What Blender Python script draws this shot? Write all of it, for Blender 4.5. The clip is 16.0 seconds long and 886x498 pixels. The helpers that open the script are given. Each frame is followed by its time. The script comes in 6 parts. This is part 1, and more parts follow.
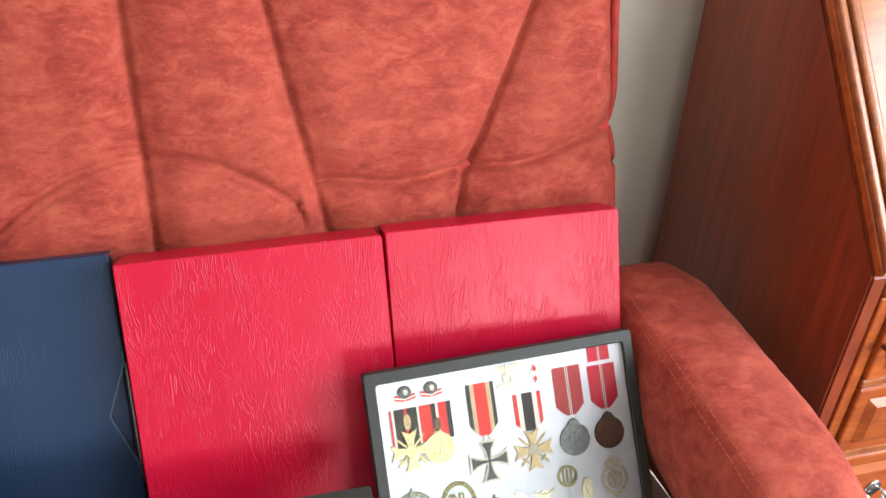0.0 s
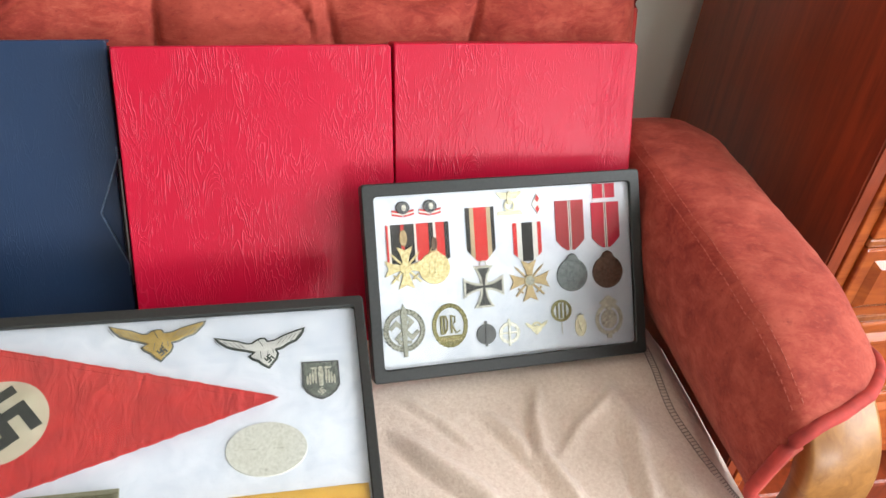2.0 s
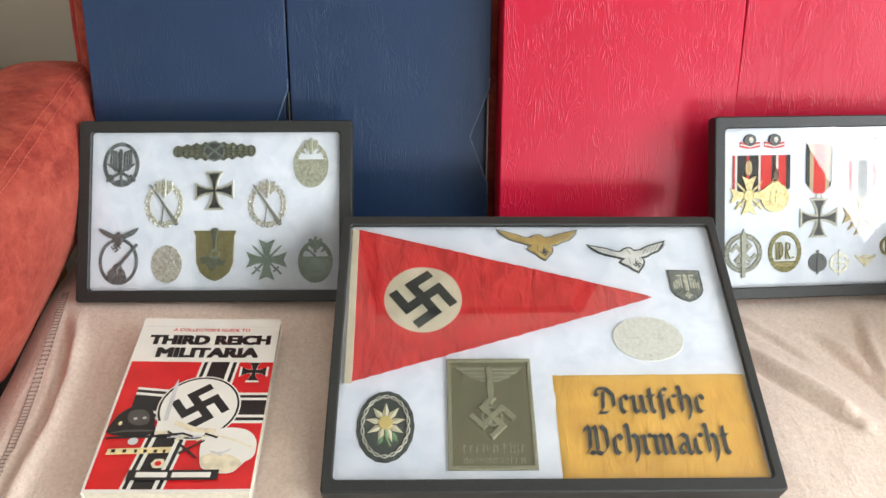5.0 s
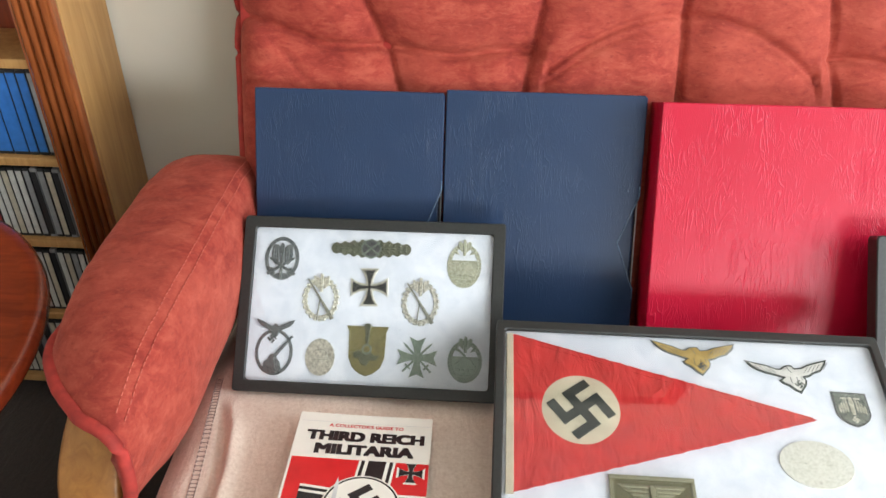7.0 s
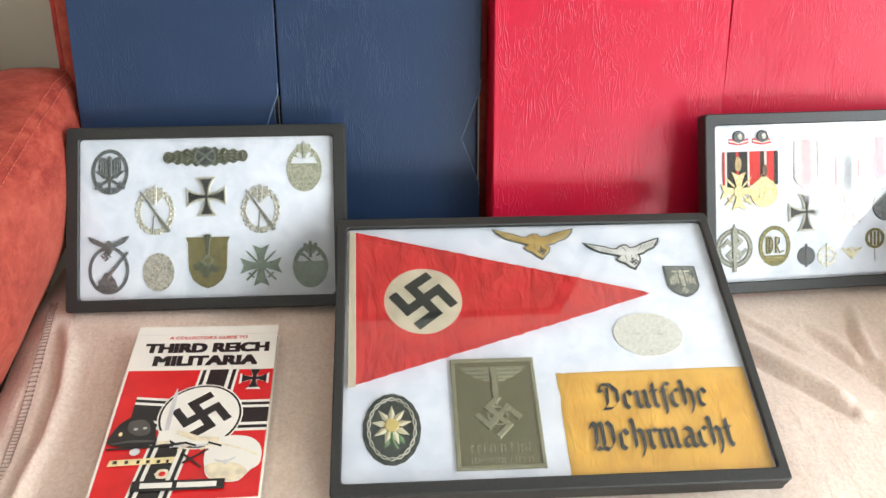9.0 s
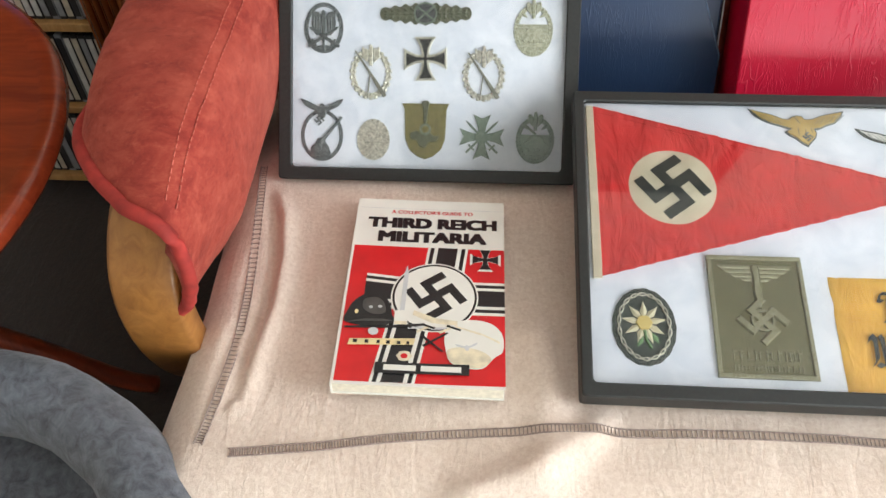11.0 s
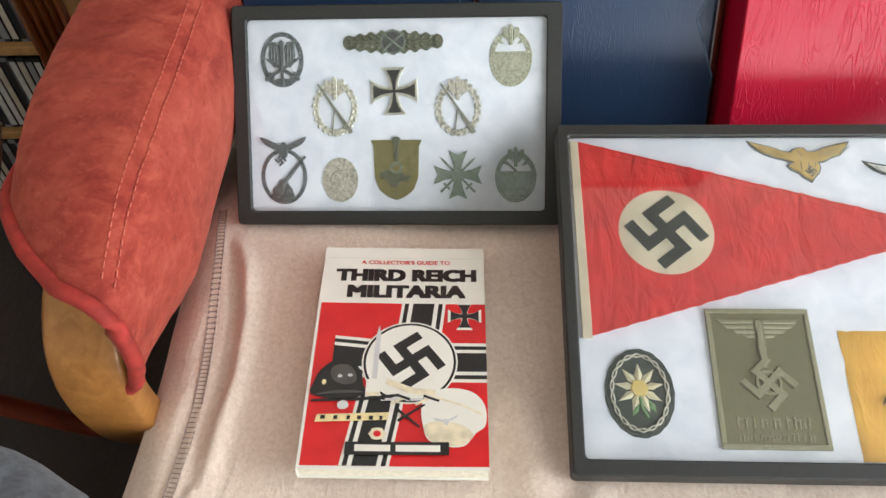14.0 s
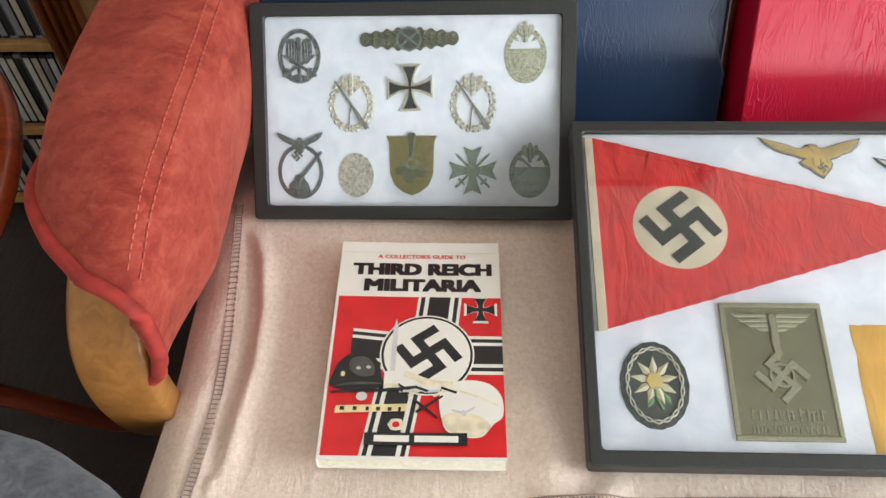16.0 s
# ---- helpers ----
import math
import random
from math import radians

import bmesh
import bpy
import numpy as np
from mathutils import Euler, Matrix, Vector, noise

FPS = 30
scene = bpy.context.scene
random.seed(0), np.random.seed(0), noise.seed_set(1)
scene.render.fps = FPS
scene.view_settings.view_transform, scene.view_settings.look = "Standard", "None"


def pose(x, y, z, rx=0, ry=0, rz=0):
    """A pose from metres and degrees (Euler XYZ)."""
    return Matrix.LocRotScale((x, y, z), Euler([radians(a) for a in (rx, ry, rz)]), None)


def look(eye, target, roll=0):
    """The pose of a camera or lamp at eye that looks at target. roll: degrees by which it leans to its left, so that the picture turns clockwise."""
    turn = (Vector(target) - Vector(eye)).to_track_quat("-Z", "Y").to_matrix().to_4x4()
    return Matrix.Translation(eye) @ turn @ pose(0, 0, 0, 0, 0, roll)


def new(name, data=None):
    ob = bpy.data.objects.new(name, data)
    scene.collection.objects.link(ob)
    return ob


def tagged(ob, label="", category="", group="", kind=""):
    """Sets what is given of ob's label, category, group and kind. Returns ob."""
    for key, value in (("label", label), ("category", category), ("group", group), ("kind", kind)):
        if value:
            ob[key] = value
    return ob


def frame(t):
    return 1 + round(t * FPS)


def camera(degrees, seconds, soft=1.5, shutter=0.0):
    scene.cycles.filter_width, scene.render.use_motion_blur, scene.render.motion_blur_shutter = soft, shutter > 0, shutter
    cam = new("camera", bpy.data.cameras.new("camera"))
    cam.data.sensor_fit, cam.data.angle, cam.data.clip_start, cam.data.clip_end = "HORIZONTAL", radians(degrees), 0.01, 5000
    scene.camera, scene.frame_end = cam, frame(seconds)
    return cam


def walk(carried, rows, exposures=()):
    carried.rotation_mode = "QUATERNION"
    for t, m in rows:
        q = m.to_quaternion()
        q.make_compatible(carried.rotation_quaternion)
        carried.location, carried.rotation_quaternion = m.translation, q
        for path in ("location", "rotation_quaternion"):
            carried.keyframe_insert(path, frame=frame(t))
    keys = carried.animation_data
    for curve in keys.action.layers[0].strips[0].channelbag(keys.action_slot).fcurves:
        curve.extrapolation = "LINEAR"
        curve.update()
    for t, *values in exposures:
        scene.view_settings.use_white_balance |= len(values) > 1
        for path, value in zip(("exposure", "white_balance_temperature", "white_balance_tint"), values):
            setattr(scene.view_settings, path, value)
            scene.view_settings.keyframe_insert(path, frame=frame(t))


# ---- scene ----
cam = camera(58.5, 16.0)
PATH = [
    (0, (0.024, 0.042, 1.155), (0.414, 1.653, 0.036), 1.1),
    (0.5, (0.014, 0.039, 1.137), (0.451, 1.662, 0.053), 3.7),
    (1, (0.02, 0.018, 1.098), (0.429, 1.648, 0.014), 2.7),
    (1.5, (0.017, 0.001, 1.065), (0.433, 1.556, -0.121), 3.7),
    (2, (0.017, -0.012, 1.041), (0.389, 1.508, -0.204), 5.5),
    (2.5, (0.016, -0.017, 1.029), (0.375, 1.52, -0.199), 5.9),
    (3, (0.009, -0.028, 1.021), (0.354, 1.505, -0.216), 6.3),
    (3.5, (-0.051, -0.044, 1.014), (0.222, 1.507, -0.219), 5.2),
    (4, (-0.114, -0.062, 1.01), (0.002, 1.475, -0.265), 4.2),
    (4.5, (-0.166, -0.086, 1.017), (-0.139, 1.424, -0.295), 1.9),
    (5, (-0.237, -0.108, 1.034), (-0.179, 1.424, -0.25), 1.3),
    (5.2, (-0.256, -0.11, 1.04), (-0.209, 1.439, -0.224), 1.0),
    (7.3, (-0.342, -0.095, 1.07), (-0.446, 1.544, -0.071), 0.4),
    (7.5, (-0.339, -0.099, 1.065), (-0.442, 1.541, -0.075), 0.3),
    (8, (-0.305, -0.105, 1.049), (-0.35, 1.536, -0.095), 0.4),
    (8.5, (-0.27, -0.117, 1.022), (-0.206, 1.476, -0.185), 1.6),
    (9, (-0.269, -0.109, 1.029), (-0.128, 1.429, -0.242), 2.0),
    (9.5, (-0.364, -0.101, 1.033), (-0.283, 1.426, -0.256), 1.8),
    (10, (-0.404, -0.1, 1.014), (-0.466, 1.34, -0.372), 0.5),
    (12.3, (-0.406, 0.045, 0.989), (-0.502, 1.305, -0.561), -2.6),
    (12.5, (-0.407, 0.049, 0.992), (-0.49, 1.311, -0.557), -2.1),
    (13, (-0.409, 0.048, 0.99), (-0.494, 1.32, -0.551), -1.7),
    (13.5, (-0.405, 0.049, 0.989), (-0.483, 1.302, -0.567), -1.9),
    (14, (-0.398, 0.041, 0.987), (-0.462, 1.304, -0.562), -2.2),
    (14.5, (-0.405, 0.036, 0.989), (-0.468, 1.296, -0.563), -2.5),
    (15, (-0.406, 0.036, 0.992), (-0.472, 1.295, -0.561), -2.4),
    (15.5, (-0.412, 0.036, 0.994), (-0.472, 1.304, -0.552), -2.1),
    (16, (-0.412, 0.032, 0.991), (-0.475, 1.294, -0.559), -2.0),
]
walk(cam, [(t, look(eye, target, roll)) for t, eye, target, roll in PATH], [(0.0, 0.24), (1.5, 0.20), (2.5, 0.0), (5.0, 0.06), (7.5, 0.26), (8.5, 0.32), (9.0, 0.22), (10.0, 0.08), (16.0, 0.04)])

# ---- light ----
world = bpy.data.worlds.new("sky")
scene.world = world
world.use_nodes = True
wn = world.node_tree.nodes
sky = wn.new("ShaderNodeTexSky")
sky.sky_type = "NISHITA"
sky.sun_disc = False
sky.sun_elevation, sky.sun_rotation = radians(42), radians(140)
world.node_tree.links.new(sky.outputs[0], wn["Background"].inputs[0])
wn["Background"].inputs[1].default_value = 0.12

sun_data = bpy.data.lights.new("sun", "SUN")
sun_data.energy, sun_data.angle, sun_data.color = 2.0, radians(0.6), (1.0, 0.95, 0.88)
sun = new("sun", sun_data)
sun.matrix_world = look((6.0, -6.0, 6.5), (1.6, -1.6, 0.6))


def window_lamp(name, eye, target, wide, high, watts, colour):
    data = bpy.data.lights.new(name, "AREA")
    data.shape, data.size, data.size_y, data.energy, data.color = "RECTANGLE", wide, high, watts, colour
    ob = new(name, data)
    ob.matrix_world = look(eye, target)
    return ob


window_lamp("window_daylight", (1.93, -0.50, 1.43), (0.0, -0.30, 1.1), 1.52, 1.45, 74.0, (0.91, 0.965, 1.0))
window_lamp("window_daylight", (1.32, -2.37, 0.75), (0.7, 0.5, 0.75), 1.06, 0.72, 48.0, (0.91, 0.965, 1.0))


# ---- materials ----
class Nodes:
    """A material with a short way to add and join nodes."""

    def __init__(self, name, colour=(0.5, 0.5, 0.5), rough=0.6, metal=0.0, **more):
        self.mat = bpy.data.materials.new(name)
        self.mat.use_nodes = True
        self.tree = self.mat.node_tree
        self.bsdf = self.tree.nodes["Principled BSDF"]
        self.set(self.bsdf, {"Base Color": (*colour, 1), "Roughness": rough, "Metallic": metal})
        self.set(self.bsdf, more)
        self.coord = self.tree.nodes.new("ShaderNodeTexCoord").outputs["Object"]

    def set(self, node, values):
        for key, value in values.items():
            key = key.replace("_", " ")
            node.inputs[key].default_value = value

    def join(self, a, b):
        self.tree.links.new(a, b)

    def mapped(self, scale=(1, 1, 1), turn=(0, 0, 0)):
        node = self.tree.nodes.new("ShaderNodeMapping")
        node.inputs["Scale"].default_value = scale
        node.inputs["Rotation"].default_value = turn
        self.join(self.coord, node.inputs[0])
        return node.outputs[0]

    def noise(self, scale, detail=4.0, vector=None, distort=0.0, rough=0.5):
        node = self.tree.nodes.new("ShaderNodeTexNoise")
        self.set(node, {"Scale": scale, "Detail": detail, "Distortion": distort, "Roughness": rough})
        self.join(vector or self.coord, node.inputs["Vector"])
        return node.outputs["Fac"]

    def wave(self, scale, distort, vector=None, detail=2.0):
        node = self.tree.nodes.new("ShaderNodeTexWave")
        self.set(node, {"Scale": scale, "Distortion": distort, "Detail": detail})
        self.join(vector or self.coord, node.inputs["Vector"])
        return node.outputs["Fac"]

    def ramp(self, fac, stops):
        node = self.tree.nodes.new("ShaderNodeValToRGB")
        while len(node.color_ramp.elements) < len(stops):
            node.color_ramp.elements.new(0.5)
        for element, (at, colour) in zip(node.color_ramp.elements, stops):
            element.position = at
            element.color = (*colour, 1) if len(colour) == 3 else colour
        self.join(fac, node.inputs[0])
        return node.outputs[0]

    def mix(self, a, b, fac, how="MIX"):
        node = self.tree.nodes.new("ShaderNodeMix")
        node.data_type, node.blend_type = "RGBA", how
        for value, socket in ((fac, node.inputs[0]), (a, node.inputs[6]), (b, node.inputs[7])):
            if isinstance(value, bpy.types.NodeSocket):
                self.join(value, socket)
            elif socket.type == "VALUE":
                socket.default_value = value
            else:
                socket.default_value = (*value, 1)
        return node.outputs[2]

    def colour(self, out):
        self.join(out, self.bsdf.inputs["Base Color"])
        return self

    def rough(self, out):
        self.join(out, self.bsdf.inputs["Roughness"])
        return self

    def bump(self, fac, strength=0.3, distance=0.001):
        node = self.tree.nodes.new("ShaderNodeBump")
        self.set(node, {"Strength": strength, "Distance": distance})
        self.join(fac, node.inputs["Height"])
        if self.bsdf.inputs["Normal"].links:
            self.join(self.bsdf.inputs["Normal"].links[0].from_socket, node.inputs["Normal"])
        self.join(node.outputs[0], self.bsdf.inputs["Normal"])
        return self


def velvet_material():
    m = Nodes("rust_velvet", (0.4, 0.06, 0.04), 0.85, Sheen_Weight=0.16, Sheen_Roughness=0.4, Sheen_Tint=(1.0, 0.42, 0.3, 1))
    streak = m.noise(40, 8, m.mapped((0.75, 1.0, 1.35)), 0.5, 0.68)
    fine = m.noise(190, 5, m.mapped((0.5, 0.8, 1.3)), 0.3, 0.7)
    patch = m.noise(6, 5, None, 0.5, 0.6)
    worn = m.ramp(streak, [(0.34, (0.22, 0.017, 0.010)), (0.50, (0.32, 0.038, 0.022)), (0.66, (0.42, 0.078, 0.046))])
    worn = m.mix(worn, (0.44, 0.082, 0.050), m.ramp(patch, [(0.45, (0, 0, 0)), (0.70, (0.5, 0.5, 0.5))]))
    worn = m.mix(worn, (0.50, 0.115, 0.072), m.ramp(fine, [(0.28, (0.5, 0.5, 0.5)), (0.44, (0, 0, 0))]))
    m.colour(m.mix(worn, (0.20, 0.015, 0.010), m.ramp(fine, [(0.56, (0, 0, 0)), (0.72, (0.7, 0.7, 0.7))])))
    m.bump(m.noise(900, 2), 0.25, 0.0005).bump(fine, 0.4, 0.002)
    return m.mat


def leatherette_material(name, dark, mid, light, rough, crease=1.0, gloss=0.5):
    """Grained bookcloth with long, broken creases that run mostly upright."""
    m = Nodes(name, mid, rough, Specular_IOR_Level=gloss)
    wide_turn = m.noise(5, 2)
    # Long broken creases: thin level lines of stretched noises.
    thin = [(0.0, (0, 0, 0))]
    for level in (0.36, 0.42, 0.47, 0.52, 0.57, 0.63):
        thin += [(level - 0.009, (0, 0, 0)), (level, (1, 1, 1)), (level + 0.009, (0, 0, 0))]
    upright = m.ramp(m.noise(26, 3, m.mapped((1.9, 0.34, 1.0), (0, 0, 0.16)), 0.35, 0.5), thin)
    slant = m.ramp(m.noise(24, 3, m.mapped((1.5, 0.5, 1.0), (0, 0, 0.75)), 0.35, 0.5), thin)
    lines = m.mix(upright, slant, m.ramp(wide_turn, [(0.5, (0, 0, 0)), (0.62, (1, 1, 1))]))
    where = m.ramp(m.noise(13, 5, None, 0.6, 0.6), [(0.42, (0.08, 0.08, 0.08)), (0.66, (crease, crease, crease))])
    faint = m.mix((0, 0, 0), lines, where)
    tone = m.ramp(m.noise(4, 3), [(0.3, dark), (0.7, mid)])
    m.colour(m.mix(tone, light, m.mix((0, 0, 0), faint, 0.2)))
    m.bump(m.noise(650, 3), 0.2, 0.0004).bump(faint, 0.7, 0.0007)
    return m.mat


def wood_material(name, dark, light, rough, scale=1.0, along=(1, 14, 14), coat=0.0):
    m = Nodes(name, light, rough, Coat_Weight=coat, Coat_Roughness=0.12)
    vector = m.mapped(along)
    grain = m.noise(5 * scale, 8, vector, 0.8, 0.65)
    broad = m.noise(1.2 * scale, 3, vector, 0.4)
    tone = m.ramp(grain, [(0.3, dark), (0.68, light)])
    m.colour(m.mix(tone, dark, m.ramp(broad, [(0.45, (0, 0, 0)), (0.75, (0.55, 0.55, 0.55))])))
    m.bump(grain, 0.08, 0.0008)
    return m.mat


def fleece_material(name, low, high, scale=1.0):
    m = Nodes(name, high, 0.95, Sheen_Weight=0.25, Sheen_Roughness=0.6)
    tuft = m.noise(260 * scale, 5, None, 0.5, 0.7)
    broad = m.noise(14 * scale, 4, None, 0.3)
    m.colour(m.mix(m.ramp(tuft, [(0.3, low), (0.65, high)]), low, m.ramp(broad, [(0.5, (0, 0, 0)), (0.8, (0.35, 0.35, 0.35))])))
    m.bump(tuft, 0.55, 0.0016).bump(m.noise(60 * scale, 3), 0.3, 0.003)
    m.bump(m.noise(24 * scale, 5, m.mapped((2.2, 0.6, 1.0), (0, 0, 0.35)), 0.9, 0.6), 0.35, 0.006)
    return m.mat


def metal_material(name, low, high, rough=0.36, metal=0.65):
    m = Nodes(name, high, rough, metal)
    worn = m.noise(420, 5, None, 0.4, 0.6)
    # Hollows darkened in the colour, standing for shade in the relief.
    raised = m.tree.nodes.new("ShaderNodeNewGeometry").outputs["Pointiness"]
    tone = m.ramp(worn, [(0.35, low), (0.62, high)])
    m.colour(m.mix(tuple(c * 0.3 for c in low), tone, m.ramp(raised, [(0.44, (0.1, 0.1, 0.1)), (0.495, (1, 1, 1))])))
    m.bump(worn, 0.5, 0.0008)
    return m.mat


def cloth_material(name, low, high, weave=900.0, rough=0.8, crumple=0.0):
    m = Nodes(name, high, rough, Sheen_Weight=0.1)
    m.colour(m.ramp(m.noise(38, 5, None, 0.4), [(0.3, low), (0.7, high)]))
    m.bump(m.noise(weave, 2), 0.4, 0.0004)
    if crumple:
        m.bump(m.noise(42, 4, m.mapped((1.6, 0.7, 1.0), (0, 0, 0.25)), 1.2, 0.55), crumple, 0.004)
    return m.mat


def plain_material(name, colour, rough=0.6, vary=0.12, scale=40.0, metal=0.0):
    m = Nodes(name, colour, rough, metal)
    low = tuple(c * (1 - vary) for c in colour)
    high = tuple(min(1.0, c * (1 + vary)) for c in colour)
    m.colour(m.ramp(m.noise(scale, 4), [(0.3, low), (0.7, high)]))
    m.bump(m.noise(scale * 12, 2), 0.12, 0.0004)
    return m.mat


def glass_material():
    m = Nodes("clear_glass")
    nodes, links = m.tree.nodes, m.tree.links
    gloss, clear, mix, fresnel = (nodes.new("ShaderNode" + k) for k in ("BsdfGlossy", "BsdfTransparent", "MixShader", "Fresnel"))
    gloss.inputs["Roughness"].default_value = 0.02
    fresnel.inputs["IOR"].default_value = 1.72
    for a, b in ((fresnel.outputs[0], mix.inputs[0]), (clear.outputs[0], mix.inputs[1]), (gloss.outputs[0], mix.inputs[2]),
                 (mix.outputs[0], nodes["Material Output"].inputs[0])):
        links.new(a, b)
    return m.mat


def clear_material():
    m = Nodes("clear_glass_edge")
    clear = m.tree.nodes.new("ShaderNodeBsdfTransparent")
    m.join(clear.outputs[0], m.tree.nodes["Material Output"].inputs[0])
    return m.mat


VELVET = velvet_material()
VELVET_EDGE = plain_material("rust_velvet_piping", (0.36, 0.03, 0.022), 0.8, 0.3, 60)
STITCH = plain_material("rust_thread", (0.48, 0.105, 0.072), 0.75, 0.2, 200)
RED_LEATHER = leatherette_material("red_leatherette", (0.44, 0.001, 0.024), (0.53, 0.003, 0.036), (0.78, 0.075, 0.14), 0.36, 1.0, 0.36)
BLUE_LEATHER = leatherette_material("blue_leatherette", (0.013, 0.031, 0.076), (0.019, 0.042, 0.10), (0.055, 0.11, 0.21), 0.36, 0.4, 0.36)
BLUE_EDGE = plain_material("worn_blue_edge", (0.075, 0.125, 0.21), 0.45, 0.4, 120)
PAGE_DARK = plain_material("black_card_interior", (0.012, 0.013, 0.016), 0.7)
PAGE_EDGE = plain_material("grey_page_edge", (0.35, 0.37, 0.4), 0.6, 0.15, 300)
FLEECE = fleece_material("beige_fleece", (0.64, 0.495, 0.40), (0.80, 0.67, 0.57))
FLEECE_THREAD = plain_material("brown_hem_thread", (0.30, 0.225, 0.195), 0.8, 0.3, 400)
GREY_FLEECE = fleece_material("grey_fleece", (0.034, 0.038, 0.047), (0.145, 0.158, 0.185), 0.28)
BLACK_CARD = plain_material("black_leathercloth_card", (0.017, 0.019, 0.018), 0.5, 0.25, 300)
WADDING = None
BEECH = wood_material("honey_beech", (0.23, 0.09, 0.018), (0.41, 0.18, 0.044), 0.42, 1.4, (10, 1.5, 10), 0.08)
OAK = wood_material("oak_veneer", (0.40, 0.20, 0.06), (0.60, 0.35, 0.13), 0.45, 1.0, (14, 14, 1.2), 0.1)
MAHOGANY = wood_material("mahogany_polished", (0.15, 0.022, 0.007), (0.30, 0.050, 0.014), 0.38, 1.0, (12, 12, 1), 0.1)
MAHOGANY_FRONT = wood_material("mahogany_amber_front", (0.26, 0.045, 0.010), (0.50, 0.12, 0.022), 0.22, 1.0, (2, 12, 12), 0.5)
MAHOGANY_EDGE = wood_material("mahogany_moulding", (0.20, 0.05, 0.014), (0.40, 0.12, 0.035), 0.25, 1.4, (12, 12, 1.4), 0.4)
TABLE_WOOD = wood_material("red_cherry_wood", (0.16, 0.020, 0.008), (0.30, 0.045, 0.014), 0.25, 1.0, (1.4, 10, 10), 0.4)
WALL_PAINT = plain_material("stone_wall_paint", (0.75, 0.72, 0.63), 0.85, 0.04, 3)
CEILING_PAINT = plain_material("white_ceiling_paint", (0.8, 0.79, 0.77), 0.9, 0.03, 3)
CARPET = fleece_material("dark_carpet", (0.016, 0.010, 0.009), (0.04, 0.022, 0.017), 0.6)
GLASS = glass_material()
GLASS_INNER = clear_material()
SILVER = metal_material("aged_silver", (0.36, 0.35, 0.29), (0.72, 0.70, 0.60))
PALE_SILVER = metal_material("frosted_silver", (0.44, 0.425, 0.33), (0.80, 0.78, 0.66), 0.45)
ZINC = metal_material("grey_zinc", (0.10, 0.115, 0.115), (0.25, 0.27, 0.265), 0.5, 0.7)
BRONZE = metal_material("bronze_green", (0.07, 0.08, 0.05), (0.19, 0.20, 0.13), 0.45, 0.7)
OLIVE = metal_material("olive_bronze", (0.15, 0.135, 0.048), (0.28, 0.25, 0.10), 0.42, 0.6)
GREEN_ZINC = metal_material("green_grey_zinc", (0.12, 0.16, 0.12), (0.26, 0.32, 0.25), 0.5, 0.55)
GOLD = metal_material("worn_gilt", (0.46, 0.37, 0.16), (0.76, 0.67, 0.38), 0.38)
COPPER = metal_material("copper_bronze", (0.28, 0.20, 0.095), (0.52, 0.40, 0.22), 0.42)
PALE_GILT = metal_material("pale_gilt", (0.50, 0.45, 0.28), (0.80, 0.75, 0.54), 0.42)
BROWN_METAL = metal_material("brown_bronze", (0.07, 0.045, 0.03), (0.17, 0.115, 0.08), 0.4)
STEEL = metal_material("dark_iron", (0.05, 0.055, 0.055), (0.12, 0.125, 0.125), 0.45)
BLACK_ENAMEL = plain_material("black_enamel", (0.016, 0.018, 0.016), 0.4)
# Lighter copy of the plaque metal, with the relief's highlights in its colour.
PLAQUE_LIT = metal_material("rubbed_plaque", (0.26, 0.25, 0.15), (0.37, 0.36, 0.24), 0.35, 0.6)
# Darker silver: shade of hollows put into colour; also the sports badge's own grey.
DULL_SILVER = metal_material("tarnished_ground", (0.20, 0.20, 0.16), (0.36, 0.36, 0.29), 0.5, 0.6)
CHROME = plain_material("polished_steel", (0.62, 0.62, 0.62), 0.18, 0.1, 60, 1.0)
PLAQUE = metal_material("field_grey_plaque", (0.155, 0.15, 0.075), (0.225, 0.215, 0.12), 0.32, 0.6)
PENNANT_RED = cloth_material("scarlet_bunting", (0.50, 0.012, 0.013), (0.66, 0.034, 0.03), 900.0, 0.75, 0.6)
LINEN = cloth_material("cream_linen", (0.52, 0.47, 0.33), (0.66, 0.60, 0.45))
BLACK_CLOTH = cloth_material("black_cloth", (0.014, 0.018, 0.014), (0.03, 0.036, 0.03))
YELLOW_CLOTH = cloth_material("yellow_cotton", (0.58, 0.32, 0.03), (0.76, 0.46, 0.07), 500, 0.8, 0.35)
DARK_FELT = cloth_material("dark_green_felt", (0.018, 0.026, 0.02), (0.045, 0.06, 0.045), 600)
WHITE_THREAD = cloth_material("white_embroidery", (0.5, 0.49, 0.44), (0.75, 0.73, 0.68), 900)
PETAL_THREAD = cloth_material("cream_embroidery", (0.55, 0.50, 0.32), (0.74, 0.69, 0.50), 900)
GOLD_THREAD = cloth_material("gold_embroidery", (0.34, 0.22, 0.05), (0.58, 0.42, 0.15), 900)
YELLOW_THREAD = cloth_material("yellow_embroidery", (0.55, 0.42, 0.12), (0.72, 0.58, 0.25), 900)
GREEN_THREAD = cloth_material("green_embroidery", (0.10, 0.20, 0.08), (0.18, 0.32, 0.14), 900)
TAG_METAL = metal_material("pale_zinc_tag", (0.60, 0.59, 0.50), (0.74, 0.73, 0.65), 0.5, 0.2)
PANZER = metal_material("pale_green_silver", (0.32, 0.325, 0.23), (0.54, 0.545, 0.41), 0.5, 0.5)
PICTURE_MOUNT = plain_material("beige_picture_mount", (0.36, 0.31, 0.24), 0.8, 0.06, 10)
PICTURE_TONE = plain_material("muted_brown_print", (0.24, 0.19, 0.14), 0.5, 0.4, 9)
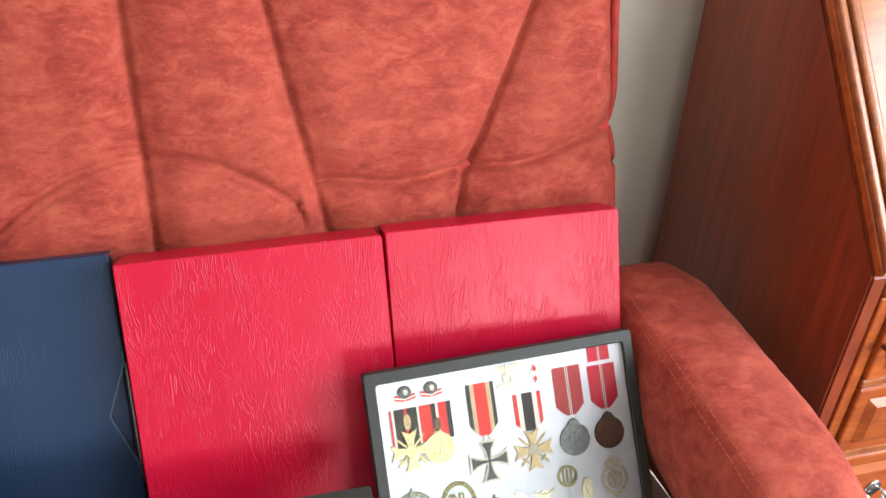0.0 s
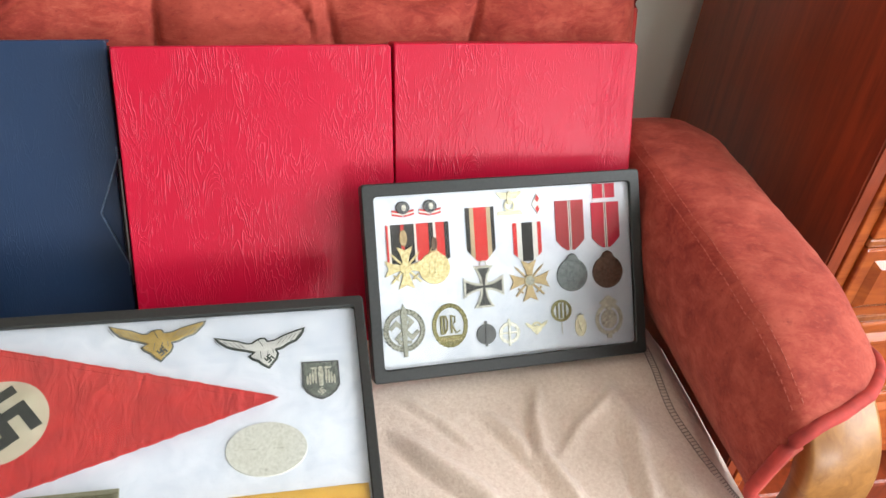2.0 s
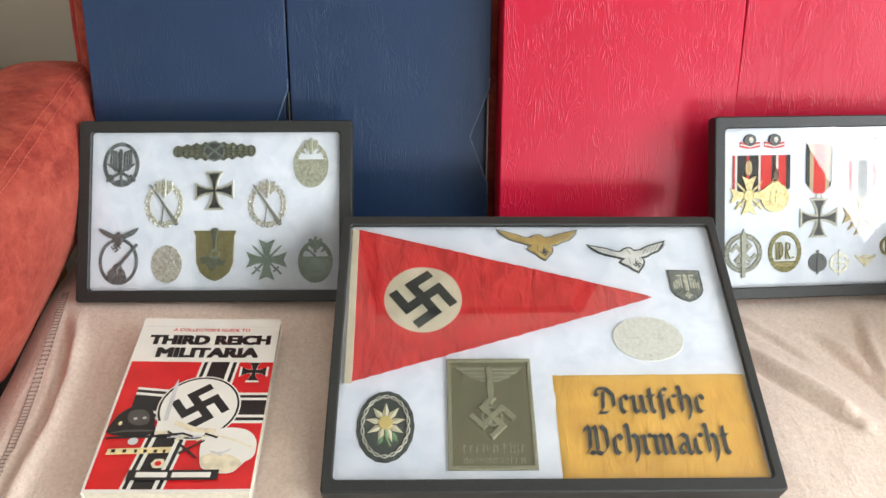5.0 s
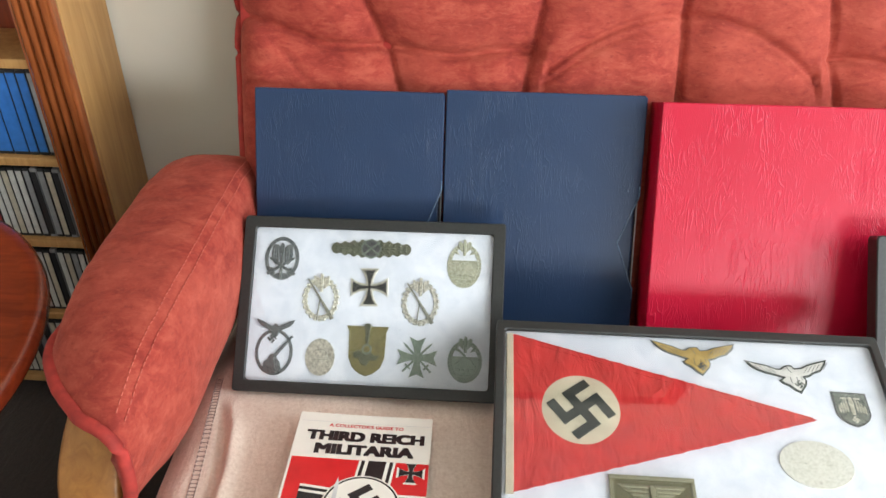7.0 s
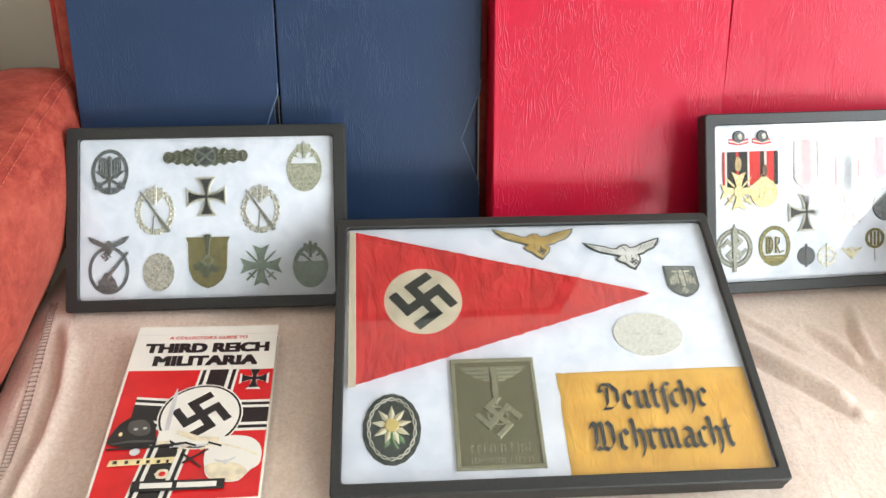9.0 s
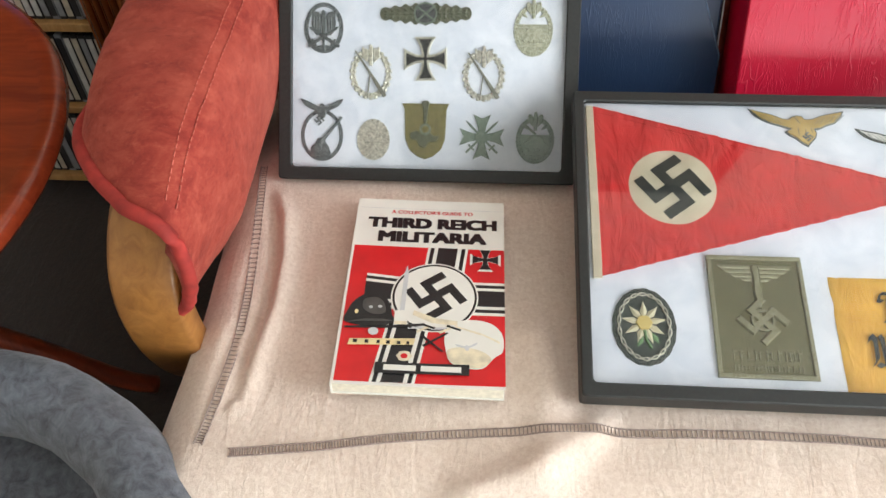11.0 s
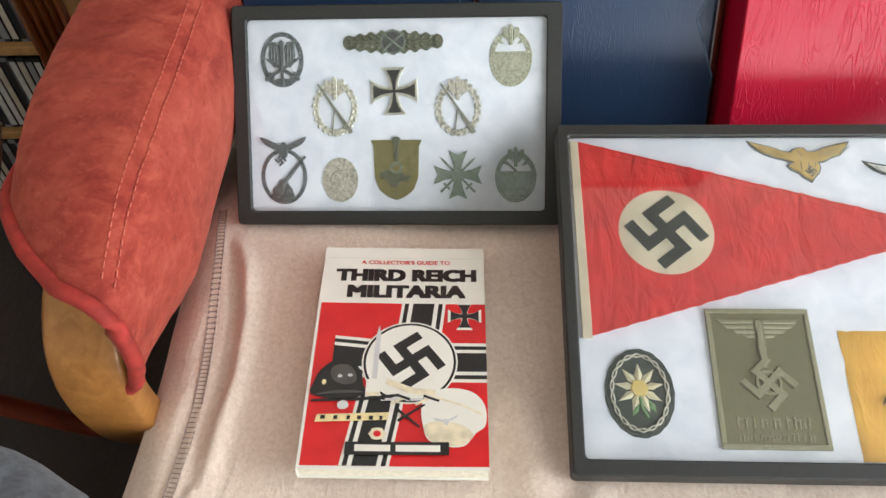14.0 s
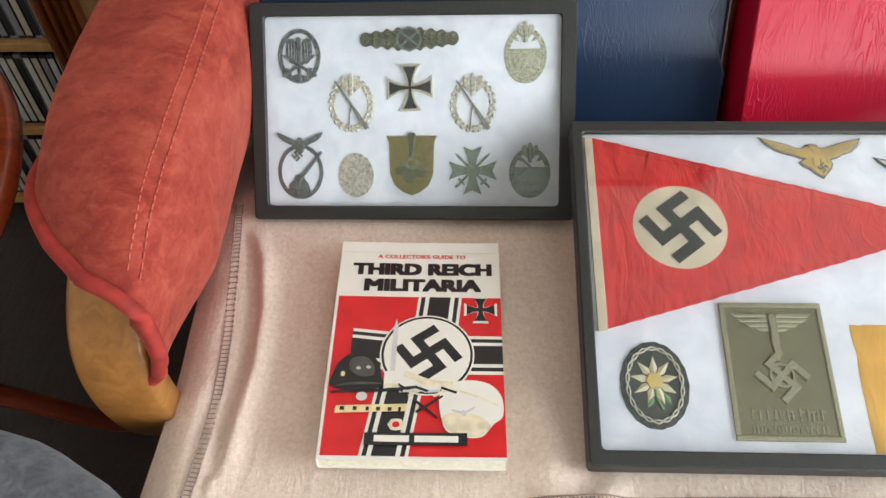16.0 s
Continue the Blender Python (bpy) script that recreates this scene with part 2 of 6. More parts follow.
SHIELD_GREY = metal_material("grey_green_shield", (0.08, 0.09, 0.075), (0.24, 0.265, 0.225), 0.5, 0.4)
RIBBON_RED = cloth_material("red_ribbon", (0.52, 0.02, 0.02), (0.66, 0.05, 0.04), 1400)
RIBBON_CRIMSON = cloth_material("crimson_ribbon", (0.46, 0.006, 0.03), (0.58, 0.018, 0.05), 1400)
RIBBON_FADED = cloth_material("faded_red_ribbon", (0.33, 0.03, 0.035), (0.43, 0.055, 0.06), 1400)
RIBBON_BLACK = cloth_material("black_ribbon", (0.015, 0.015, 0.014), (0.035, 0.034, 0.03), 1400)
RIBBON_WHITE = cloth_material("white_ribbon", (0.62, 0.6, 0.53), (0.76, 0.74, 0.68), 1400)
RIBBON_TAN = cloth_material("tan_ribbon", (0.42, 0.33, 0.19), (0.55, 0.45, 0.28), 1400)
COVER_WHITE = plain_material("glossy_white_cover", (0.78, 0.76, 0.69), 0.28, 0.04, 30)
COVER_RED = plain_material("glossy_red_print", (0.63, 0.012, 0.016), 0.25, 0.1, 40)
COVER_BLACK = plain_material("glossy_black_print", (0.012, 0.012, 0.014), 0.25, 0.1, 40)
HELMET_SHEEN = plain_material("dark_grey_print", (0.07, 0.065, 0.06), 0.28, 0.2, 90)
COVER_CREAM = plain_material("cream_print", (0.72, 0.64, 0.46), 0.28, 0.2, 120)
COVER_GREY = plain_material("grey_print", (0.55, 0.55, 0.55), 0.28, 0.1, 60)
COVER_YELLOW = plain_material("yellow_print", (0.76, 0.63, 0.33), 0.28, 0.15, 120)
PAPER = plain_material("aged_paper", (0.72, 0.66, 0.53), 0.8, 0.12, 200)


def wadding_material():
    m = Nodes("white_wadding", (0.8, 0.8, 0.8), 0.95)
    tuft = m.noise(32, 7, None, 0.5, 0.62)
    m.colour(m.ramp(tuft, [(0.32, (0.63, 0.665, 0.715)), (0.64, (0.775, 0.795, 0.83))]))
    m.bump(tuft, 0.25, 0.002)
    return m.mat


WADDING = wadding_material()


# ---- building helpers ----
def finish(bm, name, smooth=True, recalc=True):
    if recalc:
        bmesh.ops.recalc_face_normals(bm, faces=bm.faces)
    mesh = bpy.data.meshes.new(name)
    bm.to_mesh(mesh)
    bm.free()
    for p in mesh.polygons:
        p.use_smooth = smooth
    return mesh


def part(name, bm, material, parent=None, label="", smooth=False, at=None):
    """One mesh object from a bmesh or mesh, under its thing."""
    mesh = bm if isinstance(bm, bpy.types.Mesh) else finish(bm, name, smooth)
    for m in material if isinstance(material, (list, tuple)) else (material,):
        if m.name not in [s.name for s in mesh.materials]:
            mesh.materials.append(m)
    ob = new(name, mesh)
    if parent:
        ob.parent = parent
    if at:
        ob.matrix_basis = at
    if label:
        tagged(ob, label)
    return ob


def thing(name, m, label, category, group=""):
    ob = new(name)
    ob.empty_display_size = 0.02
    ob.matrix_basis = m
    return tagged(ob, label, category, group)


def box(bm, low, high, bevel=0.0, segments=2):
    """A box between two corners, with rounded edges."""
    low, high = Vector(low), Vector(high)
    verts = bmesh.ops.create_cube(bm, size=1.0)["verts"]
    for v in verts:
        v.co = Vector([(low[i] + high[i]) / 2 + v.co[i] * (high[i] - low[i]) for i in range(3)])
    if bevel:
        edges = list({e for v in verts for e in v.link_edges})
        bmesh.ops.bevel(bm, geom=edges, offset=bevel, segments=segments, affect="EDGES", profile=0.5)
    return bm


def slab(low, high, bevel=0.0, segments=2):
    return box(bmesh.new(), low, high, bevel, segments)


def prism(bm, outline, z0, z1, bevel=0.0):
    """A flat plate with that outline, its upper rim drawn in by bevel."""
    n = len(outline)
    cx, cy = sum(p[0] for p in outline) / n, sum(p[1] for p in outline) / n
    low = [bm.verts.new((x, y, z0)) for x, y in outline]
    rings = [low]
    if bevel:
        rings.append([bm.verts.new((x, y, z1 - bevel)) for x, y in outline])
    top = []
    for i, (x, y) in enumerate(outline):
        (ax, ay), (bx, by) = outline[i - 1], outline[(i + 1) % n]
        tx, ty = bx - ax, by - ay
        size = math.hypot(tx, ty) or 1.0
        turn = 1 if sum(outline[k - 1][0] * outline[k][1] - outline[k][0] * outline[k - 1][1] for k in range(n)) > 0 else -1
        top.append(bm.verts.new((x - turn * ty / size * bevel, y + turn * tx / size * bevel, z1)))
    rings.append(top)
    for a, b in zip(rings, rings[1:]):
        for i in range(n):
            bm.faces.new((a[i - 1], a[i], b[i], b[i - 1]))
    bm.faces.new(top)
    bm.faces.new(low[::-1])
    return bm


def oval(rx, ry, n=32, cx=0.0, cy=0.0, wave=0.0, count=0):
    out = []
    for i in range(n):
        a = 2 * math.pi * i / n
        k = 1 + wave * math.cos(count * a)
        out.append((cx + rx * k * math.cos(a), cy + ry * k * math.sin(a)))
    return out


def moved(outline, x=0.0, y=0.0, turn=0.0, scale=1.0):
    c, s = math.cos(radians(turn)), math.sin(radians(turn))
    return [(x + scale * (c * a - s * b), y + scale * (s * a + c * b)) for a, b in outline]


def tube(bm, path, radius, sides=8, closed=False):
    """A round cord along a path; radius may be a function of the share of the way."""
    pts = [Vector(p) for p in path]
    rings = []
    for i, p in enumerate(pts):
        a = pts[i - 1] if i or closed else p
        b = pts[(i + 1) % len(pts)] if i + 1 < len(pts) or closed else p
        d = (b - a).normalized()
        up = Vector((0, 0, 1)) if abs(d.z) < 0.9 else Vector((0, 1, 0))
        right = d.cross(up).normalized()
        up = right.cross(d)
        r = radius(i / max(1, len(pts) - 1)) if callable(radius) else radius
        rings.append([bm.verts.new(p + r * (math.cos(2 * math.pi * k / sides) * right + math.sin(2 * math.pi * k / sides) * up)) for k in range(sides)])
    pairs = list(zip(rings, rings[1:])) + ([(rings[-1], rings[0])] if closed else [])
    for a, b in pairs:
        for k in range(sides):
            bm.faces.new((a[k - 1], a[k], b[k], b[k - 1]))
    if not closed:
        bm.faces.new(rings[0])
        bm.faces.new(rings[-1][::-1])
    return bm


def lathe(bm, profile, n=40, cx=0.0, cy=0.0):
    """A turned body from (radius, height) pairs."""
    rings = [[bm.verts.new((cx + max(r, 1e-4) * math.cos(2 * math.pi * k / n), cy + max(r, 1e-4) * math.sin(2 * math.pi * k / n), z)) for k in range(n)] for r, z in profile]
    for a, b in zip(rings, rings[1:]):
        for k in range(n):
            bm.faces.new((a[k - 1], a[k], b[k], b[k - 1]))
    bm.faces.new(rings[0][::-1])
    bm.faces.new(rings[-1])
    return bm


def sheet(nx, ny, place):
    """A grid of nx by ny cells, place(u, v) giving each corner."""
    bm = bmesh.new()
    grid = [[bm.verts.new(place(i / nx, j / ny)) for i in range(nx + 1)] for j in range(ny + 1)]
    for j in range(ny):
        for i in range(nx):
            bm.faces.new((grid[j][i], grid[j][i + 1], grid[j + 1][i + 1], grid[j + 1][i]))
    return bm


def spline(points, t):
    """A smooth curve through points; t from 0 to 1."""
    n = len(points) - 1
    f = min(max(t, 0.0), 1.0) * n
    i = min(int(f), n - 1)
    f -= i
    p0, p1, p2, p3 = (Vector(points[min(max(k, 0), n)]) for k in (i - 1, i, i + 1, i + 2))
    return 0.5 * (2 * p1 + (p2 - p0) * f + (2 * p0 - 5 * p1 + 4 * p2 - p3) * f * f + (3 * p1 - p0 - 3 * p2 + p3) * f ** 3)


def bell(d, w):
    return math.exp(-(d / w) ** 2)


# ---- the room ----
FLOOR_Z, BACK_Y, FRONT_Y, LEFT_X, RIGHT_X, TOP_Z = 0.0, 1.03, -2.4, -2.1, 1.96, 2.4


def structure(name, bm, material, label):
    ob = part(name, bm, material)
    return tagged(ob, label, "", "", "structure")


structure("floor", slab((LEFT_X - 0.1, FRONT_Y - 0.1, -0.06), (RIGHT_X + 0.1, BACK_Y + 0.1, 0.0)), CARPET, "dark brown carpeted floor under the sofa")
structure("ceiling", slab((LEFT_X - 0.1, FRONT_Y - 0.1, TOP_Z), (RIGHT_X + 0.1, BACK_Y + 0.1, TOP_Z + 0.08)), CEILING_PAINT, "plain white ceiling of the room")
structure("wall_north", slab((LEFT_X - 0.1, BACK_Y, 0.0), (RIGHT_X + 0.1, BACK_Y + 0.1, TOP_Z)), WALL_PAINT, "stone-coloured painted wall behind the sofa")
structure("wall_west", slab((LEFT_X - 0.1, FRONT_Y, 0.0), (LEFT_X, BACK_Y, TOP_Z)), WALL_PAINT, "stone-coloured painted side wall")
def window_wall(name, along, fixed, low_end, high_end, hole, label, sill_label, number):
    """A wall with one window opening. along: the axis it runs on; hole: the opening's ends, foot and head."""
    h0, h1, z0, z1 = hole
    out = 1 if fixed > 0 else -1

    def block(bm, a, b, za, zb, inner=0.0, outer=0.1, bevel=0.0):
        p, q = sorted((fixed + out * inner, fixed + out * outer))
        box(bm, (p, a, za) if along == "y" else (a, p, za), (q, b, zb) if along == "y" else (b, q, zb), bevel)

    wall = bmesh.new()
    for a, b, za, zb in ((low_end, h0, 0.0, TOP_Z), (h1, high_end, 0.0, TOP_Z), (h0, h1, 0.0, z0), (h0, h1, z1, TOP_Z)):
        block(wall, a, b, za, zb)
    structure(name, wall, WALL_PAINT, label)
    sill = bmesh.new()
    block(sill, h0, h1, z0 + 0.001, z0 + 0.02, -0.03, 0.07, 0.004)
    window = structure(number, sill, CEILING_PAINT, sill_label)
    for y in (h0 + 0.025, (h0 + h1) / 2, h1 - 0.025):
        bar = bmesh.new()
        block(bar, y - 0.024, y + 0.024, z0 + 0.021, z1 - 0.001, 0.04, 0.08, 0.004)
        part("window_frame", bar, CEILING_PAINT, window)


window_wall("wall_east", "y", RIGHT_X, FRONT_Y, BACK_Y, (-1.28, 0.28, 0.66, 2.18), "stone-coloured wall with a window opening", "white-framed window letting in daylight from the side", "window_1")
window_wall("wall_south", "x", FRONT_Y, LEFT_X - 0.1, RIGHT_X + 0.1, (0.78, 1.88, 0.36, 1.14), "stone-coloured wall with a low window opening", "low white-framed window facing the sofa", "window_2")


def build_picture():
    """A framed print on the wall above the sofa, which the glass of the cases mirrors."""
    x0, x1, z0, z1, y = -0.40, 0.255, 1.47, 2.11, BACK_Y
    art = thing("framed_picture", Matrix.Identity(4), "dark-framed print with a beige mount hanging on the wall", "picture")
    e = 0.04
    for a, b in (((x0, z0), (x1, z0 + e)), ((x0, z1 - e), (x1, z1)), ((x0, z0 + e), (x0 + e, z1 - e)), ((x1 - e, z0 + e), (x1, z1 - e))):
        part("frame_rail", slab((a[0], y - 0.022, a[1]), (b[0], y - 0.001, b[1]), 0.004), BLACK_CARD, art)
    part("mount", slab((x0 + e, y - 0.012, z0 + e), (x1 - e, y - 0.008, z1 - e)), PICTURE_MOUNT, art)
    part("print", slab((x0 + 0.07, y - 0.0135, z0 + 0.07), (x1 - 0.07, y - 0.0121, z1 - 0.07)), PICTURE_TONE, art)


build_picture()


# ---- sofa ----
XC = -0.112
SEAT_Z = 0.385


def seam_inner(z):
    return 0.143 + (0.909 - z) * 0.184


def seam_outer(z):
    return 0.439 - (0.895 - z) * 0.5 if z > 0.72 else 0.3515 - (0.72 - z) * 0.33


def fold_line(s):
    return 0.722 + (max(0.0, s - 0.34) / 0.2) ** 1.6 * 0.034 + 0.004 * math.sin(s * 40)


def back_depth(s, z):
    """How far the padding of the back is pressed in."""
    a = abs(s)
    d = 0.0
    for seam, deep in ((0.0, 1.0), (seam_inner(z), 0.9), (seam_outer(z), 1.0)):
        e = a - seam
        d += deep * (0.009 * bell(e, 0.004) + 0.013 * bell(e, 0.028))
    if a > seam_inner(z) - 0.02:
        e = z - fold_line(a)
        k = min(1.0, (a - seam_inner(z) + 0.02) / 0.03)
        d += k * (0.010 * bell(e, 0.005) + 0.014 * bell(e, 0.024))
    else:
        arc = 0.768 - 2.6 * a * a
        d += 0.006 * bell(z - arc, 0.004) + 0.006 * bell(z - arc, 0.022) + 0.003 * bell(z - arc + 0.012, 0.003)
    if a > seam_outer(z):
        arc = fold_line(a) - 0.01 - 0.7 * (0.5 - a)
        d += 0.002 * bell(z - arc, 0.006)
    d += 0.003 * noise.noise(Vector((s * 9, z * 9, 1.0))) + 0.0014 * noise.noise(Vector((s * 30, z * 22, 4.0)))
    edge = max(0.0, a - 0.495) / 0.045
    d += 0.045 * (1 - math.sqrt(max(0.0, 1 - min(1.0, edge) ** 2)))
    d += 0.0022 * max(0.0, 1 - abs(a - 0.515) / 0.03) * math.sin(z * 150 + 2 * math.sin(z * 37))
    return d


LEAN_BACK = math.tan(radians(20))


def back_point(s, z, extra=0.0):
    d = back_depth(s, z) + extra
    return (XC + s, 0.797 + (z - 0.69) * LEAN_BACK + d * math.cos(radians(20)), z - d * math.sin(radians(20)))


def back_half_width(z):
    return 0.54 + 0.012 * max(0.0, (z - 0.7) / 0.3)


def arm_profile(u):
    pts = [(0.655, 0.562), (0.652, 0.574), (0.635, 0.586), (0.60, 0.593), (0.56, 0.593), (0.526, 0.586), (0.511, 0.556), (0.505, 0.52), (0.508, 0.483), (0.521, 0.448), (0.545, 0.412)]
    p = spline([(a, b, 0) for a, b in pts], u)
    return p.x, p.y


def arm_front(u, side):
    pts = [(0.0, 0.53), (0.1, 0.485), (0.2, 0.435), (0.3, 0.388), (0.4, 0.352), (0.5, 0.336), (0.65, 0.331), (0.8, 0.334), (1.0, 0.340)]
    if side > 0:
        pts = [(0.0, 0.46), (0.1, 0.425), (0.2, 0.388), (0.3, 0.356), (0.4, 0.338), (0.5, 0.328), (0.65, 0.328), (0.8, 0.332), (1.0, 0.338)]
    for (a, ya), (b, yb) in zip(pts, pts[1:]):
        if u <= b:
            return ya + (yb - ya) * (u - a) / (b - a)
    return pts[-1][1]


def arm_back(u):
    return 0.80 - 0.075 * max(0.0, 1 - u / 0.3) ** 2


def arm_point(side, u, v, under=0.0):
    s, z = arm_profile(u)
    y0, y1 = arm_back(u), arm_front(u, side)
    y = y0 + (y1 - y0) * v
    near = max(0.0, 1 - (y - y1) / 0.11)
    z -= (0.026 * near ** 2) * (1.0 if u < 0.6 else max(0.2, 1 - (u - 0.6) / 0.5))
    z += 0.034 * near * max(0.0, (u - 0.7) / 0.3)
    if side > 0:
        s -= 0.012 * near * max(0.0, (u - 0.7) / 0.3)
    else:
        s += 0.022 * near * min(1.0, max(0.0, (u - 0.5) / 0.25)) - 0.013 * max(0.0, 1 - u / 0.4)
    rear = max(0.0, 1 - (y0 - y) / 0.07)
    z -= 0.016 * rear ** 2 * (1 if u < 0.6 else 0.3)
    if side > 0:
        s -= 0.004 * max(0.0, 1 - u / 0.8)
        z -= 0.010 * max(0.0, 1 - u / 1.1)
    puff = 0.004 * math.sin(math.pi * v) * math.sin(math.pi * u)
    seam = 0.002 * bell(u - 0.482, 0.012) + 0.0012 * bell(u - 0.518, 0.012)
    wrinkle = 0.0018 * noise.noise(Vector((y * 28, u * 5, side * 3.0))) + 0.0012 * noise.noise(Vector((y * 60, u * 14, side)))
    z += puff - seam + wrinkle
    if under:
        s, z = s + under * (0.6 if u > 0.5 else -0.1), z - under
    return Vector((XC + side * s, y, z))


def sofa_arm(parent, side):
    us = [((i / 44) ** 1.25) for i in range(45)]
    nv = 60
    bm = bmesh.new()
    top = [[bm.verts.new(arm_point(side, u, j / nv)) for u in us] for j in range(nv + 1)]
    low = [[bm.verts.new(arm_point(side, u, j / nv, 0.022)) for u in us] for j in range(nv + 1)]
    for j in range(nv):
        for i in range(44):
            bm.faces.new((top[j][i], top[j][i + 1], top[j + 1][i + 1], top[j + 1][i]))
            bm.faces.new((low[j][i], low[j + 1][i], low[j + 1][i + 1], low[j][i + 1]))
        for i in (0, 44):
            bm.faces.new((top[j][i], top[j + 1][i], low[j + 1][i], low[j][i]))
    for i in range(44):
        for j in (0, nv):
            bm.faces.new((top[j][i], top[j][i + 1], low[j][i + 1], low[j][i]))
    pad = part("arm_pad", bm, VELVET, parent, "rust velvet arm pad with rounded front", smooth=True)
    path = [arm_point(side, 0.0, v / 40) for v in range(41)] + [arm_point(side, u, 1.0) for u in us[1:]]
    path = [p + Vector((side * 0.002, -0.002, -0.003)) for p in path]
    part("piping", tube(bmesh.new(), path, 0.0062, 8), VELVET_EDGE, pad, "raised velvet piping", smooth=True)
    for u in (0.482, 0.518):
        bm = bmesh.new()
        for k in range(62):
            a, b = (arm_point(side, u, 0.03 + (k + f) / 66) + Vector((0, 0, 0.0014)) for f in (0.12, 0.72))
            tube(bm, (a, b), 0.00065, 4)
        part("stitching", bm, STITCH, pad, "double row of stitching")
    path = [(0.76, 0.53), (0.6, 0.534), (0.45, 0.532), (0.40, 0.524), (0.362, 0.500), (0.343, 0.465), (0.341, 0.415), (0.353, 0.36), (0.38, 0.30), (0.42, 0.245), (0.5, 0.20), (0.62, 0.17), (0.78, 0.16)]
    bm = bmesh.new()
    rings = []
    for k in range(49):
        p, q = spline([(a, b, 0) for a, b in path], k / 48), spline([(a, b, 0) for a, b in path], k / 48 + 0.01)
        d = (q - p).normalized() if (q - p).length > 1e-6 else Vector((1, 0, 0))
        n = Vector((-d.y, d.x, 0)) * 0.011
        ring = []
        a0, a1 = (0.541, 0.598) if side < 0 else (0.562, 0.634)
        for s, sign in ((a0, 1), (a0 + 0.004, 1.25), (a1 - 0.004, 1.25), (a1, 1), (a1, -1), (a1 - 0.004, -1.25), (a0 + 0.004, -1.25), (a0, -1)):
            ring.append(bm.verts.new((XC + side * s, p.x + n.x * sign, p.y + n.y * sign)))
        rings.append(ring)
    for a, b in zip(rings, rings[1:]):
        for k in range(8):
            bm.faces.new((a[k - 1], a[k], b[k], b[k - 1]))
    bm.faces.new(rings[0])
    bm.faces.new(rings[-1])
    part("arm_frame", bm, BEECH, parent, "bent laminated beech arm frame", smooth=True)
    bm = bmesh.new()
    box(bm, (XC + side * 0.53 - 0.02, 0.74, 0.0), (XC + side * 0.53 + 0.02, 0.79, 0.53), 0.006)
    part("rear_leg", bm, BEECH, parent)


def build_sofa():
    sofa = thing("sofa", Matrix.Identity(4), "rust-red velvet two-seat sofa with bentwood beech arms", "sofa")
    nx, nz = 300, 250
    z0, z1 = 0.36, 1.06
    bm = sheet(nx, nz, lambda u, v: back_point((2 * u - 1) * back_half_width(z0 + (z1 - z0) * v), z0 + (z1 - z0) * v))
    back = part("backrest", bm, VELVET, sofa, "quilted rust velvet backrest with shaped seams", smooth=True)
    bm = bmesh.new()
    ring = []
    for z, off in ((0.34, 0.05), (1.05, 0.05), (1.06, 0.06), (1.06, 0.10), (0.34, 0.12)):
        ring.append([bm.verts.new((XC + s, 0.797 + (min(z, 1.0) - 0.69) * LEAN_BACK + off, z)) for s in (-0.538, 0.538)])
    for a, b in zip(ring, ring[1:] + ring[:1]):
        bm.faces.new((a[0], a[1], b[1], b[0]))
    bm.faces.new([r[0] for r in ring])
    bm.faces.new([r[1] for r in ring][::-1])
    part("back_shell", bm, VELVET_EDGE, sofa, "velvet-covered rear shell")
    for side in (-1, 1):
        path = [Vector(back_point(side * back_half_width(0.4 + 0.66 * k / 60), 0.4 + 0.66 * k / 60)) + Vector((side * 0.003, 0.0, 0)) for k in range(61)]
        part("back_piping", tube(bmesh.new(), path, 0.0058, 8), VELVET_EDGE, back, smooth=True)
        sofa_arm(sofa, side)
    part("seat_cushion", slab((XC - 0.535, 0.17, 0.25), (XC + 0.535, 0.80, 0.388), 0.03, 4), VELVET, sofa, smooth=True)
    part("seat_base", slab((XC - 0.52, 0.2, 0.12), (XC + 0.52, 0.80, 0.249), 0.01), VELVET_EDGE, sofa)
    for x in (-0.5, 0.46):
        part("foot", slab((XC + x, 0.24, 0.0), (XC + x + 0.04, 0.29, 0.12), 0.004), BEECH, sofa)
    return sofa


build_sofa()


# ---- blanket over the seat ----
def crest(x, y, ax, ay, bx, by, bow, wide, high):
    """A soft ridge from a to b, bowed sideways."""
    dx, dy = bx - ax, by - ay
    size = math.hypot(dx, dy)
    t = ((x - ax) * dx + (y - ay) * dy) / size ** 2
    off = ((x - ax) * -dy + (y - ay) * dx) / size - bow * math.sin(math.pi * min(max(t, 0), 1))
    fade = min(1.0, max(0.0, (t + 0.12) / 0.2)) * min(1.0, max(0.0, (1.15 - t) / 0.25))
    return high * fade * bell(off, wide)


FOLDS = (
    (0.14, 0.44, 0.38, 0.22, -0.02, 0.020, 0.003), (-0.36, 0.36, -0.355, 0.2, 0.01, 0.02, 0.004), (-0.30, 0.27, -0.42, 0.20, 0.01, 0.014, 0.005),
    (0.30, 0.53, 0.41, 0.28, 0.012, 0.022, 0.004),
)
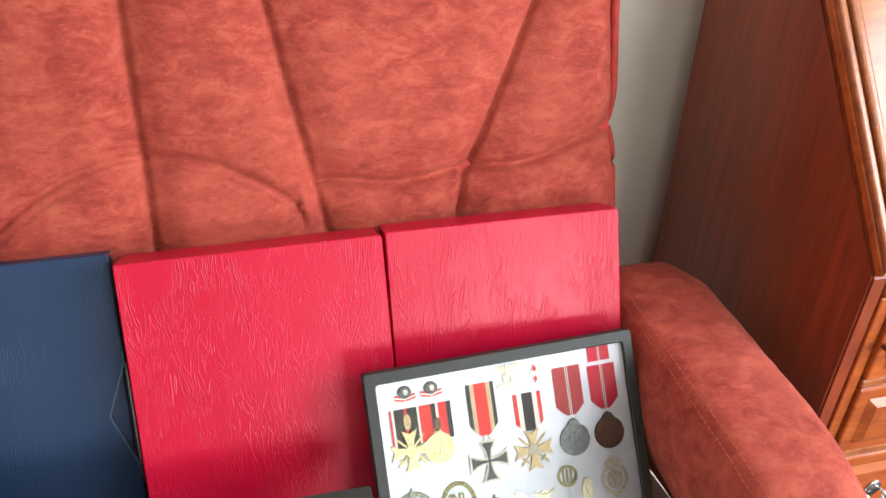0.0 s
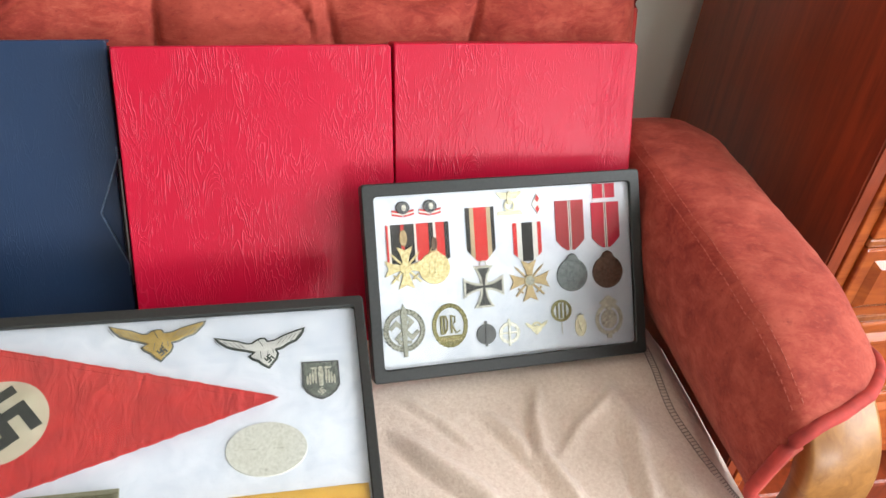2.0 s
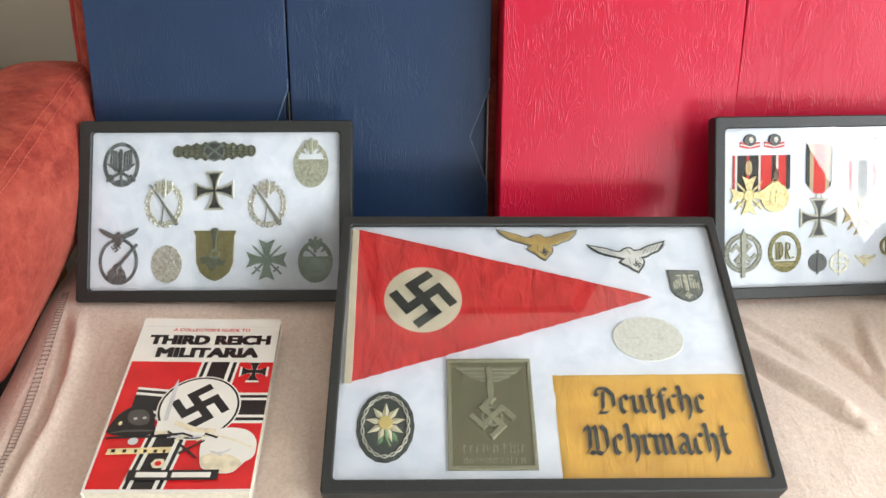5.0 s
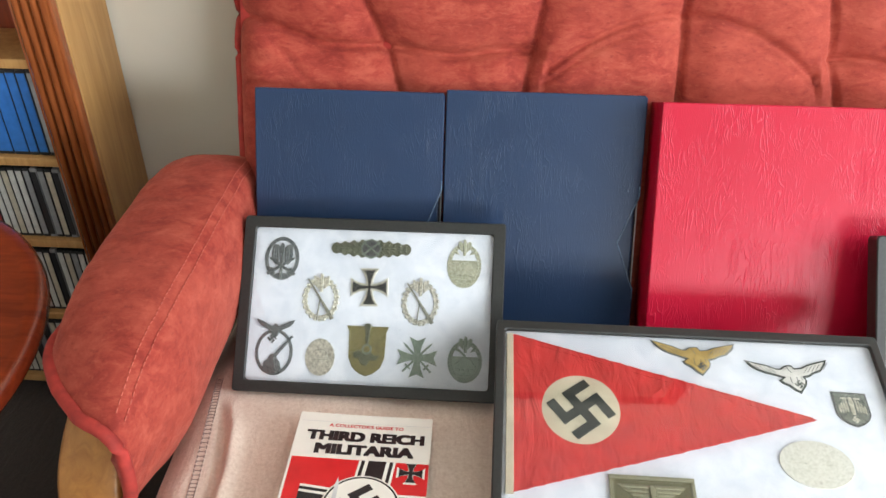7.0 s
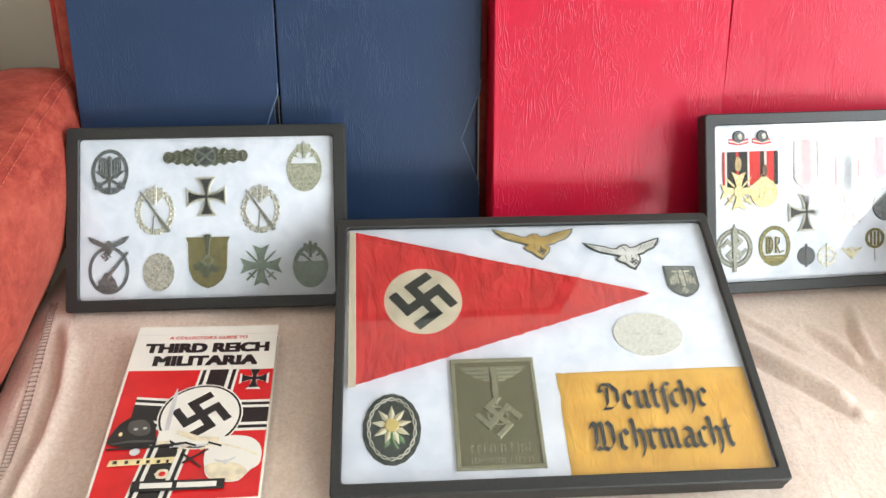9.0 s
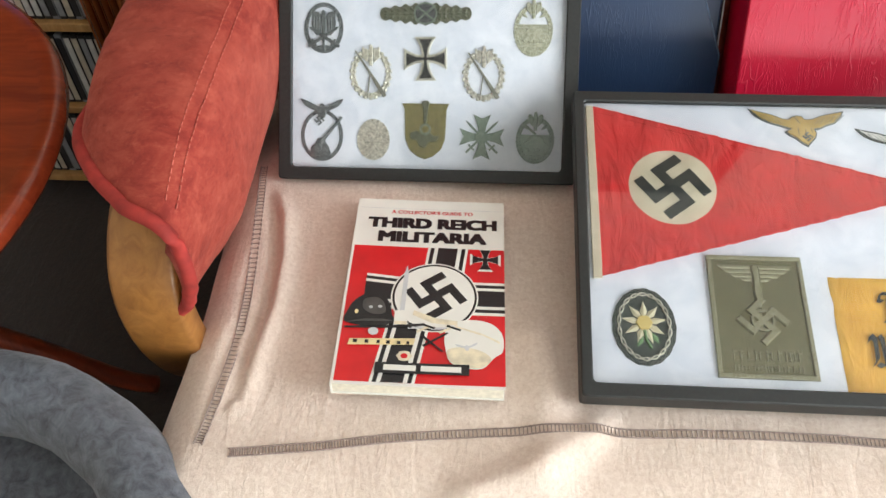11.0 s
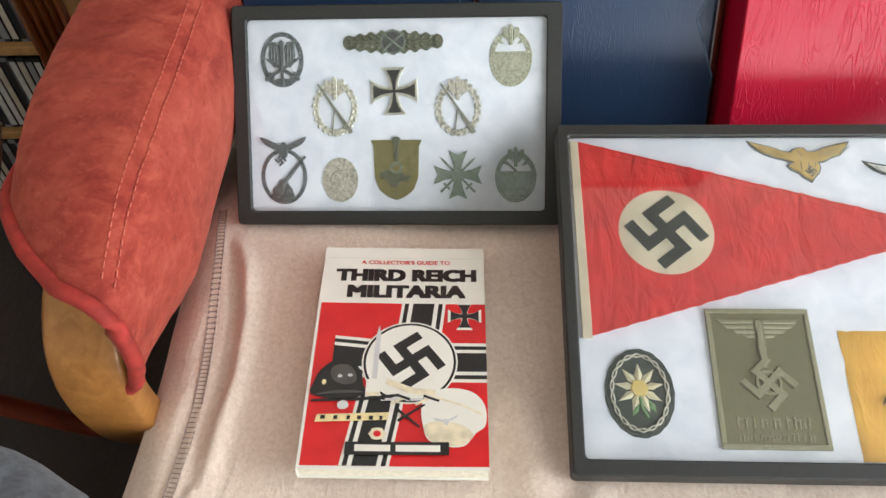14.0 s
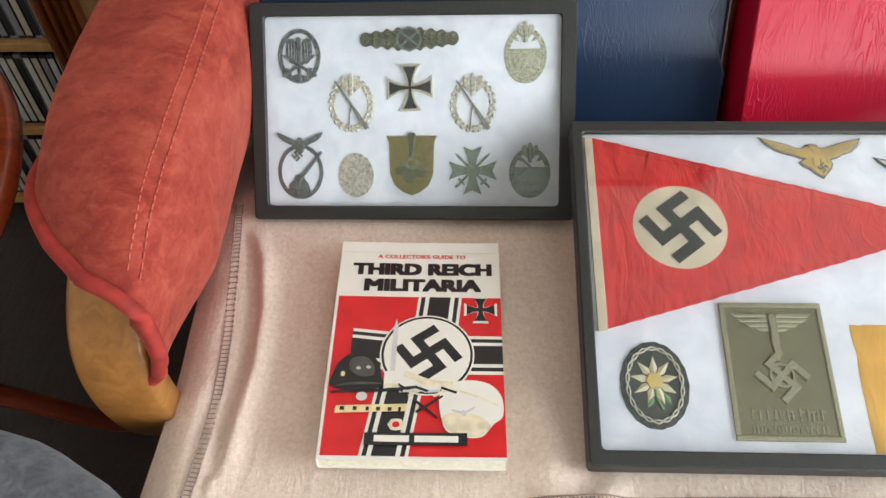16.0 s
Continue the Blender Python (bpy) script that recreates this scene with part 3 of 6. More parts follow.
# Creases of the fleece: a line, its half width and its depth; the cloth swells on one side.
CREASES = (
    (((0.106, 0.524), (0.149, 0.481), (0.172, 0.45)), 0.004, 0.004),
    (((0.092, 0.473), (0.13, 0.427), (0.161, 0.393), (0.184, 0.364)), 0.007, 0.008),
    (((0.19, 0.485), (0.221, 0.439), (0.239, 0.404), (0.256, 0.36)), 0.006, 0.008),
    (((0.256, 0.519), (0.242, 0.477), (0.237, 0.431), (0.251, 0.397), (0.267, 0.359)), 0.005, 0.007),
    (((0.343, 0.516), (0.323, 0.49), (0.286, 0.465), (0.266, 0.438)), 0.005, 0.005),
    (((0.341, 0.477), (0.332, 0.426), (0.325, 0.381), (0.322, 0.351)), 0.006, 0.008),
    (((0.353, 0.398), (0.357, 0.365), (0.358, 0.347)), 0.006, 0.004),
    (((-0.628, 0.532), (-0.609, 0.478), (-0.601, 0.429), (-0.599, 0.373), (-0.604, 0.332), (-0.608, 0.28)), 0.006, 0.009),
    (((-0.616, 0.357), (-0.622, 0.321), (-0.626, 0.275)), 0.006, 0.003),
)


def crease(x, y, line, wide, deep):
    best, side, along = 1.0, 1.0, 0.0
    n = len(line) - 1
    for i, ((ax, ay), (bx, by)) in enumerate(zip(line, line[1:])):
        dx, dy = bx - ax, by - ay
        t = min(1.0, max(0.0, ((x - ax) * dx + (y - ay) * dy) / (dx * dx + dy * dy)))
        d = math.hypot(x - ax - t * dx, y - ay - t * dy)
        if d < best:
            best, along = d, (i + t) / n
            side = 1.0 if (x - ax) * dy - (y - ay) * dx < 0 else -1.0
    if best > 6 * wide:
        return 0.0
    fade = min(1.0, along / 0.25 + 0.15) * min(1.0, (1 - along) / 0.2 + 0.3)
    off = best * side
    return deep * fade * (bell(off - 1.5 * wide, 1.3 * wide) - 0.9 * bell(off + 0.4 * wide, wide))


def blanket_z(x, y):
    z = 0.4125
    z -= 0.017 * min(1.0, max(0.0, (y - 0.58) / 0.1))
    z += 0.004 * noise.noise(Vector((x * 7, y * 7, 2.0))) + 0.0015 * noise.noise(Vector((x * 22, y * 22, 5.0)))
    for f in FOLDS:
        z += 1.9 * crest(x, y, *f) * min(1.0, max(0.0, (0.545 - y) / 0.06))
    for c in CREASES:
        z += crease(x, y, *c) * min(1.0, max(0.0, (0.545 - y) / 0.04))
    z += 0.007 * bell(x + 0.45, 0.06) * bell(y - 0.385, 0.09)
    z += 0.014 * bell(x - 0.06, 0.12) * bell(y - 0.24, 0.10)
    z -= 0.035 * max(0.0, (-0.632 - x) / 0.05) ** 1.5
    z -= 0.05 * max(0.0, (x - 0.405) / 0.05) ** 1.5
    front = max(0.0, 0.235 - y)
    z -= 5.0 * front ** 2
    return z


def build_blanket():
    rug = thing("blanket", Matrix.Identity(4), "beige fleece blanket spread in loose folds over the seat", "blanket")

    def place(u, v):
        y = 0.12 + 0.66 * v
        left = -0.664 - 0.008 * min(1.0, max(0.0, (0.36 - y) / 0.1)) - 0.004 * math.sin(y * 14)
        right = 0.445 + 0.004 * math.sin(y * 20)
        x = left + (right - left) * u
        return x, y, blanket_z(x, y)

    def skirt(u, v):
        x = -0.684 + 1.129 * u
        fall = 0.3 * v
        return (x, 0.12 - 0.012 * math.sin(v * 3) + 0.01 * math.sin(x * 31 + v), blanket_z(x, 0.12) - fall)

    top = sheet(330, 200, place)
    part("top_sheet", top, FLEECE, rug, "napped fleece top with soft folds", smooth=True)
    part("front_drop", sheet(80, 12, skirt), FLEECE, rug, smooth=True)

    def hem(name, line):
        bm = bmesh.new()
        for k, (x, y, tx, ty) in enumerate(line):
            z = blanket_z(x, y)
            nx_, ny_ = -ty, tx
            for off in (-0.0035, 0.0035):
                a = (x + nx_ * off - tx * 0.0017, y + ny_ * off - ty * 0.0017, z + 0.0008)
                b = (x + nx_ * off + tx * 0.0017, y + ny_ * off + ty * 0.0017, z + 0.0008)
                tube(bm, (a, b), 0.0007, 4)
            tube(bm, ((x - nx_ * 0.0035, y - ny_ * 0.0035, z + 0.0008), (x + nx_ * 0.0035, y + ny_ * 0.0035, z + 0.0008)), 0.0005, 4)
        part(name, bm, FLEECE_THREAD, rug, "brown overlock hem stitching")

    def run(points, step=0.0042):
        total = sum((Vector(b) - Vector(a)).length for a, b in zip(points, points[1:]))
        n = int(total / step)
        out = []
        for k in range(n):
            p, q = spline([(*c, 0) for c in points], k / n), spline([(*c, 0) for c in points], (k + 0.5) / n)
            d = (q - p).normalized()
            out.append((p.x, p.y, d.x, d.y))
        return out

    hem("hem_stitch", run([(-0.640, 0.56), (-0.632, 0.5), (-0.622, 0.41), (-0.619, 0.347), (-0.622, 0.28), (-0.628, 0.235)]))
    hem("hem_stitch", run([(0.402, 0.56), (0.400, 0.525), (0.395, 0.473), (0.402, 0.421), (0.411, 0.373), (0.427, 0.34), (0.438, 0.25)]))
    hem("hem_stitch", run([(-0.60, 0.229), (-0.53, 0.238), (-0.457, 0.249), (-0.36, 0.257), (-0.267, 0.26), (-0.15, 0.261), (-0.05, 0.256), (0.1, 0.25), (0.4, 0.245)]))


build_blanket()


# ---- slipcase albums leaning on the backrest ----
def album_case(name, x0, x1, y_top, z_top, height, deep, leather, label, notch=True, turn=0.0, lean=72.0):
    """A slipcase, its face in the local xy plane with its foot at the origin; the open side looks to +x."""
    wide = x1 - x0
    tilt = radians(lean)
    foot = Vector(((x0 + x1) / 2, y_top - height * math.cos(tilt), z_top - height * math.sin(tilt)))
    case = thing(name, pose(*foot, lean, 0, turn), label, "album", "albums on the sofa")
    w, t = wide / 2, 0.003
    bm = bmesh.new()
    if notch:
        mid, half, deepness = height * 0.45, 0.057, 0.023
        outline = [(-w, 0), (w, 0), (w, mid - half), (w - deepness, mid), (w, mid + half), (w, height), (-w, height)]
    else:
        outline = [(-w, 0), (w, 0), (w, height), (-w, height)]
    rounded = []
    for i, p in enumerate(outline):
        a, b, c = Vector(outline[i - 1]), Vector(p), Vector(outline[(i + 1) % len(outline)])
        for d in (a - b, c - b):
            q = b + d.normalized() * 0.003
            rounded.append((q.x, q.y))
    for z in (0.0, -deep + t):
        prism(bm, rounded, z - t, z, 0.0012)
    part("cover_board", bm, leather, case, smooth=False)
    bm = slab((-w, 0.0, -deep + 0.001), (-w + t, height, -0.001), 0.0012)
    part("spine", bm, leather, case)
    for y in (0.0, height - t):
        part("case_end", slab((-w + t, y, -deep + 0.001), (w - 0.002, y + t, -0.001), 0.001), leather, case)
    part("album_block", slab((-w + 0.004, 0.005, -deep + 0.006), (w - 0.0045, height - 0.005, -0.005), 0.002), leather, case, "album inside the case")
    if notch:
        part("album_spine", slab((w - 0.0044, 0.006, -deep + 0.007), (w - 0.0025, height - 0.006, -0.0085), 0.0006), PAGE_DARK, case, "black album spine in the open side")
    if notch:
        bm = tube(bmesh.new(), [(w - 0.001, mid - half - 0.012, 0.0), (w - 0.001, mid - half, 0.0), (w - deepness, mid - 0.001, 0.0), (w - deepness, mid + 0.001, 0.0), (w - 0.001, mid + half, 0.0), (w - 0.001, mid + half + 0.012, 0.0)], 0.0009, 6)
        part("worn_edge", bm, BLUE_EDGE, case, "pale edge of the thumb notch", smooth=True)
        part("page_block", slab((w - 0.0024, 0.06, -0.012), (w - 0.0008, height * 0.62, -0.009)), PAGE_EDGE, case, "pale page edges")
    return case


BLUE_LABEL = "navy blue leatherette album slipcase"
RED_LABEL = "crimson leatherette album slipcase"
album_case("album_slipcase", -0.618, -0.3905, 0.771, 0.686, 0.314, 0.04, BLUE_LEATHER, BLUE_LABEL + ", leaning by the sofa arm", lean=66.5)
album_case("album_slipcase", -0.3885, -0.154, 0.772, 0.690, 0.318, 0.062, BLUE_LEATHER, BLUE_LABEL + ", beside a red one", lean=66.5)
album_case("album_slipcase", -0.1435, 0.1265, 0.737, 0.699, 0.328, 0.062, RED_LEATHER, RED_LABEL + ", leaning beside a blue one", False, 0.4, 66.0)
album_case("album_slipcase", 0.1285, 0.3955, 0.743, 0.697, 0.322, 0.05, RED_LEATHER, RED_LABEL + ", behind a medal case", False, -0.5, 68.0)


# ---- glazed display cases ----
def display_case(m, wide, high, wx, wy, deep, label):
    """Card case with wadding and a glass front; the face is the local xy plane."""
    case = thing("display_case", m, label, "display case", "medal display cases")
    w, h = wide / 2, high / 2
    r = 0.004
    outer = [(sx * (w - r) + r * math.cos(a) * 1.0, sy * (h - r) + r * math.sin(a)) for sx, sy, base in ((1, 1, 0), (-1, 1, 90), (-1, -1, 180), (1, -1, 270)) for a in (radians(base + k * 30) for k in range(4))]
    inner = [(sx * (wx - r) + r * math.cos(a), sy * (wy - r) + r * math.sin(a)) for sx, sy, base in ((1, 1, 0), (-1, 1, 90), (-1, -1, 180), (1, -1, 270)) for a in (radians(base + k * 30) for k in range(4))]
    bm = bmesh.new()
    n = len(outer)
    loops = []
    for outline, grow, z in ((outer, 0, -deep), (outer, 0, -0.0015), (outer, -0.0012, 0.0), (inner, 0.0012, 0.0), (inner, 0, -0.0012), (inner, 0, -0.0045)):
        loops.append([bm.verts.new((x * (1 + grow / w), y * (1 + grow / h), z)) for x, y in outline])
    for a, b in zip(loops, loops[1:]):
        for k in range(n):
            bm.faces.new((a[k - 1], a[k], b[k], b[k - 1]))
    part("case_rim", bm, BLACK_CARD, case, "black card rim with rounded edges")
    part("case_base", slab((-w + 0.001, -h + 0.001, -deep), (w - 0.001, h - 0.001, -deep + 0.002)), BLACK_CARD, case)

    def fluff(u, v):
        x, y = (2 * u - 1) * (wx + 0.004), (2 * v - 1) * (wy + 0.004)
        edge = min(1.0, min((wx + 0.004 - abs(x)) / 0.01, (wy + 0.004 - abs(y)) / 0.01))
        return x, y, -0.0066 + 0.0005 * edge + 0.00045 * noise.noise(Vector((x * 45, y * 45, wide)))

    part("wadding", sheet(70, 50, fluff), WADDING, case, "white cotton wadding", smooth=True)
    bm = slab((-wx - 0.001, -wy - 0.001, -0.0032), (wx + 0.001, wy + 0.001, -0.002))
    for f in bm.faces:
        f.normal_update()
        f.material_index = 0 if f.normal.z > 0.9 else 1
    pane = part("glass_pane", bm, (GLASS, GLASS_INNER), case, "clear glass front")
    pane.visible_shadow = False
    return case


LEFT_CASE = pose(-0.4652, 0.5992, 0.4977, 46.44, -1.01, -1.0)
RIGHT_CASE = pose(0.2406, 0.591, 0.5094, 54.5, 0.92, 3.33)
BIG_CASE = pose(-0.1204, 0.4216, 0.4783, 13.17, -0.33, -0.50)
display_case(LEFT_CASE, 0.305, 0.203, 0.1385, 0.0885, 0.019, "black glazed display case of badges, propped beside the arm")
display_case(RIGHT_CASE, 0.305, 0.203, 0.1405, 0.0885, 0.019, "black glazed display case of ribboned medals, propped on a red album")
display_case(BIG_CASE, 0.402, 0.304, 0.1915, 0.1400, 0.022, "large black glazed display case with a pennant and cloth insignia")


# ---- bureau beside the sofa ----
def panel_front(parent, name, low, high, material, thick=0.012, handle=None):
    """A fielded drawer front in the plane y = low[1], with its raised field."""
    (x0, y, z0), (x1, _, z1) = low, high
    drawer = part(name, slab((x0, y - thick, z0), (x1, y + 0.004, z1), 0.003), material, parent)
    bm = bmesh.new()
    e, f = 0.016, 0.026
    a = [bm.verts.new((x, y - thick - 0.0003, z)) for x, z in ((x0 + e, z0 + e), (x1 - e, z0 + e), (x1 - e, z1 - e), (x0 + e, z1 - e))]
    b = [bm.verts.new((x, y - thick - 0.006, z)) for x, z in ((x0 + f, z0 + f), (x1 - f, z0 + f), (x1 - f, z1 - f), (x0 + f, z1 - f))]
    for k in range(4):
        bm.faces.new((a[k - 1], a[k], b[k], b[k - 1]))
    bm.faces.new(b)
    part("raised_field", bm, material, drawer)
    for x in handle or ():
        bm = bmesh.new()
        zc = (z0 + z1) / 2
        prism(bm, oval(0.011, 0.014, 14), 0.0, 0.002, 0.0006)
        bmesh.ops.transform(bm, matrix=pose(x, y - thick - 0.0062, zc + 0.004, 90), verts=bm.verts)
        tube(bm, [(x - 0.013 + 0.026 * k / 8, y - thick - 0.016, zc - 0.014 * math.sin(math.pi * k / 8)) for k in range(9)], 0.0022, 6)
        for dx in (-0.013, 0.013):
            tube(bm, ((x + dx, y - thick - 0.004, zc), (x + dx, y - thick - 0.018, zc)), 0.003, 6)
        part("ring_handle", bm, CHROME, drawer, "small steel drop handle", smooth=True)
    return drawer


def build_bureau():
    x0, x1, y0, y1 = 0.60, 1.36, 0.572, 0.985
    desk = thing("bureau", Matrix.Identity(4), "polished mahogany bureau with a sloping fall front and drawers", "bureau")
    side = [(y0, 0.06), (y0, 0.690), (y0 + 0.232, 0.965), (y1, 0.965), (y1, 0.06)]
    for x in (x0, x1 - 0.02):
        bm = bmesh.new()
        loops = [[bm.verts.new((x + dx, y, z)) for y, z in side] for dx in (0.0, 0.02)]
        for k in range(5):
            bm.faces.new((loops[0][k - 1], loops[0][k], loops[1][k], loops[1][k - 1]))
        bm.faces.new(loops[0])
        bm.faces.new(loops[1][::-1])
        bmesh.ops.bevel(bm, geom=list(bm.edges), offset=0.0025, segments=2, affect="EDGES")
        part("side_panel", bm, MAHOGANY, desk, "dark polished mahogany side")
    part("top_board", slab((x0 - 0.008, y0 + 0.225, 0.966), (x1 + 0.008, y1 + 0.004, 0.985), 0.005), MAHOGANY_EDGE, desk)
    part("back_board", slab((x0 + 0.021, y1 - 0.01, 0.06), (x1 - 0.021, y1, 0.96)), MAHOGANY, desk)
    part("plinth", slab((x0 - 0.006, y0 - 0.008, 0.0), (x1 + 0.006, y1, 0.059), 0.006), MAHOGANY, desk)
    # The sloping fall front, in its own plane.
    length = math.hypot(0.232, 0.275)
    slope = math.degrees(math.atan2(0.275, 0.232))
    fall = part("fall_front", slab((0.0, 0.0, 0.0), (x1 - x0, length, 0.014), 0.003), MAHOGANY_FRONT, desk, "amber mahogany sloping writing flap", at=pose(x0, y0 - 0.001, 0.692, slope, 0, 0))
    w = x1 - x0
    for k, (off, wide, high) in enumerate(((0.0, 0.010, 0.008), (0.0105, 0.006, 0.012), (0.017, 0.010, 0.007))):
        spans = [((off, off), (off + wide, length - off)), ((w - off - wide, off), (w - off, length - off))]
        if k:
            spans += [((off + wide + 0.0005, y), (w - off - wide - 0.0005, y + wide)) for y in (off, length - off - wide)]
        for a, b in spans:
            part("moulding", slab((*a, 0.0143), (*b, 0.0143 + high), 0.003, 3), MAHOGANY_EDGE, fall)
    e = 0.075
    for a, b in (((e, e), (w - e, e + 0.003)), ((e, length - e - 0.003), (w - e, length - e)), ((e, e + 0.0035), (e + 0.003, length - e - 0.0035)), ((w - e - 0.003, e + 0.0035), (w - e, length - e - 0.0035))):
        part("inlay_line", slab((*a, 0.0141), (*b, 0.0147)), MAHOGANY, fall)
    part("waist_rail", slab((x0 + 0.0205, y0 - 0.004, 0.664), (x1 - 0.0205, y0 + 0.02, 0.688), 0.004), MAHOGANY_EDGE, desk)
    for x in (x0 + 0.0205, x1 - 0.0355):
        part("stile", slab((x, y0 - 0.002, 0.062), (x + 0.015, y0 + 0.02, 0.662), 0.002), MAHOGANY_FRONT, desk)
    loper = panel_front(desk, "pull_out_rest", (x0 + 0.036, y0, 0.548), (x0 + 0.1, y0, 0.662), MAHOGANY_FRONT, 0.008)
    bm = bmesh.new()
    lathe(bm, [(0.004, 0.0), (0.004, 0.010), (0.009, 0.014), (0.0105, 0.019), (0.0085, 0.023), (0.003, 0.0245)], 20)
    bmesh.ops.transform(bm, matrix=pose(x0 + 0.041, y0 - 0.007, 0.6, 90), verts=bm.verts)
    part("knob", bm, CHROME, loper, "round steel knob", smooth=True)
    panel_front(desk, "drawer", (x0 + 0.102, y0, 0.548), (x1 - 0.036, y0, 0.662), MAHOGANY_FRONT, 0.008, (x0 + 0.25, x1 - 0.2))
    z = 0.535
    for high in (0.105, 0.125, 0.135):
        part("drawer_rail", slab((x0 + 0.036, y0 - 0.006, z), (x1 - 0.036, y0 + 0.02, z + 0.012), 0.003), MAHOGANY_EDGE, desk)
        panel_front(desk, "drawer", (x0 + 0.036, y0, z - high), (x1 - 0.036, y0, z - 0.001), MAHOGANY_FRONT, 0.008, (x0 + 0.11, x1 - 0.15))
        z -= high + 0.013


build_bureau()


# ---- bookcase of discs ----
def build_bookcase():
    x1, y0, y1 = -0.902, 0.895, 1.025
    shelf_unit = thing("bookcase", Matrix.Identity(4), "shallow oak bookcase with fluted mahogany pilaster and disc shelves", "bookcase")
    part("side_panel", slab((x1 - 0.02, y0, 0.0), (x1, y1, 2.05), 0.002), OAK, shelf_unit, "pale oak side panel")
    part("side_panel", slab((x1 - 0.72, y0, 0.0), (x1 - 0.70, y1, 2.05), 0.002), OAK, shelf_unit)
    part("back_board", slab((x1 - 0.6995, y1 - 0.008, 0.0), (x1 - 0.0205, y1 - 0.001, 2.05)), MAHOGANY, shelf_unit)
    part("top_board", slab((x1 - 0.73, y0 - 0.02, 2.051), (x1 + 0.01, y1, 2.08), 0.004), OAK, shelf_unit)
    base = part("pilaster", slab((x1 - 0.058, y0 - 0.016, 0.0), (x1 - 0.001, y0 - 0.001, 2.05), 0.002), MAHOGANY_EDGE, shelf_unit, "fluted mahogany pilaster")
    for k in range(4):
        bm = bmesh.new()
        x = x1 - 0.0105 - k * 0.0122
        tube(bm, [(x, y0 - 0.017, 0.02), (x, y0 - 0.017, 2.03)], 0.0052, 10)
        part("reed", bm, MAHOGANY_EDGE, base, smooth=True)
    for z in (0.06, 0.21, 0.36, 0.507, 0.66, 0.81, 0.96, 1.12, 1.30, 1.5):
        part("shelf", slab((x1 - 0.6995, y0, z - 0.014), (x1 - 0.0205, y1 - 0.009, z), 0.002), OAK, shelf_unit)


build_bookcase()
DISC_TONES = [plain_material("disc_spine_" + n, c, 0.35, 0.15, 80) for n, c in (
    ("white", (0.62, 0.62, 0.6)), ("black", (0.02, 0.02, 0.022)), ("blue", (0.03, 0.16, 0.5)), ("grey", (0.3, 0.31, 0.33)),
    ("red", (0.32, 0.03, 0.03)), ("cream", (0.55, 0.5, 0.4)), ("teal", (0.05, 0.25, 0.4)))]
rng = random.Random(7)


def disc_case(x, z, thick, high, tone):
    """A disc case standing on a shelf: its tray with a paper label wrapped at the spine."""
    c = thing("disc_case", pose(x, 0.905, z), DISC_TONES[tone].name.split("_")[-1] + " disc case standing upright on a bookcase shelf", "disc case", "disc cases on the shelves")
    part("case_body", slab((-thick / 2, 0.0012, 0.0), (thick / 2, 0.105, high), 0.0008, 1), DISC_TONES[1] if tone != 1 else DISC_TONES[3], c)
    part("spine_label", slab((-thick / 2 + 0.0012, 0.0, 0.006), (thick / 2 - 0.0012, 0.0011, high - 0.006)), DISC_TONES[tone], c)


for z, high, thick, tones in ((0.507, 0.135, 0.0145, (2, 2, 6, 2, 0, 1, 3, 2)), (0.36, 0.125, 0.0105, (0, 1, 0, 5, 1, 0, 3, 1, 4)), (0.21, 0.125, 0.0105, (0, 1, 0, 3, 0, 5, 1)), (0.06, 0.125, 0.0105, (0, 1, 3, 0, 5))):
    x = -0.968
    while x > -1.30:
        t = thick * rng.choice((1, 1, 1, 1.6 if z > 0.5 else 1))
        disc_case(x - t / 2, z, t, high * rng.uniform(0.985, 1.0), rng.choice(tones))
        x -= t + rng.uniform(0.0003, 0.0016)


# ---- round occasional table ----
def build_table():
    table = thing("side_table", pose(-1.128, 0.425, 0.0), "round red cherry-wood side table on splayed legs", "table")
    profile = [(0.30, 0.497), (0.322, 0.498), (0.335, 0.503), (0.34, 0.511), (0.338, 0.519), (0.332, 0.523), (0.318, 0.5225), (0.314, 0.520), (0.0, 0.520)]
    part("table_top", lathe(bmesh.new(), [(0.0, 0.497)] + profile, 72), TABLE_WOOD, table, "round polished top with moulded rim", smooth=True)
    part("column", lathe(bmesh.new(), [(0.03, 0.24), (0.036, 0.26), (0.024, 0.32), (0.02, 0.40), (0.032, 0.46), (0.045, 0.496)], 24), TABLE_WOOD, table, smooth=True)
    for a in (20, 140, 260):
        c, s = math.cos(radians(a)), math.sin(radians(a))
        path = [(0.02, 0.30), (0.08, 0.27), (0.16, 0.17), (0.24, 0.05), (0.28, 0.012)]
        bm = tube(bmesh.new(), [(spline([(r, z, 0) for r, z in path], k / 14).x * c, spline([(r, z, 0) for r, z in path], k / 14).x * s, spline([(r, z, 0) for r, z in path], k / 14).y) for k in range(15)], 0.013, 8)
        part("leg", bm, MAHOGANY, table, smooth=True)


build_table()


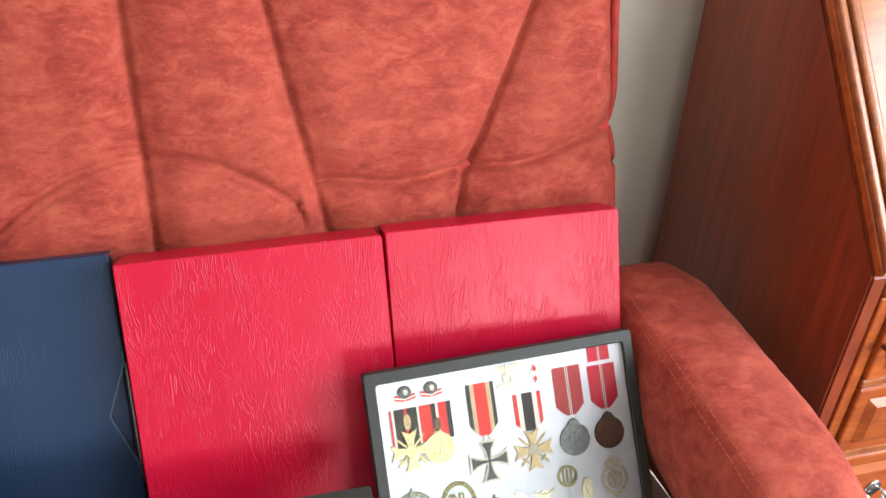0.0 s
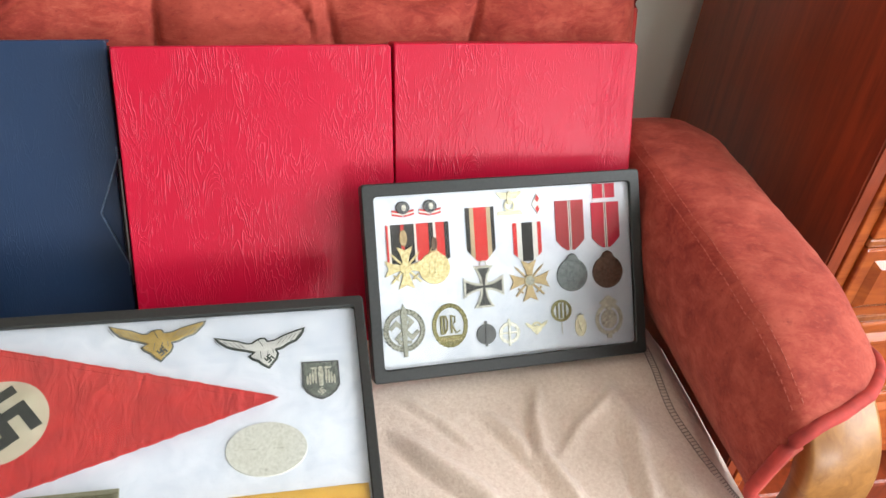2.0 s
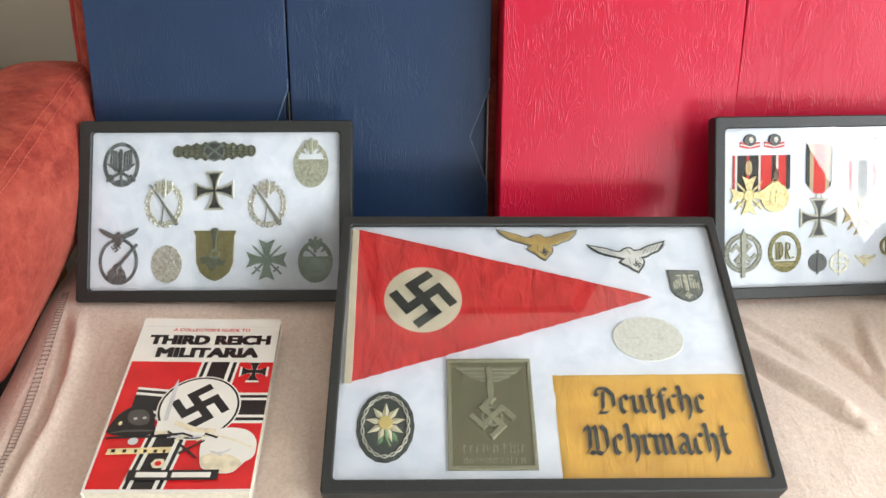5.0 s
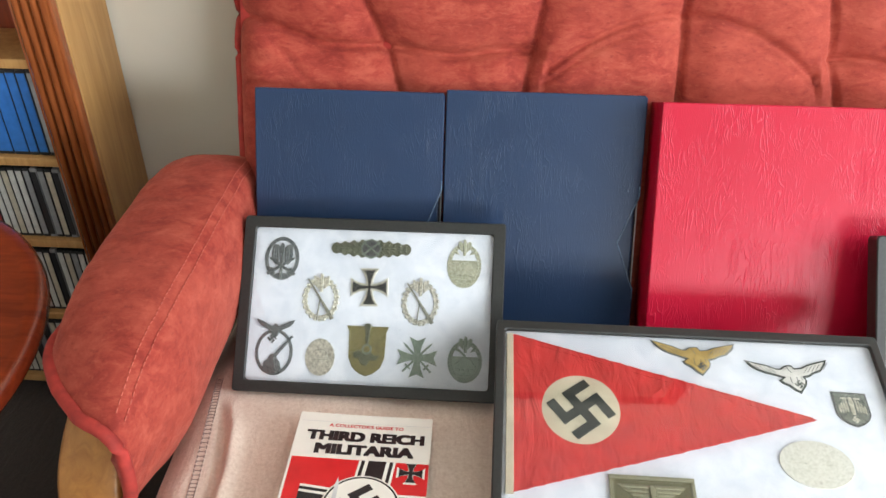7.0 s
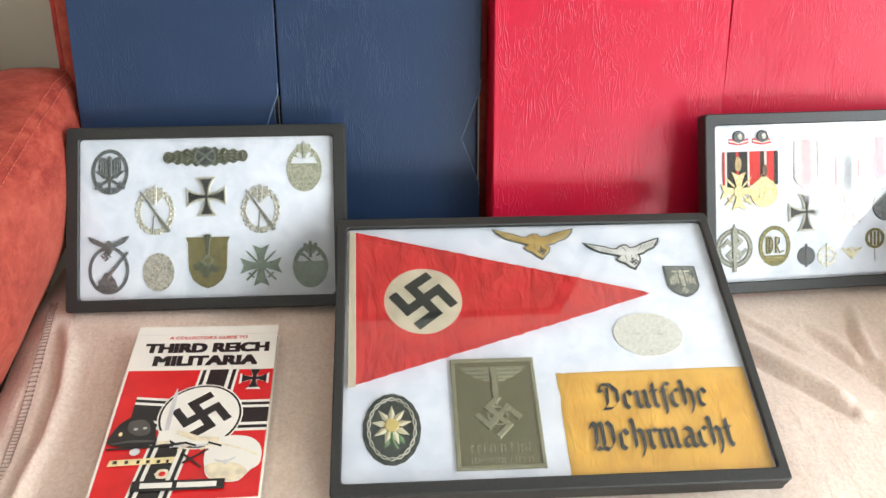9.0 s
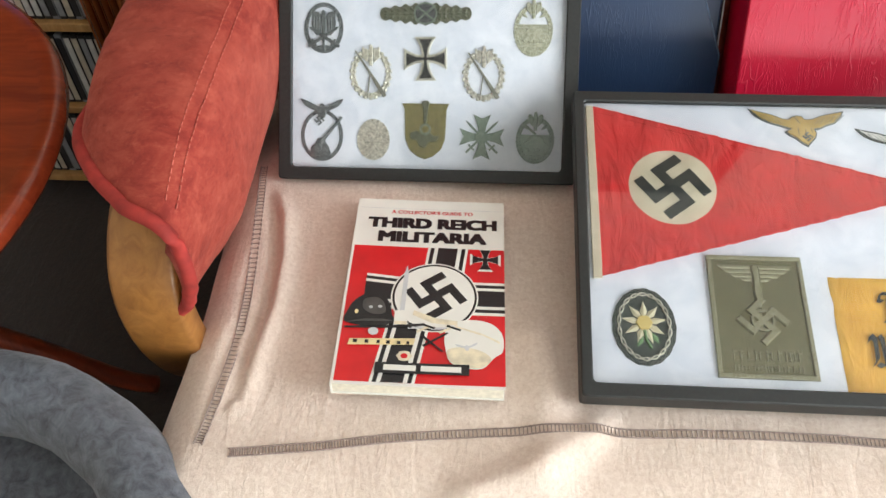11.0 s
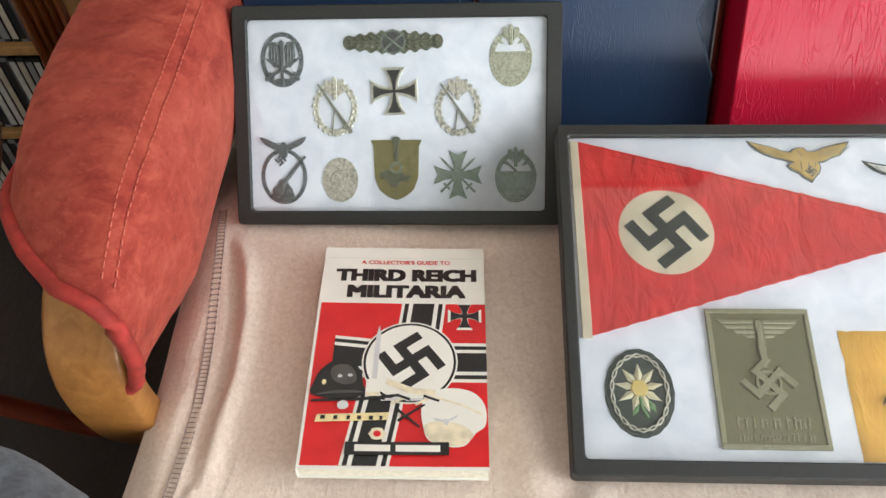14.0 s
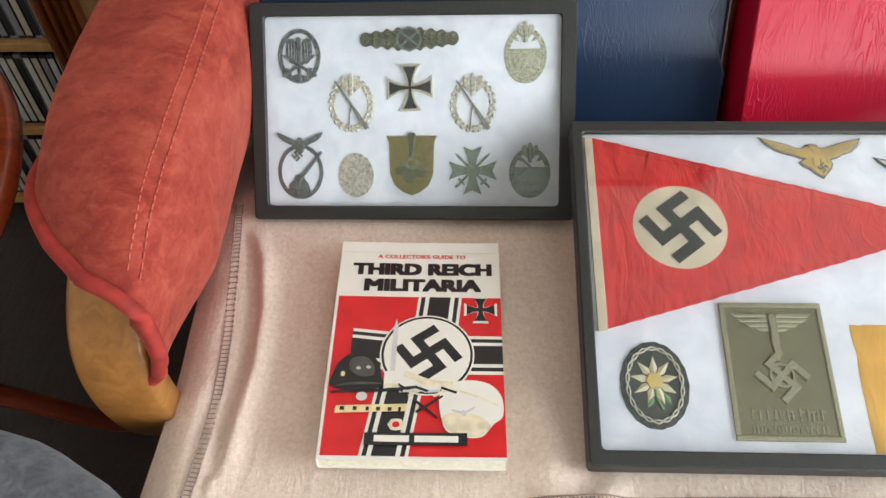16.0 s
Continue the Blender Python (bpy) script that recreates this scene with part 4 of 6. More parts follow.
# ---- round grey fleece bed on a stool ----
def build_bed():
    bed = thing("pet_bed", pose(-0.853, 0.057, 0.0), "round grey fleece pet bed with a padded rim on a stool", "pet bed")
    n, m = 72, 20
    bm = bmesh.new()
    rings = []
    for i in range(n):
        a = 2 * math.pi * i / n
        ring = []
        for k in range(m):
            b = 2 * math.pi * k / m
            r = 0.034 * (1 + 0.10 * noise.noise(Vector((math.cos(a) * 5, math.sin(a) * 5, k * 0.4))) + 0.05 * noise.noise(Vector((a * 9, b * 3, 2))))
            ring.append(bm.verts.new(((0.236 + r * math.cos(b)) * math.cos(a), (0.236 + r * math.cos(b)) * math.sin(a), 0.388 + 1.25 * r * math.sin(b))))
        rings.append(ring)
    for i in range(n):
        for k in range(m):
            bm.faces.new((rings[i - 1][k - 1], rings[i][k - 1], rings[i][k], rings[i - 1][k]))
    part("padded_rim", bm, GREY_FLEECE, bed, "thick grey fleece rim", smooth=True)

    def dish(u, v):
        r, a = 0.222 * v, 2 * math.pi * u
        return r * math.cos(a), r * math.sin(a), 0.335 + 0.025 * v ** 3 + 0.008 * noise.noise(Vector((r * 14 * math.cos(a), r * 14 * math.sin(a), 3)))

    part("inner_cushion", sheet(60, 18, dish), GREY_FLEECE, bed, smooth=True)
    part("stool_seat", lathe(bmesh.new(), [(0.23, 0.27), (0.25, 0.29), (0.25, 0.325), (0.24, 0.334)], 48), MAHOGANY, bed, smooth=True)
    for a in (45, 135, 225, 315):
        c, s = math.cos(radians(a)), math.sin(radians(a))
        part("stool_leg", tube(bmesh.new(), [(0.17 * c, 0.17 * s, 0.275), (0.205 * c, 0.205 * s, 0.0)], 0.016, 8), MAHOGANY, bed, smooth=True)


build_bed()


# ---- insignia, medals and badges ----
BASE = -0.0062


def pinned(name, case, x, y, label, category, group="", turn=0.0):
    return thing(name, case @ pose(x, y, BASE, 0, 0, turn), label, category, group)


def leaf(bm, x, y, angle, length, width, z, high):
    c, s = math.cos(radians(angle)), math.sin(radians(angle))
    pts = [(length / 2, 0), (0, width / 2), (-length / 2, 0), (0, -width / 2)]
    ring = [bm.verts.new((x + c * a - s * b, y + s * a + c * b, z)) for a, b in pts]
    peak = bm.verts.new((x + c * length * 0.1, y + s * length * 0.1, z + high))
    for k in range(4):
        bm.faces.new((ring[k - 1], ring[k], peak))
    return bm


def ring_band(bm, rx, ry, wide, z0, z1, n=40):
    """A flat oval ring."""
    loops = []
    for k, z in ((1, z0), (1, z1), (0, z1), (0, z0)):
        a, b = (rx, ry) if k else (rx - wide, ry - wide)
        loops.append([bm.verts.new((x, y, z)) for x, y in oval(a, b, n)])
    for a, b in zip(loops, loops[1:] + loops[:1]):
        for k in range(n):
            bm.faces.new((a[k - 1], a[k], b[k], b[k - 1]))
    return bm


def wreath(parent, rx, ry, wide, metal, leaves=26, high=0.0016):
    part("wreath_ground", ring_band(bmesh.new(), rx - wide * 0.08, ry - wide * 0.08, wide * 0.88, 0.0, high * 0.55), metal, parent, "solid ground of the wreath")
    bm = bmesh.new()
    for k in range(leaves):
        a = 2 * math.pi * (k + 0.5) / leaves
        for off in (-0.3, 0.3):
            x, y = (rx - wide * (0.5 + off)) * math.cos(a), (ry - wide * (0.5 + off)) * math.sin(a)
            turn = math.degrees(math.atan2(ry * math.cos(a), -rx * math.sin(a))) * 1.0
            leaf(bm, x, y, turn + (28 if off < 0 else -28) * (1 if x < 0 else -1), wide * 0.78, wide * 0.46, high * 0.5, high * 0.75)
    return part("wreath", bm, metal, parent, "embossed leaf wreath")


HALF_EAGLE = [(0.0, 0.16), (0.07, 0.16), (0.12, 0.05), (0.26, 0.05), (0.45, 0.15), (0.72, 0.30), (1.0, 0.40), (0.95, 0.24), (0.80, 0.06), (0.6, -0.06), (0.42, -0.14), (0.30, -0.20), (0.18, -0.24), (0.20, -0.34), (0.15, -0.50), (0.0, -0.60)]


def eagle_outline(wide, high=1.0, lift=0.0):
    k = wide / 2
    right = [(x * k, (y + lift * x * x) * k * high) for x, y in HALF_EAGLE]
    return right + [(-x, y) for x, y in right[-2:0:-1]]


def raised_eagle(parent, name, wide, high, x, y, z, thick, material, label=""):
    ob = part(name, prism(bmesh.new(), moved(eagle_outline(wide, high), x, y), z, z + thick, thick * 0.35), material, parent, label)
    bm = bmesh.new()
    for side in (-1, 1):
        for k in range(5):
            f = 0.3 + 0.15 * k
            leaf(bm, x + side * f * wide / 2, y + (-0.06 + 0.36 * f) * wide / 2 * high, 90 - side * (32 + 6 * k), wide * 0.13, wide * 0.035, z + thick, thick * 0.5)
    part("feathers", bm, material, ob)
    return ob


def inset(outline, d):
    """The outline drawn in by d on all sides; it runs clockwise or the other way."""
    n = len(outline)
    turn = 1 if sum(outline[k - 1][0] * outline[k][1] - outline[k][0] * outline[k - 1][1] for k in range(n)) > 0 else -1
    out = []
    for i, p in enumerate(outline):
        a, b, c = Vector(outline[i - 1]), Vector(p), Vector(outline[(i + 1) % n])
        e, f = (b - a).normalized(), (c - b).normalized()
        n1, n2 = Vector((-e.y, e.x)) * turn, Vector((-f.y, f.x)) * turn
        m = n1 + n2
        m = m / max(0.35, m.length_squared / 2)
        q = b + m * d
        out.append((q.x, q.y))
    return out


def rounded(outline, n=4):
    """The outline with its corners smoothed."""
    out, m = [], len(outline)
    for i in range(m):
        p0, p1, p2, p3 = (Vector(outline[(i + k) % m]) for k in (-1, 0, 1, 2))
        for j in range(n):
            f = j / n
            p = 0.5 * (2 * p1 + (p2 - p0) * f + (2 * p0 - 5 * p1 + 4 * p2 - p3) * f * f + (3 * p1 - p0 - 3 * p2 + p3) * f ** 3)
            out.append((p.x, p.y))
    return out


def hooked_emblem(size, turn):
    k = size / 5
    one = [(-0.5, 2.5), (2.5, 2.5), (2.5, 1.5), (0.5, 1.5), (0.5, 0.5)]
    return [p for n in range(4) for p in moved([(x * k, y * k) for x, y in one], 0, 0, turn - 90 * n)]


def pattee(size, waist=0.17, flare=0.5):
    """The outline of a cross with arms that widen outwards."""
    h = size / 2
    one = []
    for k in range(5):
        f = k / 4
        one.append((-(waist + (flare - waist) * f ** 1.9) * h, (waist + (1 - waist) * f) * h))
    one += [(-x, y) for x, y in one[::-1]]
    out = []
    for turn in (0, -90, -180, -270):
        out += moved(one, 0, 0, turn)
    clean = []
    for p in out:
        if not clean or math.hypot(p[0] - clean[-1][0], p[1] - clean[-1][1]) > 1e-5:
            clean.append(p)
    if math.hypot(clean[0][0] - clean[-1][0], clean[0][1] - clean[-1][1]) < 1e-5:
        clean.pop()
    return clean


def iron_cross(parent, size, rim=None, y=0.0):
    rim = rim or PALE_SILVER
    cross = part("cross_rim", prism(bmesh.new(), moved(pattee(size), 0, y), 0.0, 0.0017, 0.0004), rim, parent, "beaded silver rim")
    part("cross_centre", prism(bmesh.new(), inset(moved(pattee(size), 0, y), size * 0.050), 0.0014, 0.0021, 0.0002), BLACK_ENAMEL, cross, "blackened iron centre")
    step = inset(moved(pattee(size), 0, y), size * 0.026)
    bm = bmesh.new()
    for k in range(len(step)):
        tube(bm, ((*step[k - 1], 0.0017), (*step[k], 0.0017)), 0.00022, 4)
    part("rim_groove", bm, DULL_SILVER, cross, "darkened line inside the rim")
    part("cross_boss", prism(bmesh.new(), oval(size * 0.045, size * 0.045, 10, 0, y), 0.0021, 0.0025, 0.0002), BLACK_ENAMEL, cross)


def merit_cross(parent, size, metal, y=0.0, swords=True):
    """An eight-pointed cross with crossed swords and a round centre."""
    h = size / 2
    star = []
    for k in range(4):
        star += moved([(-0.12 * h, 0.16 * h), (-0.20 * h, 0.52 * h), (-0.37 * h, 0.95 * h), (0.0, 0.78 * h), (0.37 * h, 0.95 * h), (0.20 * h, 0.52 * h), (0.12 * h, 0.16 * h)], 0, 0, -90 * k)
    body = part("cross", prism(bmesh.new(), moved(star, 0, y), 0.0003, 0.0016, 0.0004), metal, parent)
    if swords:
        for turn in (45, 135):
            bm = bmesh.new()
            prism(bm, moved([(-h * 0.95, -0.0011), (h * 0.8, -0.0011), (h * 1.0, 0), (h * 0.8, 0.0011), (-h * 0.95, 0.0011)], 0, y, turn), 0.0, 0.0011, 0.0003)
            prism(bm, moved([(-h * 0.66, -0.004), (-h * 0.58, -0.004), (-h * 0.58, 0.004), (-h * 0.66, 0.004)], 0, y, turn), 0.0, 0.0014, 0.0003)
            part("sword", bm, metal, body)
    bm = prism(bmesh.new(), oval(h * 0.28, h * 0.28, 24, 0, y), 0.0012, 0.0019, 0.0003)
    ring = ring_band(bmesh.new(), h * 0.27, h * 0.27, h * 0.05, 0.0018, 0.0023, 24)
    bmesh.ops.translate(ring, vec=(0, y, 0), verts=ring.verts)
    part("centre_disc", bm, DULL_SILVER if metal not in (GREEN_ZINC, GOLD) else metal, body)
    part("centre_ring", ring, metal, body)


def ribbon(parent, stripes, wide, high, tip=0.0, y=0.0, fold=0.0):
    """A ribbon of upright stripes (material, share), drawn to a point at its foot; y is its upper edge."""
    bm = bmesh.new()
    mats, x = [], -wide / 2
    total = sum(s for _, s in stripes)

    flat = wide * 0.14

    def foot(px):
        return y - high + tip * max(0.0, (abs(px) - flat) / (wide / 2 - flat)) ** 1.25

    for mat, share in stripes:
        if mat not in mats:
            mats.append(mat)
        w = wide * share / total
        cuts = sorted({x, x + w, *(c for c in (-wide * 0.42, -wide * 0.3, -flat, 0.0, flat, wide * 0.3, wide * 0.42) if x + 1e-6 < c < x + w - 1e-6)})
        for a, b in zip(cuts, cuts[1:]):
            corners = [(a, foot(a)), (b, foot(b)), (b, y), (a, y)]
            low = [bm.verts.new((px, py, 0.0)) for px, py in corners]
            top = [bm.verts.new((px, py, 0.0011 + fold * (0.5 + 0.5 * math.cos(px / wide * 9)))) for px, py in corners]
            faces = [bm.faces.new(top)] + [bm.faces.new((low[k - 1], low[k], top[k], top[k - 1])) for k in range(4)]
            for f in faces:
                f.material_index = mats.index(mat)
        x += w
    mesh = finish(bm, "ribbon", False)
    for m in mats:
        mesh.materials.append(m)
    ob = new("ribbon", mesh)
    ob.parent = parent
    return tagged(ob, "striped silk ribbon")


def round_medal(parent, radius, metal, y=0.0, loop=True):
    disc = part("medal_disc", prism(bmesh.new(), oval(radius, radius, 36, 0, y), 0.0, 0.0015, 0.0004), metal, parent)
    ring = ring_band(bmesh.new(), radius * 0.98, radius * 0.98, radius * 0.09, 0.0014, 0.0019, 36)
    bmesh.ops.translate(ring, vec=(0, y, 0), verts=ring.verts)
    part("raised_rim", ring, metal, disc)
    bm = bmesh.new()
    for k, (dx, dy, w, h) in enumerate(((-0.25, 0.05, 0.28, 0.9), (0.15, 0.0, 0.3, 1.0), (0.0, -0.45, 0.9, 0.22))):
        prism(bm, oval(radius * w / 2, radius * h / 2, 14, radius * dx, y + radius * dy), 0.0013, 0.0020 + 0.0001 * k, 0.0003)
    part("relief", bm, metal, disc, "worn embossed relief")
    if loop:
        bm = tube(bmesh.new(), [(0.0032 * math.cos(2 * math.pi * k / 14), y + radius + 0.002 + 0.0032 * math.sin(2 * math.pi * k / 14), 0.0011) for k in range(14)], 0.0006, 6, True)
        prism(bm, oval(0.006, 0.0022, 14, 0, y + radius - 0.0003), 0.0, 0.0014, 0.0003)
        part("suspension_ring", bm, metal, disc, smooth=True)


G_L, G_R, G_B = "badges in the small case", "medals in the ribboned case", "insignia in the large case"

# -- the case of badges
b = pinned("oval_badge", LEFT_CASE, -0.1068, 0.0526, "dark grey oval badge with wreath, eagle and crossed bayonet", "badge", G_L)
wreath(b, 0.0205, 0.0255, 0.0046, ZINC, 36, 0.0013)
bm = bmesh.new()
prism(bm, [(-0.0020, -0.006), (0.0020, -0.006), (0.0026, 0.010), (0.0018, 0.0165), (-0.0006, 0.0180), (-0.0028, 0.0160), (-0.0026, 0.010)], 0.0003, 0.0020, 0.0006)
for side in (-1, 1):
    wing = [(0.0026, 0.0125), (0.0050, 0.0158), (0.0090, 0.0165), (0.0118, 0.0145), (0.0126, 0.004), (0.0105, -0.004), (0.0070, -0.0078), (0.0032, -0.003)]
    prism(bm, [(side * x, y) for x, y in wing][::side], 0.0003, 0.0013, 0.0004)
    for k in range(3):
        prism(bm, oval(0.0009, 0.0085 - 0.0008 * k, 10, side * (0.0050 + 0.0026 * k), 0.0040 + 0.0006 * k), 0.0011, 0.0019, 0.0004)
part("folded_eagle", bm, ZINC, b)
bm = bmesh.new()
for turn in (32, 148):
    prism(bm, moved([(-0.019, -0.0017), (0.015, -0.0015), (0.0185, 0), (0.015, 0.0015), (-0.019, 0.0017)], 0, -0.0085, turn), 0.0006, 0.0020, 0.0004)
    prism(bm, moved([(-0.0125, -0.004), (-0.0105, -0.004), (-0.0105, 0.004), (-0.0125, 0.004)], 0, -0.0085, turn), 0.0006, 0.0021, 0.0003)
prism(bm, [(-0.0016, -0.0245), (0.0016, -0.0245), (0.0016, -0.008), (-0.0016, -0.008)], 0.0005, 0.0017, 0.0004)
prism(bm, oval(0.0085, 0.0030, 16, 0, -0.0200), 0.0001, 0.0012, 0.0004)
part("bayonets", bm, ZINC, b)

b = pinned("clasp_bar", LEFT_CASE, -0.0026, 0.0676, "bronze-green clasp bar of oak leaves with a central boss", "badge", G_L, 0.6)
upper = []
for k in range(61):
    x = -0.0465 + 0.093 * k / 60
    f = abs(x) / 0.0465
    upper.append((x, (0.0098 - 0.0048 * f ** 1.5) * (1 + 0.17 * math.cos(f * 4.5 * 2 * math.pi)) * (1 if f < 0.985 else 0.35)))
clasp = part("bar", prism(bmesh.new(), upper + [(x, -y) for x, y in upper[::-1]], 0.0, 0.0012, 0.0004), BRONZE, b)
bm = bmesh.new()
for side in (-1, 1):
    for k in range(5):
        for dy, turn in ((-0.0046, -38), (0.0, 0), (0.0046, 38)):
            leaf(bm, side * (0.0135 + 0.0066 * k), dy * (1 - 0.12 * k), 90 - side * 90 + turn * side, 0.0085, 0.0040, 0.0011, 0.0010)
part("oak_leaves", bm, BRONZE, clasp)
boss = part("boss", prism(bmesh.new(), oval(0.0120, 0.0112, 32, 0, 0, 0.05, 8), 0.0002, 0.0015, 0.0004), STEEL, b, "darkened central boss")
bm = ring_band(bmesh.new(), 0.0118, 0.0110, 0.0016, 0.0013, 0.0021, 28)
for turn in (38, 142):
    prism(bm, moved([(-0.0125, -0.0010), (0.011, -0.0010), (0.013, 0), (0.011, 0.0010), (-0.0125, 0.0010)], 0, 0, turn), 0.0015, 0.0025, 0.0003)
part("crossed_blades", bm, GREEN_ZINC, boss)


def oval_tank_badge(x, y, rx, ry, metal, label, barrel):
    b = pinned("oval_badge", LEFT_CASE, x, y, label, "badge", G_L)
    wreath(b, rx, ry, 0.0048, metal, 34, 0.0013)
    # The eagle stands high on the rim; the ground is solid below it.
    bm = bmesh.new()
    prism(bm, [(-0.0016, ry - 0.014), (0.0016, ry - 0.014), (0.0021, ry), (0.0012, ry + 0.0045), (-0.0012, ry + 0.0045), (-0.0021, ry)], 0.0005, 0.0022, 0.0006)
    for side in (-1, 1):
        prism(bm, [(side * px, ry + py) for px, py in ((0.0022, -0.0105), (0.0068, -0.0060), (0.0078, 0.0000), (0.0066, 0.0022), (0.0042, 0.0018), (0.0022, -0.0005))][::side], 0.0004, 0.0019, 0.0005)
        leaf(bm, side * 0.0095, ry - 0.0105, 90 - side * 55, 0.0100, 0.0035, 0.0006, 0.0010)
    part("eagle", bm, metal, b)
    ground = part("field", prism(bmesh.new(), [p for p in oval(rx - 0.0040, ry - 0.0040, 44) if p[1] < ry * 0.30], 0.0, 0.0007), metal, b, "solid ground below the eagle")
    bm = bmesh.new()
    prism(bm, [(-0.011, -0.010), (0.011, -0.012), (0.013, -0.005), (0.009, -0.001), (0.007, 0.004), (-0.004, 0.0048), (-0.007, 0.0), (-0.0120, -0.003)], 0.0006, 0.0015, 0.0005)
    prism(bm, moved([(-0.013, -0.0010), (0.002, -0.0012), (0.002, 0.0012), (-0.013, 0.0010)], -0.001, 0.003 + 0.004 * barrel, -42 * barrel), 0.0010, 0.0020, 0.0004)
    for k in range(4):
        prism(bm, oval(0.0022, 0.0022, 12, -0.0075 + 0.0052 * k, -0.0100), 0.0012, 0.0018, 0.0004)
    for px, py, r in ((-0.006, -0.016, 0.004), (0.004, -0.0165, 0.005)):
        prism(bm, oval(r, r * 0.3, 12, px, py), 0.0006, 0.0012, 0.0003)
    part("vehicle_relief", bm, metal, ground)
    return b


oval_tank_badge(0.106, 0.0518, 0.0198, 0.0258, PANZER, "pale silver oval badge with a wreath and vehicle relief", 0.0)
oval_tank_badge(0.1113, -0.0570, 0.0196, 0.0238, GREEN_ZINC, "green-grey oval badge with a wreath and gun relief", 1.0)

for x, y, metal, note in ((-0.0578, 0.0072, PALE_SILVER, "silver"), (0.0575, 0.0068, SILVER, "darker silver")):
    b = pinned("infantry_badge", LEFT_CASE, x, y, note + " openwork wreath badge with a slanting rifle", "badge", G_L)
    part("wreath_band", ring_band(bmesh.new(), 0.0205, 0.0245, 0.0044, 0.0, 0.0010), metal, b)
    bm = bmesh.new()
    for k in range(22):
        a = 2 * math.pi * (k + 0.5) / 22
        for off in (-0.0018, 0.0018):
            leaf(bm, (0.0186 + off) * math.cos(a), (0.0226 + off) * math.sin(a), math.degrees(a) + (60 if off > 0 else 115) * (1 if math.cos(a) < 0 else -1), 0.0062, 0.0038, 0.0006, 0.0016)
    part("wreath", bm, metal, b, "bright oak-leaf wreath")
    bm = bmesh.new()
    prism(bm, [(-0.0018, 0.008), (0.0018, 0.008), (0.0024, 0.022), (0.0014, 0.0290), (-0.0014, 0.0290), (-0.0024, 0.022)], 0.0006, 0.0024, 0.0006)
    for side in (-1, 1):
        prism(bm, [(side * px, py) for px, py in ((0.0026, 0.011), (0.0090, 0.016), (0.0094, 0.0255), (0.0076, 0.0270), (0.0064, 0.0235), (0.0046, 0.0262), (0.0026, 0.0225))][::side], 0.0005, 0.0020, 0.0005)
    part("eagle", bm, metal, b)
    bm = bmesh.new()
    prism(bm, moved([(-0.0275, -0.0008), (-0.010, -0.0010), (0.004, -0.0014), (0.010, -0.0022), (0.0270, -0.0028), (0.0272, 0.0015), (0.012, 0.0015), (0.002, 0.0012), (-0.0275, 0.0008)], 0, 0, -55), 0.0008, 0.0024, 0.0005)
    prism(bm, moved([(-0.021, -0.0006), (0.004, -0.0006), (0.004, 0.0006), (-0.021, 0.0006)], -0.001, -0.004, 84), 0.0005, 0.0015, 0.0003)
    part("rifle", bm, DULL_SILVER, b, "duller rifle")

b = pinned("iron_cross", LEFT_CASE, -0.0019, 0.0228, "black iron cross with a silver rim", "medal", G_L, 1.5)
iron_cross(b, 0.0435)

b = pinned("flak_badge", LEFT_CASE, -0.1080, -0.0560, "dark grey oval badge with a gun and a flying eagle", "badge", G_L)
wreath(b, 0.0222, 0.0265, 0.0040, ZINC, 40, 0.0012)
raised_eagle(b, "eagle", 0.044, 0.95, 0, 0.0290, 0.0008, 0.0015, ZINC)
part("emblem", prism(bmesh.new(), moved(hooked_emblem(0.0082, 40), -0.003, 0.0155), 0.0004, 0.0015, 0.0003), ZINC, b, "small hooked emblem below the eagle")
bm = bmesh.new()
prism(bm, moved([(-0.010, -0.0024), (0.006, -0.0018), (0.0300, -0.0012), (0.0300, 0.0012), (0.006, 0.0018), (-0.010, 0.0024)], 0.0015, -0.004, 50), 0.0006, 0.0021, 0.0005)
prism(bm, [(-0.0125, -0.021), (0.006, -0.0235), (0.0095, -0.0185), (0.0075, -0.0115), (0.0045, -0.0075), (0.002, -0.0015), (-0.0045, -0.003), (-0.007, -0.0085), (-0.011, -0.0115)], 0.0003, 0.0014, 0.0005)
for x, y, r in ((-0.004, -0.013, 0.0042), (0.003, -0.016, 0.0030), (-0.007, -0.018, 0.0025)):
    prism(bm, oval(r, r, 14, x, y), 0.001, 0.0020, 0.0004)
part("gun_relief", bm, ZINC, b)

b = pinned("wound_badge", LEFT_CASE, -0.0542, -0.0594, "silver oval badge with a laurel rim and helmet relief", "badge", G_L)
wreath(b, 0.0172, 0.0212, 0.0034, SILVER, 24)
part("field", prism(bmesh.new(), oval(0.0145, 0.0185, 28), 0.0, 0.0009, 0.0003), SILVER, b)
bm = prism(bmesh.new(), [(-0.010, -0.003), (0.010, -0.003), (0.0085, 0.004), (0.004, 0.009), (-0.004, 0.009), (-0.0085, 0.004)], 0.0007, 0.0019, 0.0007)
for turn in (55, 125):
    prism(bm, moved([(-0.013, -0.0011), (0.013, -0.0011), (0.013, 0.0011), (-0.013, 0.0011)], 0, -0.004, turn), 0.0007, 0.0013, 0.0003)
part("helmet_relief", bm, SILVER, b)

